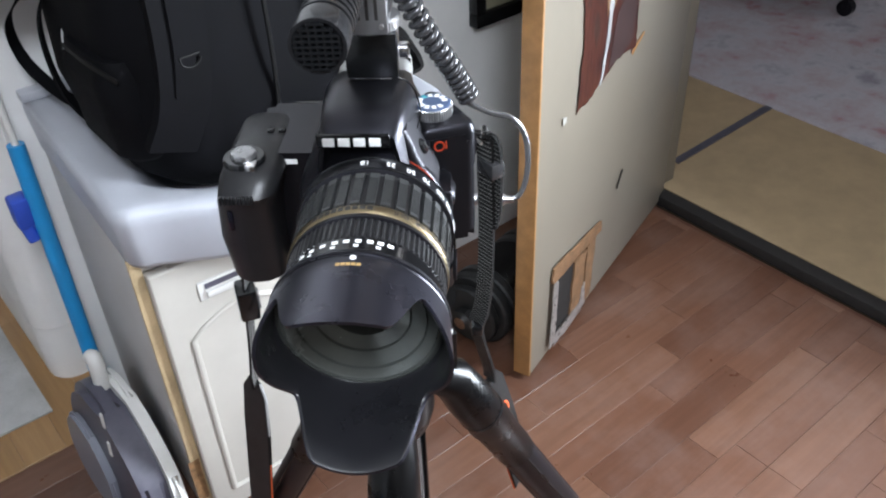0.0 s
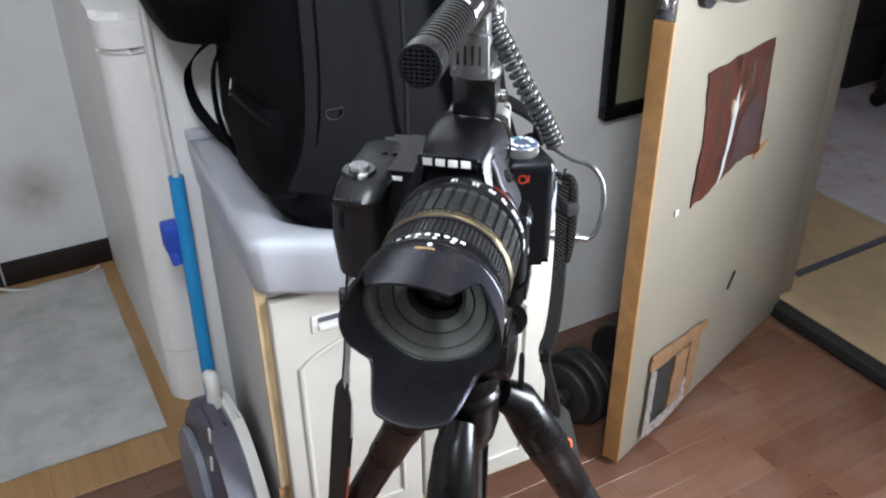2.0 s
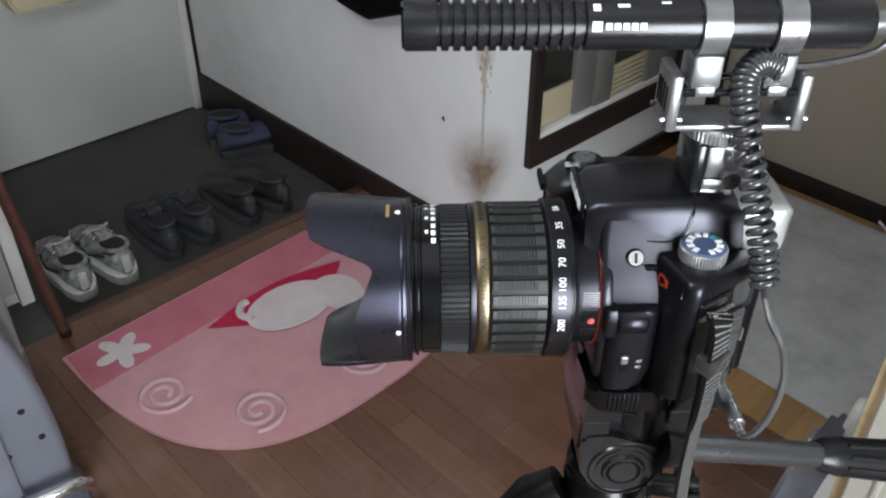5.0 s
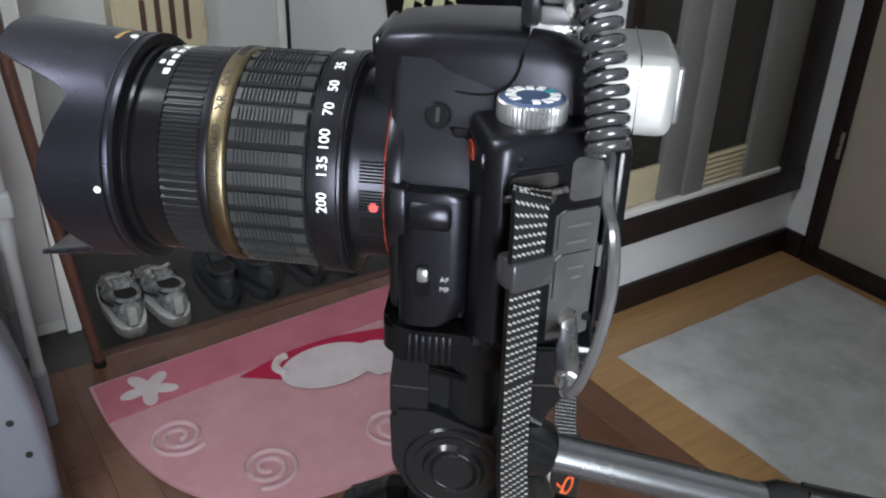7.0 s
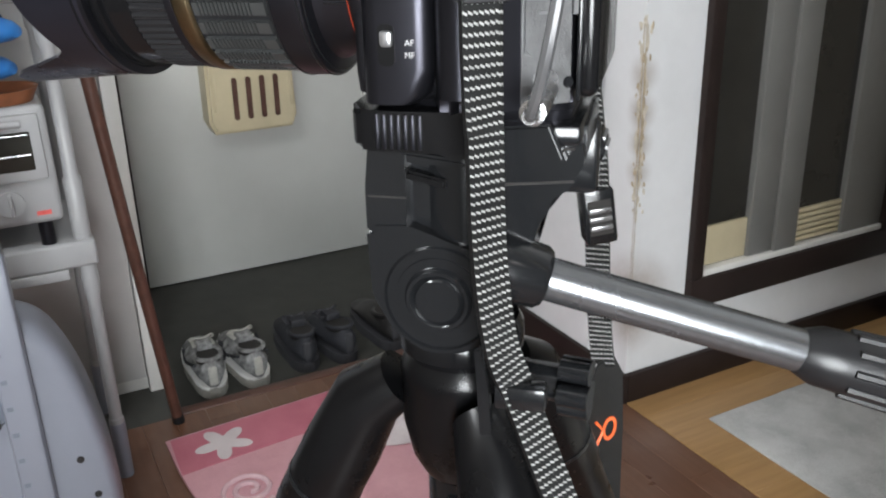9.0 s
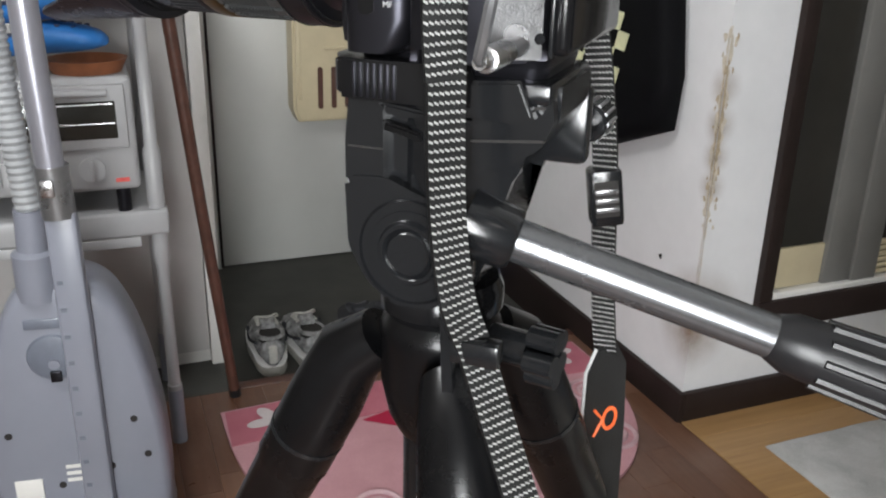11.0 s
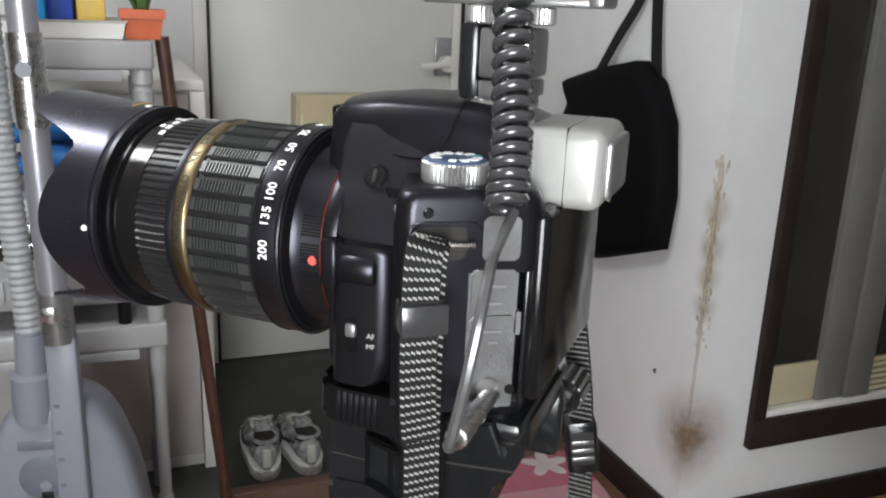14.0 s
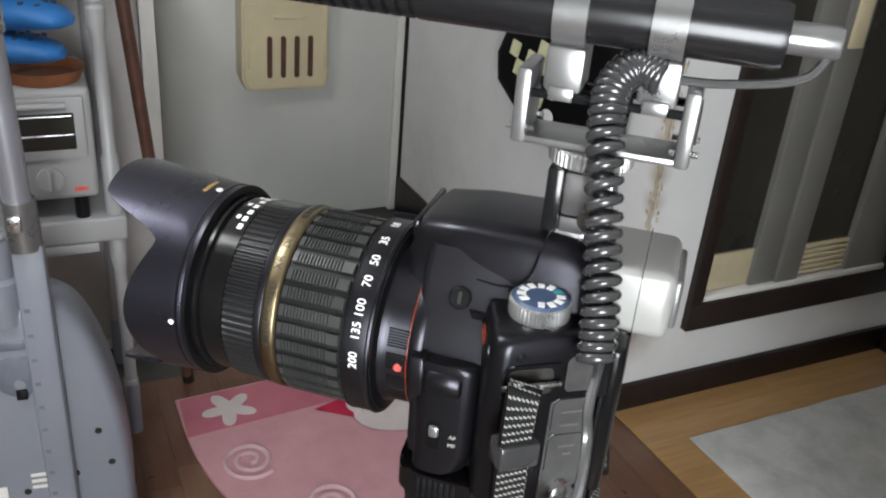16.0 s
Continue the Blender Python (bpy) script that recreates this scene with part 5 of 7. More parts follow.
pad(strap, pose(0.0612, 0.0840, -0.208, 12, -6, -30), 0.14)

# ---- tripod ----
tp = thing("tripod", TURN @ pose(-0.006, 0, 0, 0, 0, 3), "dark grey video tripod with pan handle", "tripod")
Z = 0.967
def up(bm, z=Z):
    bm.transform(Matrix.Translation((0, 0, z)))
    return bm


PLATE_AT = Matrix.Translation((0.003, 0.0040, 0.0045))
HEAD_AT = Matrix.Translation((-0.0035, 0.0020, 0.0045))
head = part("head", up(side_plate([(-0.003, -0.066), (-0.0055, -0.085), (-0.0055, -0.102), (-0.0040, -0.116), (0.002, -0.130), (0.014, -0.138), (0.028, -0.137), (0.040, -0.129), (0.0465, -0.112), (0.0470, -0.094), (0.0495, -0.086), (0.0525, -0.0815), (0.0630, -0.0740), (0.0670, -0.0655), (0.0670, -0.0560), (-0.001, -0.0600)], -0.024, 0.0300, 0.004)), "gun", tp)
head.matrix_basis = HEAD_AT
part("side_block", up(side_plate(round_poly([(0.0400, -0.0580), (0.0655, -0.0560), (0.0672, -0.0655), (0.0632, -0.0742), (0.0525, -0.0818), (0.0400, -0.0860)], 0.002), 0.0290, 0.0338, 0.0015)), "gun", head)
for z in (-0.0640, -0.0745):
    part("block_seam", up(side_plate([(0.0398, z), (0.0640, z + 0.0022), (0.0640, z + 0.0030), (0.0398, z + 0.0008)], 0.0330, 0.0341)), "void", head)
part("core_bulge", up(lathe([(0.0, -0.0600), (0.0150, -0.0602), (0.0160, -0.0615), (0.0160, -0.0960), (0.0140, -0.0985), (0.0, -0.0985)], 40, "z")), "gun", head).matrix_basis = pose(0.0175, 0.0260, 0)
part("front_pillar", up(side_plate(round_poly([(-0.0035, -0.0625), (0.0090, -0.0640), (0.0090, -0.0930), (-0.0052, -0.0930), (-0.0052, -0.0780)], 0.0015), 0.0270, 0.0345, 0.0022)), "gun", head)
part("pillar_seam", up(rbox(0.0338, -0.0040, -0.0803, 0.0348, 0.0090, -0.0797)), "void", head, smooth=0)
# raised black bar paints the shade of the recessed slot
part("slot_shade", up(side_plate([(0.0090, -0.0705), (0.0225, -0.0735), (0.0225, -0.0765), (0.0090, -0.0735)], 0.0290, 0.0346, 0.0008)), "joint", head)
part("slot_lip", up(side_plate([(0.0085, -0.0645), (0.0400, -0.0680), (0.0400, -0.0705), (0.0085, -0.0680)], 0.0290, 0.0342, 0.0010)), "gun", head)
part("cheek_plate", up(side_plate(round_poly([(-0.0052, -0.0905), (0.0100, -0.0895), (0.0235, -0.0945), (0.0355, -0.0985), (0.0440, -0.1080), (0.0405, -0.127), (0.028, -0.1355), (0.014, -0.1365), (0.003, -0.129), (-0.0042, -0.116)], 0.003), 0.0250, 0.0355, 0.0040)), "gun", head)
CAP = Matrix.Translation((-0.0045, 0.0195, -0.1155))
part("tilt_cap", up(join(bmesh.new(), lathe([(0.0, 0.0425), (0.0075, 0.0425), (0.0086, 0.0412), (0.0096, 0.0424), (0.0108, 0.0424), (0.0120, 0.0405), (0.0150, 0.0405), (0.0160, 0.0375)], 56, "x"), CAP)), "gun", head, "round tilt cap")
part("cap_ridge", up(join(bmesh.new(), lathe([(0.0176, 0.0380), (0.0188, 0.0412), (0.0202, 0.0385)], 56, "x"), CAP)), "gun", head)
plat = part("platform", up(rbox(-0.027, -0.006, -0.0605, 0.030, 0.064, -0.0535, 0.002)), "gun", tp)
plat.matrix_basis = PLATE_AT
part("quick_plate", up(skin([rr(0, 0.028, 0.024, 0.032, 0.006, -0.0540), rr(0, 0.028, 0.025, 0.033, 0.006, -0.0500), rr(0, 0.028, 0.023, 0.031, 0.006, -0.0455)])), "black", plat)
part("plate_wedge", up(side_plate([(0.026, -0.0645), (0.030, -0.0545), (0.055, -0.0525), (0.060, -0.064), (0.052, -0.066)], 0.028, 0.034, 0.001)), "gun", plat)
lv = part("lock_lever", up(slab(round_poly([(0.006, -0.011), (0.033, -0.009), (0.038, 0.001), (0.0375, 0.038), (0.031, 0.041), (0.028, 0.010), (0.006, 0.002)], 0.005), -0.0620, -0.0490, 0.002)), "black_gloss", plat)
for k in range(7):
    part("lever_rib", up(rbox(0.0365, 0.0010 + k * 0.0023, -0.061, 0.0387, 0.0021 + k * 0.0023, -0.050, 0.0003)), "black", lv)
kn = part("rear_knob", up(tube([(-0.024, 0.058, -0.080), (-0.062, 0.058, -0.0845)], 0.0045, 20)), "black_gloss", plat)
kg = part("knob_grip", up(tube([(-0.062, 0.058, -0.0845), (-0.063, 0.058, -0.0845), (-0.083, 0.058, -0.085), (-0.0845, 0.058, -0.085)], [0.0066, 0.0080, 0.0080, 0.0066], 20)), "gun", kn, "ribbed grey knob")
for k in range(12):
    a = 2 * math.pi * k / 12
    part("knob_rib", up(tube([(-0.064, 0.058 + 0.0081 * math.cos(a), -0.0845 + 0.0081 * math.sin(a)), (-0.082, 0.058 + 0.0081 * math.cos(a), -0.085 + 0.0081 * math.sin(a))], 0.0008, 6)), "grey_satin", kg)
part("knob_mount", up(rbox(-0.032, 0.042, -0.092, -0.022, 0.066, -0.062, 0.003)), "gun", plat)
base = part("pan_base", up(lathe([(0.0, -0.130), (0.022, -0.130), (0.024, -0.134), (0.024, -0.142), (0.021, -0.146), (0.0, -0.146)], 48, "z")), "black_gloss", tp)
base.matrix_basis = pose(0, 0.022, 0)
hub = part("hub", up(lathe([(0.0, -0.144), (0.020, -0.144), (0.0235, -0.149), (0.0245, -0.153), (0.0235, -0.157), (0.0240, -0.175), (0.0210, -0.190), (0.017, -0.198), (0.0, -0.198)], 40, "z")), "joint", tp)
hub.matrix_basis = pose(0, 0.022, 0)
part("hook_plate", up(side_plate([(0.0350, -0.126), (0.0380, -0.124), (0.0400, -0.140), (0.0410, -0.160), (0.0425, -0.180), (0.0390, -0.182), (0.0370, -0.160)], 0.0350, 0.0390, 0.0008)), "gun", hub).matrix_basis = pose(0, -0.022, 0)
pk = part("pan_knob", up(tube([(0.010, 0.046, -0.150), (0.013, 0.062, -0.150)], 0.007, 20)), "gun", hub)
pk.matrix_basis = pose(0, -0.022, 0)
for k in range(5):
    a = 2 * math.pi * k / 5
    part("knob_lobe", up(tube([(0.013 + 0.0075 * math.cos(a), 0.062, -0.150 + 0.0075 * math.sin(a)), (0.0150 + 0.0075 * math.cos(a), 0.073, -0.150 + 0.0075 * math.sin(a))], 0.0042, 12)), "gun", pk)
column = part("centre_column", up(tube([(0, 0.022, -0.20), (0, 0.022, -0.52)], 0.0150, 24)), "gun", tp)
part("column_rack", up(rbox(0.0140, 0.018, -0.50, 0.0165, 0.026, -0.205, 0.0008)), "black_gloss", column)
part("column_cap", up(tube([(0, 0.022, -0.515), (0, 0.022, -0.545)], 0.019, 24)), "black_gloss", column)
SPREAD = 0.50
for az in (-90, 30, 150):
    dx, dy = math.cos(radians(az)), math.sin(radians(az))
    top = Vector((dx * 0.026, 0.022 + dy * 0.026, Z - 0.166))
    def leg_at(z):
        return Vector((dx * (0.040 + (Z - 0.172 - z) * SPREAD), 0.022 + dy * (0.040 + (Z - 0.172 - z) * SPREAD), z))
    lg = part("leg", tube([leg_at(0.70), leg_at(0.33)], 0.0138, 16), "black", tp)
    part("shoulder_joint", tube([top + Vector((0, 0, 0.004)), leg_at(0.795), leg_at(0.770), leg_at(0.735), leg_at(0.733), leg_at(0.690)], [0.012, 0.0150, 0.0168, 0.0168, 0.0158, 0.0152], 20), "joint", lg)
    part("joint_seam", tube([leg_at(0.752), leg_at(0.750)], 0.0172, 20), "gun", lg)
    part("leg_ridge", tube([leg_at(0.690), leg_at(0.37)], 0.0146, 4), "joint", lg)
    part("leg_lock", tube([leg_at(0.36), leg_at(0.31)], 0.0155, 18), "black_gloss", lg)
    part("lower_leg", tube([leg_at(0.33), leg_at(0.028)], 0.0098, 14), "alu", lg)
    part("rubber_foot", tube([leg_at(0.035), leg_at(0.0)], [0.013, 0.0145], 16), "rubber", lg)
    part("brace", tube([leg_at(0.50), Vector((0, 0.022, Z - 0.53))], 0.0042, 8), "black_gloss", lg)
# pan handle
ha, hb, hc = Vector((0.026, 0.045, Z - 0.100)), Vector((0.0075, 0.1460, Z - 0.1315)), Vector((-0.0040, 0.2430, Z - 0.1580))
hd = part("pan_handle", tube([ha, hb], 0.0076, 24), "handle", tp, "satin grey pan handle")
part("handle_socket", tube([ha - (hb - ha) * 0.05, ha + (hb - ha) * 0.10, ha + (hb - ha) * 0.12], [0.0125, 0.0110, 0.0095], 20), "gun", hd)
dirn = (hc - hb).normalized()
gr = part("handle_grip", tube([hb - dirn * 0.004, hb + dirn * 0.002, hb + dirn * 0.010, hb + dirn * 0.03, hb + dirn * 0.075, hc - dirn * 0.008, hc - dirn * 0.002, hc], [0.0080, 0.0104, 0.0108, 0.0114, 0.0132, 0.0135, 0.0115, 0.005], 20), "rubber", hd, "black ribbed rubber grip")
u = dirn.orthogonal().normalized()
v = dirn.cross(u)
for k in range(10):
    a = 2 * math.pi * k / 10
    w = u * math.cos(a) + v * math.sin(a)
    part("grip_rib", tube([hb + dirn * 0.012 + w * 0.0108, hb + dirn * 0.04 + w * 0.0118, hc - dirn * 0.014 + w * 0.0134], 0.0014, 6), "rubber", gr)
# ---- the wash corner ----
WASH = Matrix.Translation((0, 0.56, 0)) @ Matrix.Rotation(radians(-3.3), 4, "Z") @ Matrix.Translation((0, -0.56, 0))  # stands a little askew
van = thing("washstand_cabinet", WASH, "cream washstand cabinet with two arched panel doors", "cabinet")
part("carcass", rbox(0.010, 0.606, 0.055, 0.492, 0.945, 0.568, 0.002), "cab_side", van, "grey side panels")
part("plinth", rbox(0.02, 0.64, 0.0, 0.475, 0.94, 0.055), "edge_wood", van)
part("edge_strip", rbox(0.008, 0.598, 0.04, 0.024, 0.607, 0.569, 0.002), "edge_wood", van, "yellowed front edging")
part("edge_strip", rbox(0.478, 0.598, 0.04, 0.497, 0.607, 0.569, 0.002), "cabinet", van)
part("rust_patch", slab([(0.004, 0.598), (0.016, 0.5975), (0.021, 0.598)], 0.10, 0.19), "rust", van, "brown rust stain")


def cab_door(x0, x1, flip):
    d = part("door", rbox(x0, 0.586, 0.062, x1, 0.604, 0.545, 0.004, 3), "cabinet", van, "cream panel door")
    w = x1 - x0
    z1, z0 = 0.44, 0.105
    pts = [(x0 + 0.035, z0), (x1 - 0.035, z0), (x1 - 0.035, z1 - 0.02)]
    n = 14
    for k in range(n + 1):
        q = k / n
        pts.append((x1 - 0.05 - (w - 0.10) * q, z1 - 0.008 + 0.022 * math.sin(math.pi * q)))
    pts += [(x0 + 0.035, z1 - 0.02)]
    line = [Vector((x, 0.5855, z)) for x, z in pts] + [Vector((pts[0][0], 0.5855, pts[0][1]))]
    part("panel_moulding", tube(line, 0.0045, 8), "cabinet", d)
    hx = (x0 + x1) / 2 + flip * 0.035
    hdl = part("handle", rbox(hx - 0.055, 0.5835, 0.478, hx + 0.055, 0.5875, 0.508, 0.0015), "white_plastic", d, "recessed white plastic pull")
    part("pull_lip", rbox(hx - 0.046, 0.578, 0.482, hx + 0.046, 0.5845, 0.494, 0.003), "white_plastic", hdl)
    # slate strip paints the shade in the recess of the pull
    part("pull_shadow", rbox(hx - 0.046, 0.5825, 0.496, hx + 0.046, 0.5838, 0.504), "slate", hdl)


cab_door(0.024, 0.249, 0)
cab_door(0.253, 0.477, 1.6)

bs = thing("wash_basin", WASH, "blue-grey moulded wash basin on the cabinet", "basin")
def basin_ring(inset, z, bulge, n=12):
    """The basin's outline: straight back and sides, bowed front."""
    x0, x1, yb, yf = 0.000 + inset, 0.488 - inset, 0.948 - inset, 0.558 + inset
    out = [(x1, yb, z), (x0, yb, z)]
    r = 0.028
    for k in range(5):
        a = radians(180 + 90 * k / 4)
        out.append((x0 + r + r * math.cos(a), yf + r + r * math.sin(a), z))
    for k in range(1, n):
        q = k / n
        out.append((x0 + r + (x1 - x0 - 2 * r) * q, yf - bulge * math.sin(math.pi * q), z))
    for k in range(5):
        a = radians(270 + 90 * k / 4)
        out.append((x1 - r + r * math.cos(a), yf + r + r * math.sin(a), z))
    return out


def bowl(rad, z):
    """An oval inside the rim, with as many points as the outline."""
    base_ = basin_ring(0.0, z, 0.072)
    cx, cy = 0.245, 0.70
    out = []
    for x, y, _ in base_:
        a = math.atan2(y - cy, x - cx)
        out.append((cx + 0.205 * rad * math.cos(a), cy + 0.165 * rad * math.sin(a), z))
    return out


BOW = 0.072
outer = [basin_ring(0.030, 0.569, BOW), basin_ring(0.016, 0.5695, BOW), basin_ring(0.010, 0.572, BOW), basin_ring(0.007, 0.580, BOW), basin_ring(0.002, 0.638, BOW), basin_ring(0.002, 0.650, BOW), basin_ring(0.006, 0.657, BOW), basin_ring(0.014, 0.660, BOW), basin_ring(0.030, 0.657, BOW)]
part("basin_shell", skin(outer + [bowl(1.06, 0.655), bowl(1.0, 0.650), bowl(0.93, 0.630), bowl(0.80, 0.59), bowl(0.4, 0.575), bowl(0.06, 0.572)]), "ceramic", bs, smooth=50)
part("drain", join(bmesh.new(), lathe([(0.0, 0.578), (0.016, 0.578), (0.019, 0.576), (0.019, 0.570)], 24, "z"), Matrix.Translation((0.245, 0.70, 0))), "chrome", bs)
part("back_ledge", rbox(0.0, 0.925, 0.659, 0.49, 0.950, 0.674, 0.004), "ceramic", bs)

# backpack
bp = thing("backpack", Matrix.Identity(4), "black nylon backpack standing in the basin", "backpack")
def pack_ring(z, x0, x1, y0, y1, r, n=7):
    out = []
    for cx, cy, a0 in ((x1 - r, y1 - r, 0), (x0 + r, y1 - r, 90), (x0 + r, y0 + r, 180), (x1 - r, y0 + r, 270)):
        for k in range(n):
            a = radians(a0 + 90 * k / (n - 1))
            out.append(Vector((cx + r * math.cos(a), cy + r * math.sin(a), z)))
    return out


rings = []
for z, x0, x1, y0, y1, r in ((0.592, 0.16, 0.34, 0.66, 0.80, 0.06), (0.612, 0.115, 0.37, 0.615, 0.84, 0.07), (0.660, 0.072, 0.408, 0.578, 0.872, 0.075), (0.74, 0.055, 0.42, 0.566, 0.88, 0.08), (0.82, 0.060, 0.418, 0.574, 0.88, 0.08), (0.90, 0.066, 0.410, 0.585, 0.88, 0.08), (1.0, 0.075, 0.40, 0.60, 0.88, 0.08), (1.10, 0.09, 0.385, 0.63, 0.87, 0.08), (1.17, 0.12, 0.355, 0.66, 0.86, 0.08), (1.20, 0.17, 0.31, 0.70, 0.83, 0.06)):
    ring = pack_ring(z, x0, x1, y0, y1, r)
    rings.append([p + Vector((0.004 * noise.noise(p * 14), 0.006 * noise.noise(p * 11 + Vector((5, 0, 0))), 0)) for p in ring])
main = part("pack_body", skin(rings), "nylon", bp, smooth=70)


def band(name, pts, w, th, across, parent, mat="web"):
    return part(name, ribbon(curve_pts(pts, 8), w, th, across), mat, parent)


for x, s in ((0.135, -1), (0.335, 1)):
    st = part("shoulder_strap", ribbon(curve_pts([(x, 0.62, 1.14), (x, 0.585, 1.04), (x + 0.004 * s, 0.566, 0.94), (x + 0.010 * s, 0.556, 0.84), (x + 0.022 * s, 0.555, 0.77), (x + 0.045 * s, 0.566, 0.715)], 8), 0.062, 0.013, (1, 0, 0)), "nylon", bp, "padded shoulder strap")
    band("strap_tape", [(x, 0.577, 1.04), (x + 0.003 * s, 0.5575, 0.94), (x + 0.010 * s, 0.5475, 0.84), (x + 0.020 * s, 0.547, 0.78)], 0.024, 0.002, (1, 0, 0), st, "nylon")
    ring = [(x + 0.006 * s + 0.012 * math.cos(a), 0.5465, 0.822 + (0.010 * math.sin(a) if math.sin(a) < 0 else 0.004)) for a in [2 * math.pi * k / 20 for k in range(21)]]
    part("d_ring", tube(ring, 0.0016, 8), "web", st, "black plastic D-ring")
part("back_panel_seam", tube(curve_pts([(0.235, 0.575, 1.12), (0.235, 0.566, 0.95), (0.235, 0.560, 0.80), (0.235, 0.566, 0.70)], 8), 0.003, 6), "web", main)
top = [pack_ring(0.864, 0.010, 0.30, 0.76, 0.90, 0.04), pack_ring(0.872, -0.008, 0.33, 0.74, 0.93, 0.05), pack_ring(0.93, -0.030, 0.34, 0.735, 0.94, 0.05), pack_ring(1.09, -0.05, 0.33, 0.74, 0.94, 0.05), pack_ring(1.12, -0.01, 0.30, 0.77, 0.92, 0.04)]
for r_ in top:
    for p in r_:
        p.z += 0.006 * noise.noise(p * 9)
sbag = thing("shoulder_bag", Matrix.Identity(4), "black cloth shoulder bag lying across the backpack", "bag")
part("bag_body", skin(top), "nylon", sbag, smooth=70)
part("zip", tube(curve_pts([(-0.03, 0.742, 1.06), (0.08, 0.735, 1.075), (0.22, 0.735, 1.075), (0.31, 0.742, 1.06)], 6), 0.003, 6), "web", sbag)
part("side_pocket", skin([pack_ring(0.69, 0.058, 0.12, 0.60, 0.74, 0.028), pack_ring(0.70, 0.046, 0.12, 0.59, 0.75, 0.035), pack_ring(0.79, 0.042, 0.12, 0.595, 0.75, 0.035), pack_ring(0.815, 0.052, 0.12, 0.605, 0.74, 0.03)]), "nylon", bp, "black mesh side pocket", smooth=60)
band("pocket_lining", [(0.092, 0.770, 0.850), (0.064, 0.755, 0.820), (0.053, 0.745, 0.780), (0.056, 0.735, 0.735)], 0.013, 0.002, (0.3, 1, 0), bp, "piping")
band("pocket_strap", [(0.090, 0.800, 0.870), (0.052, 0.790, 0.830), (0.040, 0.775, 0.780), (0.046, 0.760, 0.720), (0.075, 0.735, 0.670)], 0.020, 0.003, (0.5, 1, 0), bp, "nylon")
band("pocket_trim", [(0.060, 0.592, 0.80), (0.044, 0.63, 0.815), (0.043, 0.70, 0.815)], 0.006, 0.002, (0, 0, 1), bp, "web")
band("side_loop", [(0.10, 0.86, 0.850), (0.060, 0.885, 0.822), (0.034, 0.895, 0.785), (0.036, 0.885, 0.735), (0.060, 0.850, 0.690), (0.085, 0.82, 0.670)], 0.018, 0.0018, (0.75, 0.6, 0.5), bp, "nylon")
tail = band("waist_strap", [(0.235, 0.560, 0.672), (0.240, 0.50, 0.668), (0.246, 0.464, 0.660), (0.248, 0.458, 0.62), (0.246, 0.468, 0.58), (0.240, 0.478, 0.505)], 0.018, 0.0020, (1, 0, 0), bp, "nylon")
part("strap_slider", rbox(0.232, 0.461, 0.575, 0.260, 0.473, 0.598, 0.002), "black_gloss", tail)
part("strap_end", rbox(0.229, 0.474, 0.490, 0.251, 0.482, 0.515, 0.002), "black_gloss", tail)
band("loose_strap", [(0.39, 0.60, 0.78), (0.44, 0.575, 0.745), (0.455, 0.57, 0.71), (0.44, 0.575, 0.70)], 0.03, 0.006, (0.2, 1, 0.4), bp)

# broom handle, squeegee clip, upright polisher head
pole = thing("mop_handle", Matrix.Identity(4), "white and blue telescopic mop handle leaning in the corner", "mop")
part("upper_tube", tube([(-0.008, 0.915, 0.60), (-0.012, 0.935, 1.32)], 0.0050, 14), "white_plastic", pole, "white upper tube")
part("lower_tube", tube([(-0.020, 0.885, 0.16), (-0.008, 0.916, 0.61)], 0.0125, 18), "blue", pole, "sky blue lower tube")
part("mop_socket", tube([(-0.024, 0.872, 0.0), (-0.020, 0.886, 0.17)], [0.03, 0.016], 18), "blue", pole)
part("clip", rbox(-0.046, 0.905, 0.478, -0.016, 0.940, 0.528, 0.006), "blue_deep", pole, "deep blue plastic clip")
part("clip_neck", tube([(-0.034, 0.915, 0.478), (-0.030, 0.910, 0.455)], 0.010, 14), "blue_deep", pole)

pol = thing("floor_scrubber", pose(-0.068, 0.735, 0.0, 0, 5, 4), "slate and white floor scrubber head standing on edge", "floor cleaner")
shape = []
for k in range(28):
    a = 2 * math.pi * k / 28
    shape.append((0.155 * math.cos(a), 0.17 + 0.17 * math.sin(a) if math.sin(a) > 0 else 0.17 + 0.17 * max(math.sin(a), -1)))
shape = [(y * (0.70 + 0.25 * (1 - z / 0.34)) + (z - 0.17) * 0.25, z * 0.74) for y, z in shape]
part("scrubber_body", side_plate([(y, max(z, 0.002)) for y, z in shape], -0.020, 0.022, 0.012), "slate", pol)
part("white_rim", side_plate([(y * 1.06, max(z * 1.03, 0.0)) for y, z in shape], 0.023, 0.042, 0.008), "white_plastic", pol, "white plastic rim")
part("side_bumper", side_plate([(y * 0.55 + 0.05, z * 0.62 + 0.03) for y, z in shape], -0.034, -0.021, 0.005), "vac", pol, "pale grey bumper")
part("hook_knob", tube(curve_pts([(0.015, 0.05, 0.235), (0.015, 0.052, 0.275), (0.015, 0.060, 0.290), (0.015, 0.072, 0.286)], 5), 0.0125, 14), "white_plastic", pol, "white hooked knob")
for z in (0.17, 0.23):
    part("slot_mark", rbox(-0.0225, -0.030, z, -0.0195, -0.022, z + 0.028, 0.001), "white_plastic", pol)

# mat and cable on the wooden floor
bm = bmesh.new()
bmesh.ops.create_grid(bm, x_segments=46, y_segments=44, size=0.5)
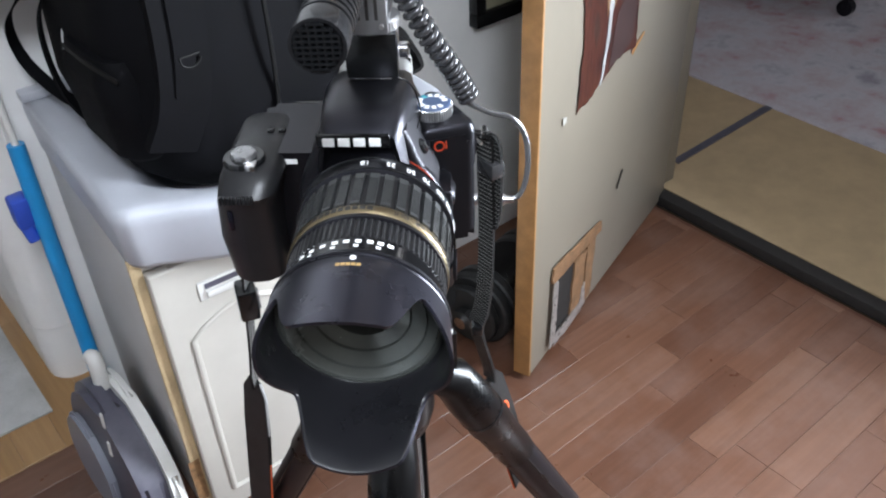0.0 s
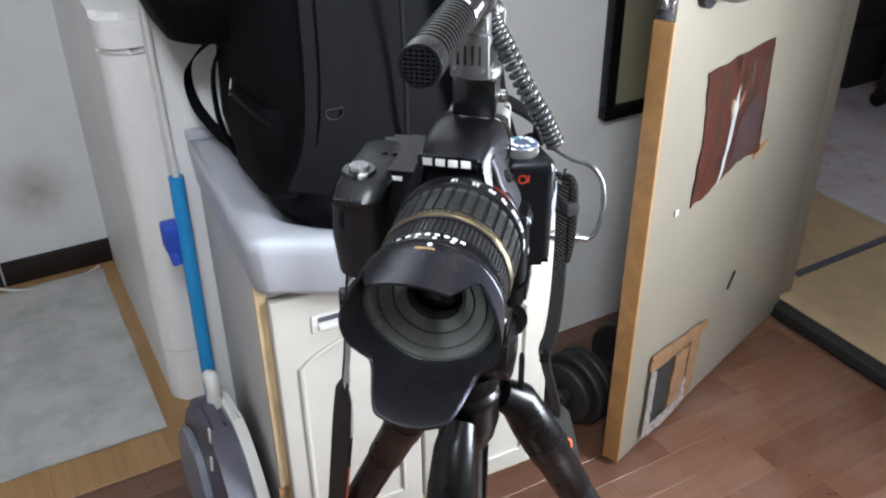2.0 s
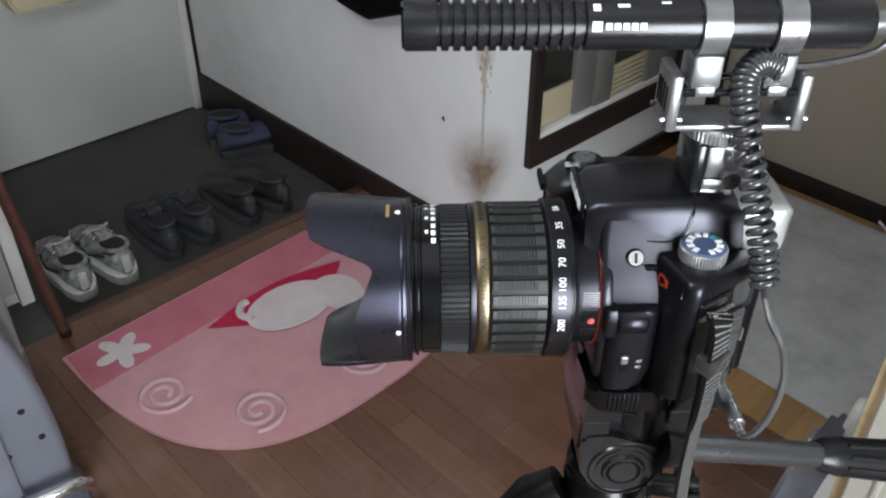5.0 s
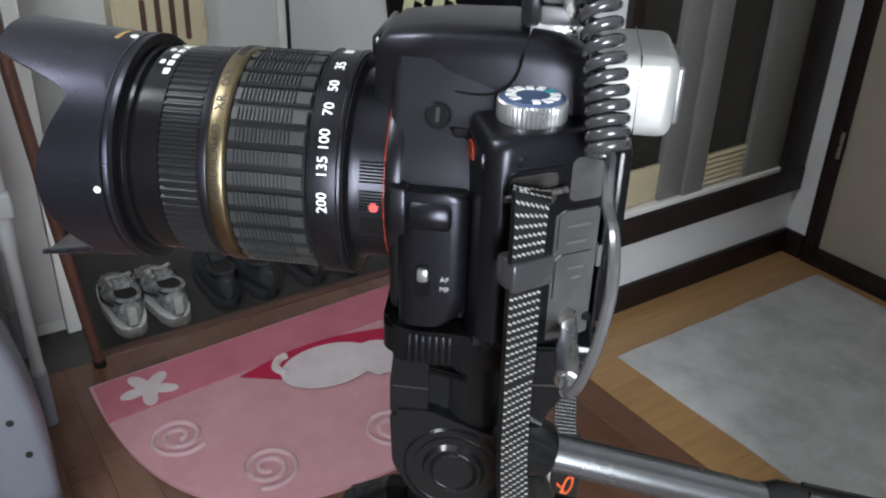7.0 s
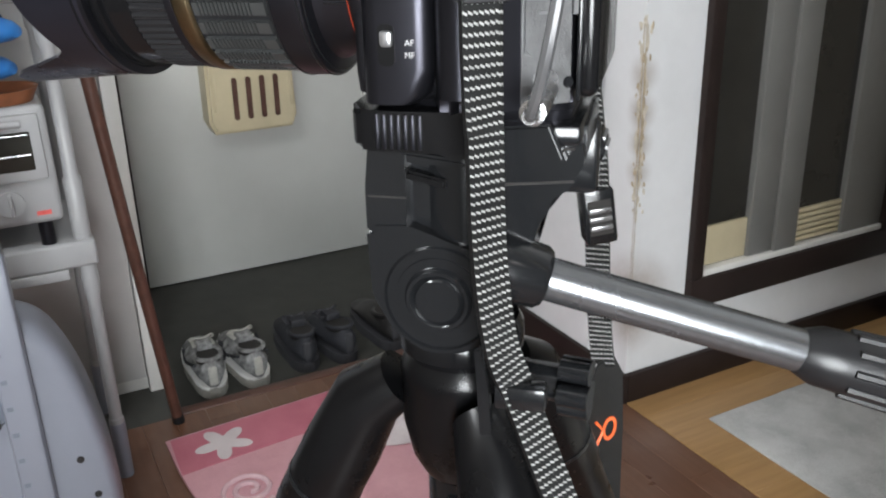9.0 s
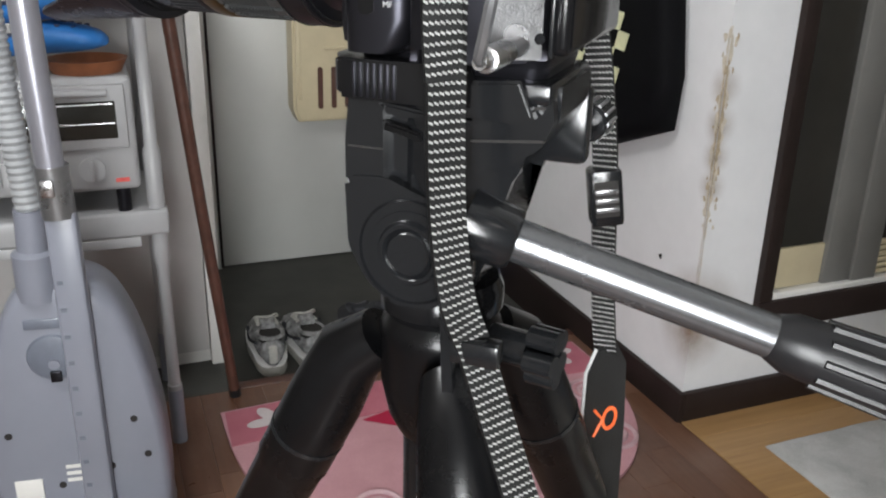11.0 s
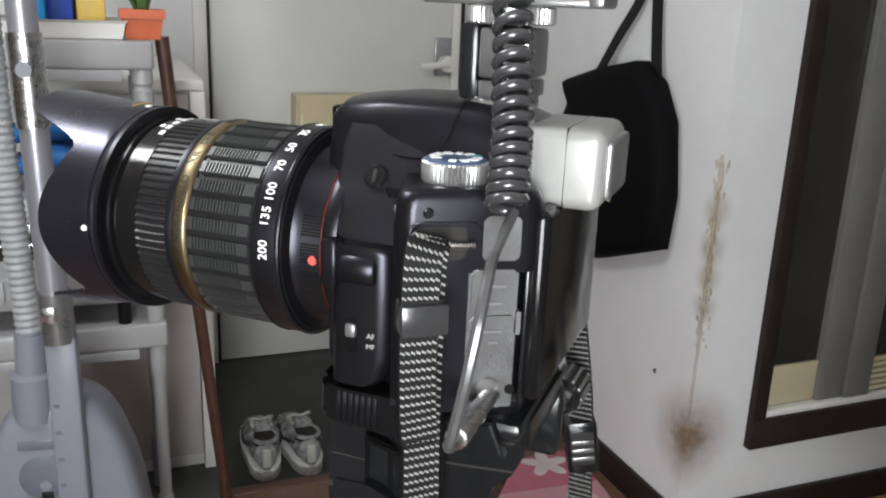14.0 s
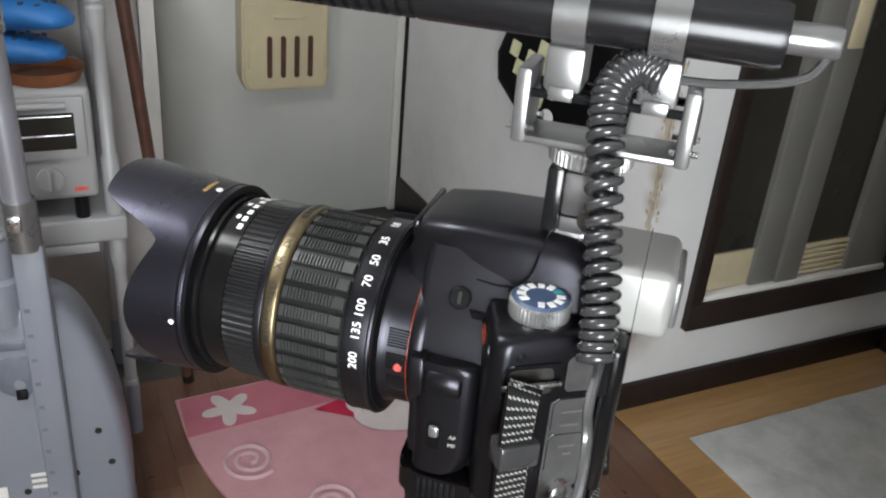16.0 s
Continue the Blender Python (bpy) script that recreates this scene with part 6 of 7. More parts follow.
for v in bm.verts:
    x, y = -0.46 + v.co.x * 0.735, 1.402 + v.co.y * 0.70
    edge = max(abs(v.co.x), abs(v.co.y)) * 2
    x += 0.004 * noise.noise(Vector((y * 7, 3, 0)))
    y += 0.004 * noise.noise(Vector((x * 7, 9, 0)))
    v.co = Vector((x, y, 0.0075 + 0.0015 * noise.noise(Vector((x * 12, y * 12, 0))) - (0.003 if edge > 0.96 else 0)))
ext = bmesh.ops.extrude_face_region(bm, geom=bm.faces[:])
for g in ext["geom"]:
    if isinstance(g, bmesh.types.BMVert):
        g.co.z = 0.0012
solid("bath_mat", bm, "mat", "grey-white pile mat on the golden floor", "mat")
solid("white_cable", tube(curve_pts([(-0.36, 1.775, 0.016), (-0.30, 1.745, 0.006), (-0.22, 1.715, 0.004), (-0.15, 1.735, 0.004), (-0.098, 1.77, 0.004)], 10), 0.0035, 8), "white_plastic", "thin white cable trailing along the baseboard", "cable")

# mirror with its reflection painted as an olive-tan sheet, dumbbell
mr = thing("framed_mirror", Matrix.Identity(4), "wall mirror in a flat black frame, reflection painted olive-tan", "board")
MX0, MX1, MZ0, MZ1 = 0.855, 1.235, 0.530, 1.25
for b in ((MX0, MZ0, MX1, MZ0 + 0.028), (MX0, MZ1 - 0.028, MX1, MZ1), (MX0, MZ0 + 0.028, MX0 + 0.026, MZ1 - 0.028), (MX1 - 0.026, MZ0 + 0.028, MX1, MZ1 - 0.028)):
    part("frame_rail", rbox(b[0], 0.899, b[1], b[2], 0.924, b[3], 0.003), "black_gloss", mr)
part("board_sheet", rbox(MX0 + 0.024, 0.912, MZ0 + 0.026, MX1 - 0.024, 0.916, MZ1 - 0.026), "board", mr, "sheet painted as an olive-tan reflection", smooth=0)
db = thing("dumbbell", pose(0.738, 0.690, 0.0, 0, 0, 12), "black iron dumbbell with chrome bar on the floor", "dumbbell")
part("bar", tube([(-0.15, 0, 0.078), (0.15, 0, 0.078)], 0.0135, 20), "chrome", db, "chrome bar")
for s in (-1, 1):
    for x, r, w in ((0.062, 0.078, 0.024), (0.089, 0.078, 0.024), (0.113, 0.064, 0.020)):
        rings_ = [[(s * (x + dx), rr2 * math.cos(2 * math.pi * k / 40), 0.078 + rr2 * math.sin(2 * math.pi * k / 40)) for k in range(40)] for dx, rr2 in ((-w / 2, r * 0.25), (-w / 2, r * 0.95), (-w / 2 + 0.004, r), (w / 2 - 0.004, r), (w / 2, r * 0.95), (w / 2, r * 0.25))]
        part("plate", skin(rings_), "iron", db)
    part("collar", tube([(s * 0.125, 0, 0.078), (s * 0.142, 0, 0.078)], 0.024, 6), "iron", db)

# ---- the open room door ----
DOOR = pose(0.638, 0.510, 0.0, 0, 0, math.degrees(math.atan2(0.215, 0.651)))
rd = thing("room_door", DOOR, "open beige veneer door with torn poster and pet flap", "door")
part("door_slab", rbox(0.006, 0.0015, 0.012, 0.715, 0.0325, 1.985, 0.001), "door_skin", rd, "beige veneer door slab")
part("edge_strip", rbox(0.0, 0.0, 0.012, 0.0058, 0.034, 0.865, 0.001), "door_edge", rd, "bare orange wood edge")
part("edge_strip", rbox(0.0, 0.0, 0.925, 0.0058, 0.034, 1.985, 0.001), "door_edge", rd, "bare orange wood edge")
part("latch_plate", rbox(-0.001, 0.004, 0.868, 0.0058, 0.030, 0.922, 0.001), "steel", rd)
part("latch", rbox(-0.012, 0.010, 0.885, 0.0, 0.024, 0.905, 0.003), "steel", rd)
hdl = part("rosette", tube([(0.085, 0.002, 0.895), (0.085, -0.010, 0.895)], 0.024, 28), "iron", rd, "dark metal rosette")
part("lever", tube(curve_pts([(0.085, -0.010, 0.895), (0.085, -0.042, 0.895), (0.10, -0.050, 0.895), (0.15, -0.050, 0.893), (0.20, -0.048, 0.890)], 6), [0.010] * 25, 12), "alu", hdl)
part("lever_tip", tube([(0.20, -0.048, 0.890), (0.222, -0.047, 0.889)], [0.011, 0.009], 12), "alu", hdl)


def on_door(pts, lift, thick=0.0008):
    """A thin sheet on the door's face."""
    bm = slab([(x, z) for x, z in pts], 0, thick)
    bm.transform(Matrix(((1, 0, 0, 0), (0, 0, -1, -lift), (0, 1, 0, 0), (0, 0, 0, 1))))
    return bm


trng = random.Random(3)
def torn(pts, amount, n=7):
    out = []
    for (x0, z0), (x1, z1) in zip(pts, pts[1:] + pts[:1]):
        for k in range(n):
            q = k / n
            out.append((x0 + (x1 - x0) * q + (trng.random() - 0.5) * amount, z0 + (z1 - z0) * q + (trng.random() - 0.5) * amount))
    return out


ps = thing("torn_poster", DOOR, "torn dark red poster stuck on the door", "poster")
part("sheet", on_door(torn([(0.133, 0.757), (0.372, 0.762), (0.385, 0.62), (0.392, 0.535), (0.30, 0.545), (0.20, 0.520), (0.140, 0.515), (0.150, 0.64)], 0.006), 0.001), "poster", ps, smooth=0)
part("dark_patch", on_door(torn([(0.285, 0.640), (0.345, 0.672), (0.372, 0.640), (0.372, 0.560), (0.325, 0.548), (0.262, 0.545)], 0.004, 4), 0.0020, 0.0005), "print_dark", ps, "purple-grey blotch", smooth=0)
part("pale_streak", on_door(torn([(0.258, 0.705), (0.263, 0.66), (0.255, 0.60), (0.240, 0.535), (0.228, 0.525), (0.240, 0.59), (0.248, 0.655), (0.236, 0.685), (0.250, 0.675)], 0.004, 3), 0.0022, 0.0005), "piping", ps, "pale worn streak", smooth=0)
part("ochre_patch", on_door(torn([(0.232, 0.685), (0.246, 0.680), (0.243, 0.655), (0.236, 0.65)], 0.004, 3), 0.0024, 0.0005), "flap_wood", ps, "ochre blotch", smooth=0)
part("ochre_patch", on_door(torn([(0.266, 0.668), (0.280, 0.690), (0.283, 0.684), (0.268, 0.655)], 0.003, 3), 0.0024, 0.0005), "flap_wood", ps, "ochre blotch", smooth=0)
fl = thing("pet_flap", DOOR, "scratched pet flap with peeling silver tape", "pet flap")
# flat near-black sheet paints the shade inside the opening
part("opening", on_door([(0.092, 0.045), (0.22, 0.045), (0.225, 0.175), (0.095, 0.185)], 0.001), "void", fl, smooth=0)
for q in ([(0.075, 0.19), (0.295, 0.175), (0.295, 0.20), (0.075, 0.225)], [(0.225, 0.03), (0.262, 0.035), (0.27, 0.18), (0.228, 0.178)], [(0.165, 0.05), (0.222, 0.05), (0.225, 0.172), (0.172, 0.175)]):
    part("bare_wood", on_door(torn(q, 0.006, 4), 0.002, 0.004), "flap_wood", fl, "scratched bare wood", smooth=0)
for q in ([(0.070, 0.03), (0.094, 0.03), (0.098, 0.185), (0.074, 0.19)], [(0.09, 0.022), (0.20, 0.02), (0.21, 0.048), (0.094, 0.050)], [(0.205, 0.02), (0.232, 0.03), (0.225, 0.09), (0.212, 0.085)]):
    part("tape", on_door(torn(q, 0.007, 5), 0.0065, 0.0012), "tape", fl, "crumpled silver tape", smooth=0)
solid("door_gouge", on_door(torn([(0.392, 0.268), (0.398, 0.262), (0.376, 0.228), (0.370, 0.234)], 0.002, 3), 0.001), "void", "small gouge torn in the veneer", "scratch", m=DOOR, smooth=0)
solid("door_chip", on_door(torn([(0.085, 0.53), (0.10, 0.528), (0.098, 0.518), (0.086, 0.517)], 0.003, 3), 0.001), "sole", "small pale chip in the door", "scratch", m=DOOR, smooth=0)
solid("door_scuff", on_door(torn([(0.375, 0.53), (0.43, 0.55), (0.435, 0.545), (0.38, 0.522)], 0.002, 3), 0.001), "door_edge", "thin brown scuff on the door", "scratch", m=DOOR, smooth=0)

# ---- next room ----
dk = thing("side_table", pose(2.72, 1.28, 0.036), "black metal side table on casters", "table")
for x in (-0.13, 0.35):
    for y in (0.17, -0.28):
        lg = part("leg", tube([(x, y, 0.055), (x, y, 0.60)], 0.016, 12), "black_metal", dk)
        part("caster", tube([(x - 0.014, y, 0.027), (x + 0.014, y, 0.027)], 0.027, 16), "black", lg)
        part("caster_fork", rbox(x - 0.018, y - 0.012, 0.03, x + 0.018, y + 0.012, 0.06, 0.003), "black", lg)
part("shelf", rbox(-0.15, -0.30, 0.275, 0.37, 0.19, 0.295, 0.004), "sole", dk, "pale shelf board")
part("shelf_rail", rbox(-0.16, -0.31, 0.245, -0.135, 0.20, 0.275, 0.003), "black_metal", dk)
part("tabletop", rbox(-0.17, -0.32, 0.60, 0.39, 0.21, 0.63, 0.005), "black_metal", dk)
cu = solid("floor_cushion", lathe([(0.0, 0.0), (0.15, 0.0), (0.195, 0.03), (0.205, 0.09), (0.17, 0.145), (0.09, 0.18), (0.0, 0.188)], 36, "z"), "tuft_brown", "round brown cushion under the side table", "cushion", m=pose(2.95, 1.34, 0.036), smooth=80)
for z in (0.42, 0.50):
    solid("dark_box", rbox(2.62, 1.62, 0.036 + (z - 0.42) * 3, 3.2, 2.1, 0.27 + (z - 0.42) * 3, 0.01), "void", "black storage box against the wall", "box", group="stacked boxes")

# ---- the entrance ----
rug = thing("door_rug", pose(0, 0, 0), "pink half-round rug with white patterns", "rug")
def rug_edge(q):
    """From one straight corner round the bow to the other; q from 0 to 1."""
    a = math.pi * q
    s, c = math.sin(a), math.cos(a)
    e = 0.72
    return (-1.300 - 0.025 * (1 - c) + 0.545 * abs(s) ** e, 0.483 - 0.425 * (1 if c > 0 else -1) * abs(c) ** e)


out = [rug_edge(k / 48) for k in range(49)]
part("rug_base", slab(out, 0.0012, 0.0085, 0.002), "pink", rug)
part("band", slab([(-1.292, 0.066), (-1.165, 0.062), (-1.185, 0.30), (-1.20, 0.48), (-1.215, 0.68), (-1.20, 0.905), (-1.345, 0.90)], 0.0086, 0.0100), "pink_dark", rug, "deeper pink border band", smooth=0)


def spot(pts, z=0.0102, th=0.0010):
    return slab(pts, z, z + th)


def star(cx, cy, r, turn):
    pts = []
    for k in range(60):
        a = 2 * math.pi * k / 60
        q = r * (0.42 + 0.58 * abs(math.cos(2.5 * (a + turn))) ** 1.6)
        pts.append((cx + q * math.cos(a), cy + q * math.sin(a)))
    return pts


for cx, cy, tn in ((-1.232, 0.158, 0.2), (-1.300, 0.822, 0.8)):
    part("flower", spot(star(cx, cy, 0.058, tn)), "white_pile", rug, "white five-petal flower", smooth=0)
for cx, cy, s in ((-1.060, 0.160, 1), (-0.896, 0.268, -1), (-0.878, 0.510, 1), (-0.962, 0.780, -1), (-1.128, 0.828, 1)):
    pts = []
    for k in range(40):
        a = k / 39 * 4.2 * math.pi
        r_ = 0.010 + 0.045 * k / 39
        pts.append(Vector((cx + r_ * math.cos(a * s), cy + r_ * math.sin(a * s), 0.0096)))
    part("swirl", tube(pts, [0.0052] * 40, 6), "line_pile", rug, "pale spiral", smooth=60)
part("crescent", spot([(-1.172 + 0.035 * math.sin(math.pi * k / 16) * -1, 0.325 + 0.36 * k / 16) for k in range(17)] + [(-1.10 - 0.05 * math.sin(math.pi * k / 8), 0.66 - 0.30 * k / 8) for k in range(1, 8)], 0.0103), "crimson", rug, "crimson crescent", smooth=0)
blob = []
for k in range(40):
    a = 2 * math.pi * k / 40
    blob.append((-1.115 + 0.072 * math.cos(a), 0.500 + 0.105 * math.sin(a)))
part("white_shape", spot(blob, 0.0116, 0.0012), "white_pile", rug, "white rounded figure", smooth=0)
part("white_shape", spot([(-1.085 + 0.062 * math.cos(2 * math.pi * k / 28) * (1.25 if k in (3, 4, 24, 25) else 1), 0.605 + 0.055 * math.sin(2 * math.pi * k / 28)) for k in range(28)], 0.0130, 0.0010), "white_pile", rug, "white rounded figure", smooth=0)
part("white_shape", tube(curve_pts([(-1.13, 0.41, 0.011), (-1.16, 0.40, 0.011), (-1.185, 0.415, 0.011), (-1.19, 0.435, 0.011)], 5), 0.009, 8), "white_pile", rug, "white rounded figure")


def shoe(m, upper, sole, label, group, lace=True):
    """A trainer: length along +x from heel to toe."""
    s = thing("shoe", m, label, "shoe", group)
    def prof(x):
        return 0.034 + 0.012 * math.sin(max(0, min(1, (x - 0.06) / 0.20)) * math.pi) - (0.016 * ((x - 0.22) / 0.06) ** 2 if x > 0.22 else 0) - (0.022 * ((0.035 - x) / 0.035) ** 2 if x < 0.035 else 0)
    xs = [0.0, 0.012, 0.04, 0.08, 0.12, 0.16, 0.20, 0.235, 0.262, 0.275]
    hs = [0.070, 0.090, 0.088, 0.076, 0.082, 0.078, 0.060, 0.048, 0.040, 0.030]
    rings = []
    for x, h in zip(xs, hs):
        w = max(prof(x), 0.012)
        rings.append([(x, w * math.cos(a) * (1 if math.sin(a) < 0.3 else 0.85), 0.024 + (h - 0.024) * (0.5 + 0.5 * math.sin(a))) for a in [2 * math.pi * k / 20 for k in range(20)]])
    part("upper", skin(rings), upper, s, smooth=60)
    part("sole", skin([[(x, max(prof(x), 0.012) * 1.06 * c, z) for x, c in [(x, 1) for x in xs] + [(x, -1) for x in reversed(xs)]] for z in (0.0, 0.025)]), sole, s, smooth=40)
    # near-black plug paints the shade inside the shoe
    part("collar_opening", skin([[(0.062 + 0.047 * math.cos(a), 0.028 * math.sin(a), z - 0.008 * math.cos(a)) for a in [2 * math.pi * k / 20 for k in range(20)]] for z in (0.070, 0.0868)]), "void", s)
    part("collar", tube([(0.062 + 0.049 * math.cos(a), 0.030 * math.sin(a), 0.084 - 0.009 * math.cos(a)) for a in [2 * math.pi * k / 24 for k in range(25)]], 0.0055, 8), upper, s)
    if upper == "sneaker":
        part("midsole_stripe", skin([[(x, max(prof(x), 0.012) * 1.085 * c, z) for x, c in [(x, 1) for x in xs] + [(x, -1) for x in reversed(xs)]] for z in (0.0225, 0.0285)]), "casing_white", s, smooth=40)
        for sgn in (-1, 1):
            part("side_stripe", tube(curve_pts([(0.045, sgn * 0.0345, 0.070), (0.085, sgn * 0.041, 0.056), (0.135, sgn * 0.045, 0.042), (0.165, sgn * 0.044, 0.060)], 4), 0.0035, 6), "sneaker_dark", s)
    if lace:
        part("tongue", rbox(0.09, -0.018, 0.080, 0.135, 0.018, 0.100, 0.005), upper, s)
        for k in range(4):
            part("lace", tube([(0.112 + k * 0.020, -0.026, 0.084 - k * 0.004), (0.118 + k * 0.020, 0.0, 0.094 - k * 0.006), (0.112 + k * 0.020, 0.026, 0.084 - k * 0.004)], 0.0028, 6), sole, s)
        part("lace_bow", tube(curve_pts([(0.118, 0.0, 0.098), (0.124, 0.022, 0.103), (0.138, 0.028, 0.092), (0.122, 0.0, 0.099), (0.126, -0.022, 0.104), (0.142, -0.027, 0.090), (0.120, 0.0, 0.098)], 6), 0.0024, 6), "sole" if upper == "sneaker" else sole, s)
    part("heel_tab", rbox(-0.003, -0.010, 0.034, 0.006, 0.010, 0.080, 0.004, 3), sole, s)


G = -0.055
shoe(pose(-1.525, 0.210, G, 0, 0, 176), "sneaker", "sole", "grey mesh running shoe with pale laces", "shoes in the entry")
shoe(pose(-1.518, 0.315, G, 0, 0, 181), "sneaker", "sole", "grey mesh running shoe with pale laces", "shoes in the entry")
shoe(pose(-1.530, 0.440, G, 0, 0, 174), "sneaker_dark", "sole_dark", "charcoal trainer with dark sole", "shoes in the entry")
shoe(pose(-1.522, 0.545, G, 0, 0, 183), "sneaker_dark", "sole_dark", "charcoal trainer with dark sole", "shoes in the entry")
shoe(pose(-1.525, 0.670, G, 0, 0, 177), "shoe_black", "sole_dark", "black slip-on leather shoe", "shoes in the entry", False)
shoe(pose(-1.518, 0.770, G, 0, 0, 182), "shoe_black", "sole_dark", "black slip-on leather shoe", "shoes in the entry", False)
shoe(pose(-1.90, 0.800, G, 0, 0, 80), "navy", "sole_dark", "navy canvas sandal by the entrance door", "shoes in the entry", False)
shoe(pose(-1.99, 0.815, G, 0, 0, 88), "navy", "sole_dark", "navy canvas sandal by the entrance door", "shoes in the entry", False)

# hanging cloth bag
bg = thing("tote_bag", Matrix.Identity(4), "black cloth bag with checkered patch hanging on the wall", "bag")
BO = [(-1.548, 0.592), (-1.388, 0.524), (-1.298, 0.509), (-1.085, 0.589), (-1.076, 0.692), (-1.098, 0.842), (-1.143, 0.912), (-1.213, 0.947), (-1.348, 0.922), (-1.488, 0.884), (-1.460, 0.842), (-1.508, 0.752), (-1.563, 0.657)]
def bag_skin():
    rings = []
    for y, s in ((0.950, 0.94), (0.938, 1.0), (0.905, 1.0), (0.890, 0.96), (0.884, 0.86)):
        rings.append([(-1.30 + (x + 1.30) * s, y + 0.006 * noise.noise(Vector((x * 9, z * 9, y * 30))), 0.73 + (z - 0.73) * s) for x, z in BO])
    return skin(rings)


part("bag_body", bag_skin(), "nylon", bg, smooth=60)
part("hanging_strap", ribbon(curve_pts([(-1.160, 0.925, 0.885), (-1.190, 0.935, 0.965), (-1.215, 0.942, 1.08), (-1.225, 0.946, 1.25)], 6), 0.030, 0.004, (1, 0, 0)), "web", bg)
part("hanging_strap", ribbon(curve_pts([(-1.40, 0.925, 0.89), (-1.34, 0.935, 0.98), (-1.26, 0.942, 1.09), (-1.225, 0.946, 1.25)], 6), 0.026, 0.004, (1, 0, 0.3)), "web", bg)
part("hook", tube(curve_pts([(-1.225, 0.952, 1.27), (-1.225, 0.935, 1.265), (-1.225, 0.930, 1.245), (-1.225, 0.940, 1.235)], 5), 0.004, 8), "steel", bg)
def check_cell(c, r):
    ring = []
    for a, b in ((-0.49, -0.49), (0.49, -0.49), (0.49, 0.49), (-0.49, 0.49)):
        ring.append((-1.250 + (c + a) * 0.036 - (r + b) * 0.012, 0.749 - (c + a) * 0.003 - (r + b) * 0.0355))
    return skin([[(x, y, z) for x, z in ring] for y in (0.8830, 0.8795)])


for c, top, low in ((1, 0, 2), (0, -1, 3), (-1, 0, 4), (-2, 1, 3), (-3, 2, 4), (-4, 3, 3), (-5, 2, 2)):
    for r in range(top, low + 1, 2):
        part("check_patch", check_cell(c, r), "check", bg, "pale yellow printed check", smooth=0)
part("round_label", join(bmesh.new(), lathe([(0.0, 0.0), (0.022, 0.0), (0.022, 0.002), (0.0, 0.002)], 24, "y"), Matrix.Translation((-1.283, 0.8780, 0.587)) @ Matrix.Diagonal((1, 1, 0.62, 1))), "print_white", bg, "small white oval label")

# shoe cupboard and leaning stick
cb = thing("shoe_cupboard", Matrix.Identity(4), "off-white shoe cupboard beside the entry", "cupboard")
part("cupboard_body", rbox(-2.22, -0.75, -0.006, -1.56, 0.090, 0.85, 0.003), "white_plastic", cb)
part("cupboard_top", rbox(-2.22, -0.76, 0.851, -1.545, 0.100, 0.873, 0.003), "white_plastic", cb)
part("corner_post", rbox(-1.56, 0.072, -0.006, -1.538, 0.102, 0.85, 0.003), "white_plastic", cb)
part("cupboard_door", rbox(-1.559, -0.74, 0.03, -1.545, 0.070, 0.845, 0.002), "cab_side", cb, "greyish door front")
wst = thing("wooden_stick", Matrix.Identity(4), "dark brown wooden stick leaning by the entry", "stick")
part("shaft", tube([(-1.372, 0.098, 0.012), (-1.332, 0.055, 0.45), (-1.285, 0.008, 0.97)], [0.011, 0.012, 0.012], 12), "stick", wst)
part("tip", tube([(-1.3732, 0.0992, 0.0), (-1.3715, 0.0975, 0.018)], 0.0125, 12), "rubber", wst)

# plastic rack with toaster
rk = thing("plastic_rack", Matrix.Identity(4), "white plastic rack with two shelves", "rack")
RX0, RX1, RY0, RY1 = -1.52, -1.215, -0.64, -0.010
for z in (0.435, 0.920):
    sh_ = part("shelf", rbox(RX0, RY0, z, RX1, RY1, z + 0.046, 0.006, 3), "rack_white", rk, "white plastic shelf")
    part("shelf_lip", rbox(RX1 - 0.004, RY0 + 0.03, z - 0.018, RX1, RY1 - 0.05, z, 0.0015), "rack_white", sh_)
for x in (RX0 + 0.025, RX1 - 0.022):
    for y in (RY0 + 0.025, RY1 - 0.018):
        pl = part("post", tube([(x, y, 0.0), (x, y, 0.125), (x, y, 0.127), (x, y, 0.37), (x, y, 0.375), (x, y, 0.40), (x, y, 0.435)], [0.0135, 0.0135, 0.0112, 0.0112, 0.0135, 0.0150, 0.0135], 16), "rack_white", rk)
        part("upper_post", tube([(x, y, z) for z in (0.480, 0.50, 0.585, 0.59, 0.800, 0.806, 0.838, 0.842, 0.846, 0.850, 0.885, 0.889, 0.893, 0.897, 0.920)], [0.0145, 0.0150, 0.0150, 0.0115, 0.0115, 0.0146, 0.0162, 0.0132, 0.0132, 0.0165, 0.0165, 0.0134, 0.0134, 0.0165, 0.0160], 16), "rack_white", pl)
        part("post_sleeve", tube([(x, y, 0.0), (x, y, 0.115)], 0.0142, 16), "vac", pl, "grey foot sleeve")

to = thing("toaster_oven", Matrix.Identity(4), "white toaster oven with dark window on the rack", "toaster oven")
TX, TY0, TY1, TZ0, TZ1 = -1.215, -0.345, -0.050, 0.522, 0.715
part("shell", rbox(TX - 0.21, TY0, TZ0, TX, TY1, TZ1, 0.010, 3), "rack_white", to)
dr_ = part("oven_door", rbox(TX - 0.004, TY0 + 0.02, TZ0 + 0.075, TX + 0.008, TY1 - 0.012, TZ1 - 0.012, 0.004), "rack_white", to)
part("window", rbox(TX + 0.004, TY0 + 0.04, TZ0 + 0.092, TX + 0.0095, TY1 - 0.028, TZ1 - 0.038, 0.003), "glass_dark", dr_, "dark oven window")
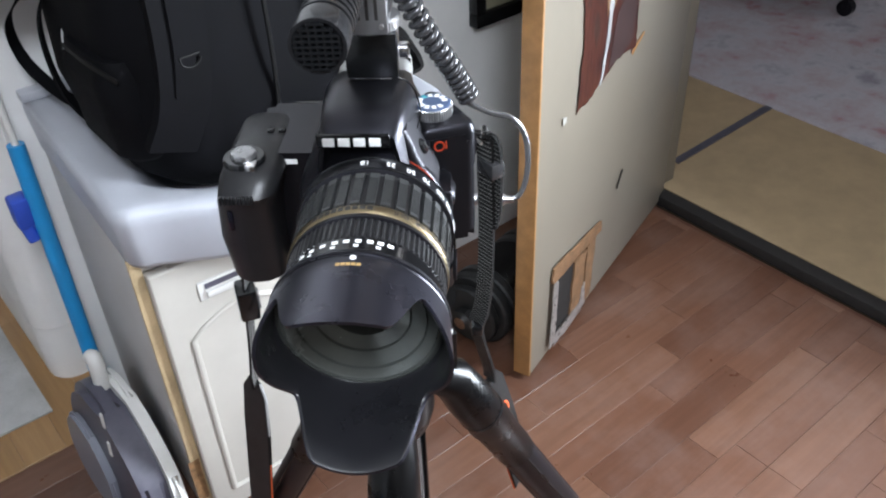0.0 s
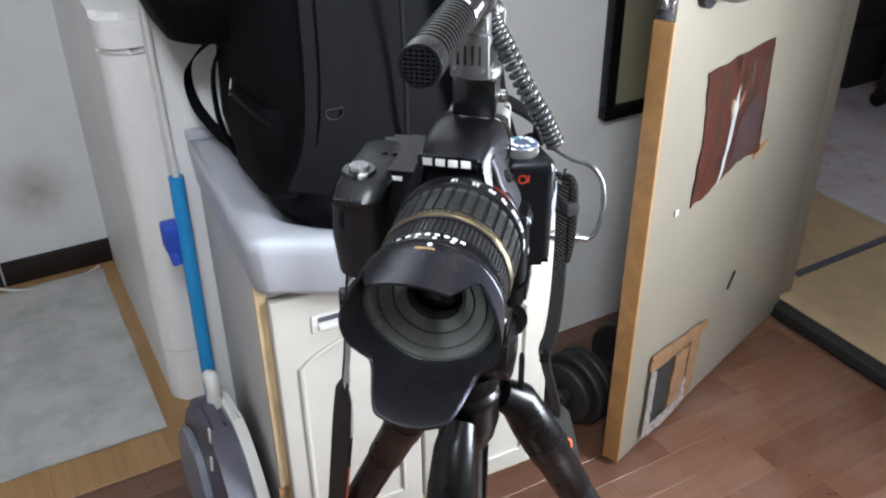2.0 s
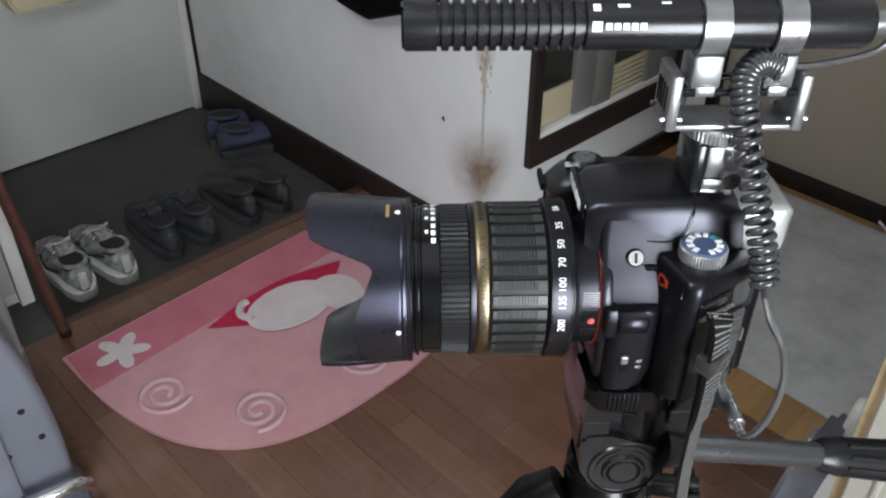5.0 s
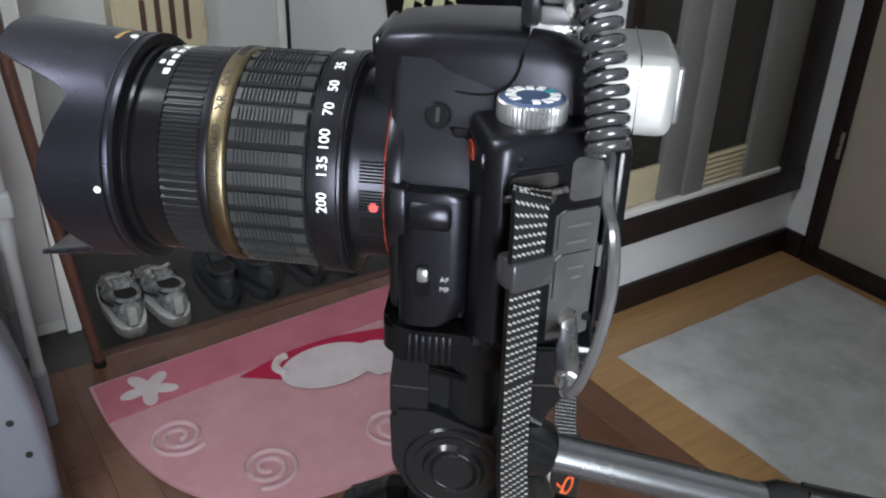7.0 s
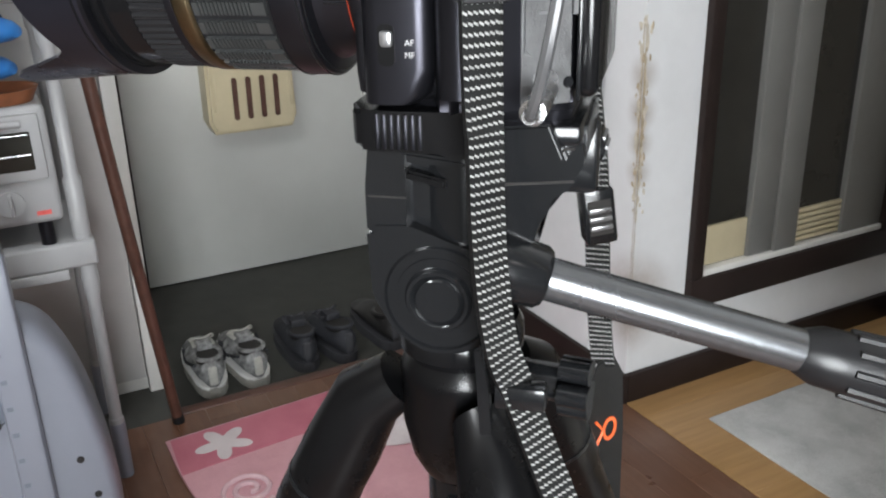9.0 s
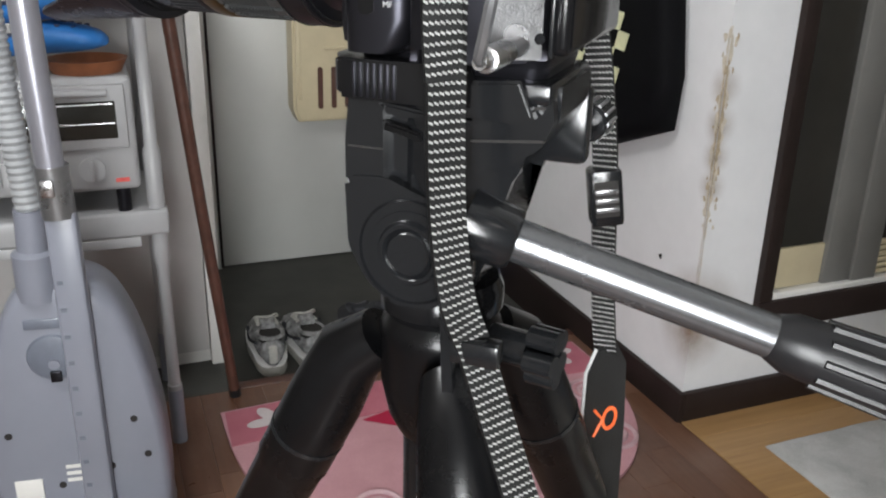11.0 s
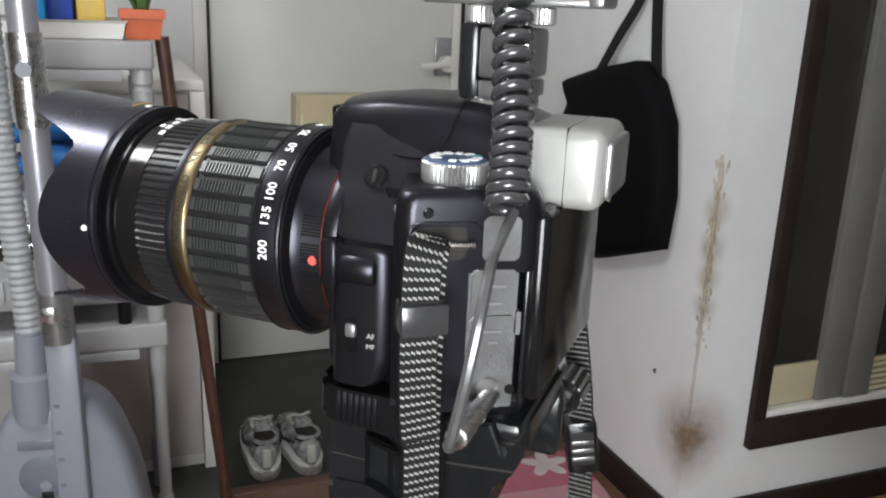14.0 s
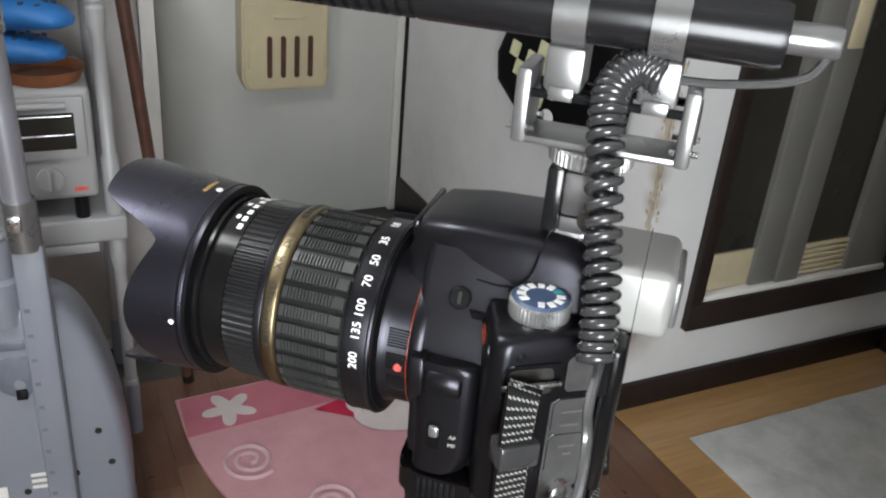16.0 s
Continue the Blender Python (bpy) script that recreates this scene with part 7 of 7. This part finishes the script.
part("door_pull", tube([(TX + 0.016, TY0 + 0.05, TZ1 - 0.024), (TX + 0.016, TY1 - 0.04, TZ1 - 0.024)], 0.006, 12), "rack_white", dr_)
for z in (0.118, 0.150):
    part("grill_wire", tube([(TX + 0.0100, TY0 + 0.045, TZ0 + z), (TX + 0.0100, TY1 - 0.032, TZ0 + z)], 0.0013, 6), "steel", dr_)
for y in (TY1 - 0.075, TY0 + 0.08):
    kb = part("dial", tube([(TX - 0.002, y, TZ0 + 0.040), (TX + 0.006, y, TZ0 + 0.040)], 0.021, 28), "rack_white", to)
    part("dial_grip", rbox(TX + 0.005, y - 0.003, TZ0 + 0.022, TX + 0.014, y + 0.003, TZ0 + 0.058, 0.002), "rack_white", kb)
part("red_label", rbox(TX - 0.001, TY1 - 0.040, TZ0 + 0.015, TX + 0.0012, TY1 - 0.018, TZ0 + 0.022), "red_dot", to, "small red printed bar", smooth=0)
for y in (TY0 + 0.03, TY1 - 0.03):
    for x in (TX - 0.19, TX - 0.02):
        part("foot", tube([(x, y, 0.481), (x, y, 0.524)], 0.012, 12), "black", to)
solid("clay_tray", lathe([(0.0, 0.0), (0.055, 0.0), (0.066, 0.022), (0.062, 0.022), (0.052, 0.006), (0.0, 0.006)], 36, "z"), "brown_tray", "shallow brown clay dish on the toaster", "dish", m=pose(-1.275, -0.115, TZ1 + 0.0005))


def clog(m, label):
    s = thing("clog", m, label, "clog", "pair of clogs")
    rings = []
    for x, w, z0, h in ((0.0, 0.020, 0.0, 0.030), (0.012, 0.030, 0.0, 0.034), (0.05, 0.034, 0.0, 0.030), (0.085, 0.036, 0.0, 0.048), (0.12, 0.041, 0.0, 0.052), (0.16, 0.040, 0.0, 0.044), (0.19, 0.032, 0.002, 0.034), (0.205, 0.016, 0.006, 0.024)):
        rings.append([(x, w * math.cos(a), z0 + (h - z0) * (0.5 + 0.5 * math.sin(a))) for a in [2 * math.pi * k / 18 for k in range(18)]])
    part("clog_shell", skin(rings), "foam_blue", s, smooth=60)
    for i in range(4):
        for j in range(3):
            c = part("vent_hole", lathe([(0.0, 0.002), (0.0042, 0.002), (0.0042, -0.004)], 10, "z"), "navy", s)
            c.matrix_basis = pose(0.10 + i * 0.022, -0.022 + j * 0.022 + (i % 2) * 0.006, 0.0505 - 0.0010 * i * i - (0.003 if j != 1 else 0))
    part("opening", skin([[(0.045 + 0.034 * math.cos(a), 0.022 * math.sin(a), z) for a in [2 * math.pi * k / 18 for k in range(18)]] for z in (0.022, 0.0345)]), "navy", s)


clog(pose(-1.30, -0.262, TZ1 + 0.0235, 0, -6, 62), "bright blue foam clog on the clay dish")
clog(pose(-1.295, -0.235, TZ1 + 0.077, 0, -7, 55), "bright blue foam clog stacked on another")
bx = thing("storage_tub", Matrix.Identity(4), "translucent white plastic tub with packets", "tub")
part("tub_wall", skin([[(x, y, z) for x, y in ((-1.42 - s, -0.235 - s), (-1.245 + s, -0.235 - s), (-1.245 + s, -0.055 + s), (-1.42 - s, -0.055 + s))] for s, z in ((0.0, 0.967), (0.006, 0.992), (0.010, 0.996), (0.005, 0.996), (-0.004, 0.972))]), "white_plastic", bx, smooth=0)
pk_ = thing("snack_packets", Matrix.Identity(4), "bright packets standing in the tub", "packets")
for x, y, mname, tl in ((-1.30, -0.10, "yellow", 0.05), (-1.33, -0.15, "blue_deep", 0.07), (-1.29, -0.19, "blue", 0.04), (-1.37, -0.11, "brown_tray", 0.06)):
    part("packet", rbox(x - 0.02, y - 0.022, 0.974, x + 0.02, y + 0.022, 1.02 + tl, 0.004), mname, pk_)
pot = thing("flower_pot", pose(-1.285, -0.022, 0.9665), "square terracotta pot with green plant", "flower pot")
part("pot", skin([[(x * s, y * s, z) for x, y in ((-0.034, -0.034), (0.034, -0.034), (0.034, 0.034), (-0.034, 0.034))] for s, z in ((0.78, 0.0), (0.95, 0.034), (1.06, 0.034), (1.06, 0.048), (0.92, 0.048), (0.9, 0.040))]), "terracotta", pot, smooth=0)
lrng = random.Random(12)
for k in range(26):
    a, l = lrng.random() * 6.28, 0.04 + 0.05 * lrng.random()
    tip = Vector((math.cos(a) * 0.03, math.sin(a) * 0.03, l))
    base_ = Vector((math.cos(a) * 0.008, math.sin(a) * 0.008, 0.042))
    mid = (base_ + base_ + tip) * 0.5 + Vector((0, 0, 0.01))
    part("leaf_blade", ribbon(curve_pts([base_, (base_ + tip) * 0.55 + Vector((0, 0, 0.02)), tip + Vector((0, 0, 0.04))], 4), 0.010, 0.0008, (-math.sin(a), math.cos(a), 0.1)), "leaf", pot)

# upright vacuum cleaner
vc = thing("vacuum_cleaner", pose(-0.99, -0.185, 0.0, 0, 0, -8), "pale grey vacuum cleaner parked upright", "vacuum cleaner")
half = [(0.0, 0.005), (0.118, 0.005), (0.128, 0.05), (0.130, 0.13), (0.124, 0.235), (0.106, 0.345), (0.078, 0.425), (0.047, 0.462), (0.0, 0.476)]
outl = [(y, z) for y, z in half] + [(-y, z) for y, z in reversed(half[1:-1])]
sm = curve_pts([(0, y, z) for y, z in outl] + [(0, outl[0][0], outl[0][1])], 4)[:-1]
rings = []
for x, s in ((-0.12, 0.72), (-0.105, 0.88), (-0.07, 0.97), (0.0, 1.0), (0.018, 0.985), (0.028, 0.95), (0.032, 0.90)):
    rings.append([(x, p.y * s, 0.006 + (p.z - 0.005) * (1 - (1 - s) * 0.6)) for p in sm])
vb = part("vacuum_shell", skin(rings), "vac", vc, smooth=50)
part("top_slot", rbox(0.030, -0.050, 0.398, 0.0345, 0.002, 0.414, 0.003), "vac_dark", vb)
dsc = part("release_disc", join(bmesh.new(), lathe([(0.0, 0.040), (0.016, 0.040), (0.034, 0.036), (0.038, 0.030)], 40, "x"), Matrix.Translation((0, -0.016, 0.352))), "vac_dark", vb, "blue-grey round release button")
part("release_pin", tube([(0.038, -0.014, 0.344), (0.044, -0.014, 0.344)], 0.008, 16), "vac", dsc)
part("release_key", rbox(0.036, -0.022, 0.314, 0.042, -0.006, 0.332, 0.002), "black", dsc)
for y, z in ((-0.095, 0.225), (0.085, 0.235), (-0.03, 0.13), (0.045, 0.155), (0.10, 0.17), (-0.085, 0.10)):
    part("screw_hole", join(bmesh.new(), lathe([(0.0, 0.0335), (0.0055, 0.0335), (0.0055, 0.028)], 14, "x"), Matrix.Translation((0, y, z))), "void", vb)
part("caution_label", rbox(0.0315, -0.098, 0.10, 0.0345, -0.058, 0.145, 0.001), "white_plastic", vb)
for k in range(3):
    part("label_bar", rbox(0.0325, -0.022, 0.135 + k * 0.012, 0.0335, 0.0, 0.141 + k * 0.012), "white_plastic", vb)
wand = part("wand_bracket", rbox(0.034, 0.004, 0.060, 0.060, 0.046, 0.58, 0.006), "vac", vc, "perforated grey wand bracket")
for k in range(9):
    part("bracket_hole", rbox(0.0590, 0.010, 0.14 + k * 0.042, 0.0608, 0.018, 0.146 + k * 0.042), "vac_dark", wand)
part("hose_socket", tube([(0.010, -0.026, 0.44), (0.012, -0.025, 0.51), (0.012, -0.025, 0.515), (0.014, -0.022, 0.575)], [0.030, 0.030, 0.022, 0.021], 22), "vac", vc)
hp, hr = [], []
for k in range(120):
    q = k / 119
    hp.append((0.014 + 0.01 * q, -0.022 - 0.012 * q - 0.006 * math.sin(q * math.pi), 0.575 + 0.62 * q))
    hr.append(0.0165 + (0.0022 if k % 2 else 0.0))
part("hose", tube(hp, hr, 18), "hose", vc, "ribbed grey hose", smooth=20)
wd = part("steel_wand", tube([(0.046, 0.022, 0.58), (0.044, 0.016, 0.80), (0.042, 0.012, 1.02), (0.040, 0.008, 1.25)], 0.0185, 24), "wand", vc, "bright steel wand")
part("wand_collar", tube([(0.046, 0.023, 0.572), (0.0455, 0.021, 0.645)], 0.0225, 20), "grey_satin", wd)
part("collar_button", rbox(0.066, 0.008, 0.606, 0.073, 0.026, 0.630, 0.003), "steel", wd)
part("wand_joint", tube([(0.0435, 0.0145, 0.87), (0.042, 0.0125, 0.99)], 0.0215, 20), "steel", wd)
part("joint_pin", tube([(0.062, 0.0135, 0.945), (0.068, 0.0135, 0.945)], 0.010, 16), "vac_dark", wd)
part("floor_head", rbox(-0.02, -0.13, 0.0, 0.10, 0.135, 0.045, 0.014, 3), "vac_dark", vc, "blue-grey floor head")
part("head_bar", tube(curve_pts([(0.055, -0.085, 0.055), (0.075, -0.075, 0.082), (0.080, 0.0, 0.086), (0.080, 0.10, 0.086), (0.072, 0.135, 0.070), (0.060, 0.140, 0.035)], 8), 0.012, 16), "chrome", vc, "bright curved bar")

# ---- floor strips, last ----
def strip_mesh(name, lx, ly, mat_name, r=0.0005):
    me = mesh_of(name, rbox(0, 0, -0.004, lx, ly, 0.0, r, 1), mat_name, 0)
    return me


frng = random.Random(21)
W_ = 0.0655
strips = {}
def lay(name, parent, x, y, lx, ly, mat_name):
    key = (round(lx, 3), round(ly, 3), mat_name)
    if key not in strips:
        strips[key] = strip_mesh(name, lx - 0.0004, ly - 0.0004, mat_name)
    ob = new(name, strips[key])
    ob.location = (x, y, 0.0)
    ob.parent = parent


row = 0
y = 0.945 - W_
while y > -1.13:
    x = -1.395 - 0.05 * ((row * 5) % 7)
    while x < 1.275:
        l = (0.30, 0.40, 0.35)[frng.randrange(3)]
        x0, x1 = max(x, -1.395), min(x + l, 1.275)
        if x1 - x0 > 0.02:
            lay("plank", floor, x0, y, x1 - x0, W_, "red_floor")
        x += l
    row += 1
    y -= W_
for k in range(14):
    x0 = -0.974 + k * 0.0725
    lay("plank", recess, x0, 0.95, min(0.0725, 0.04 - x0), 0.42, "gold_floor")
    lay("plank", recess, x0, 1.37, min(0.0725, 0.04 - x0), 0.43, "gold_floor")
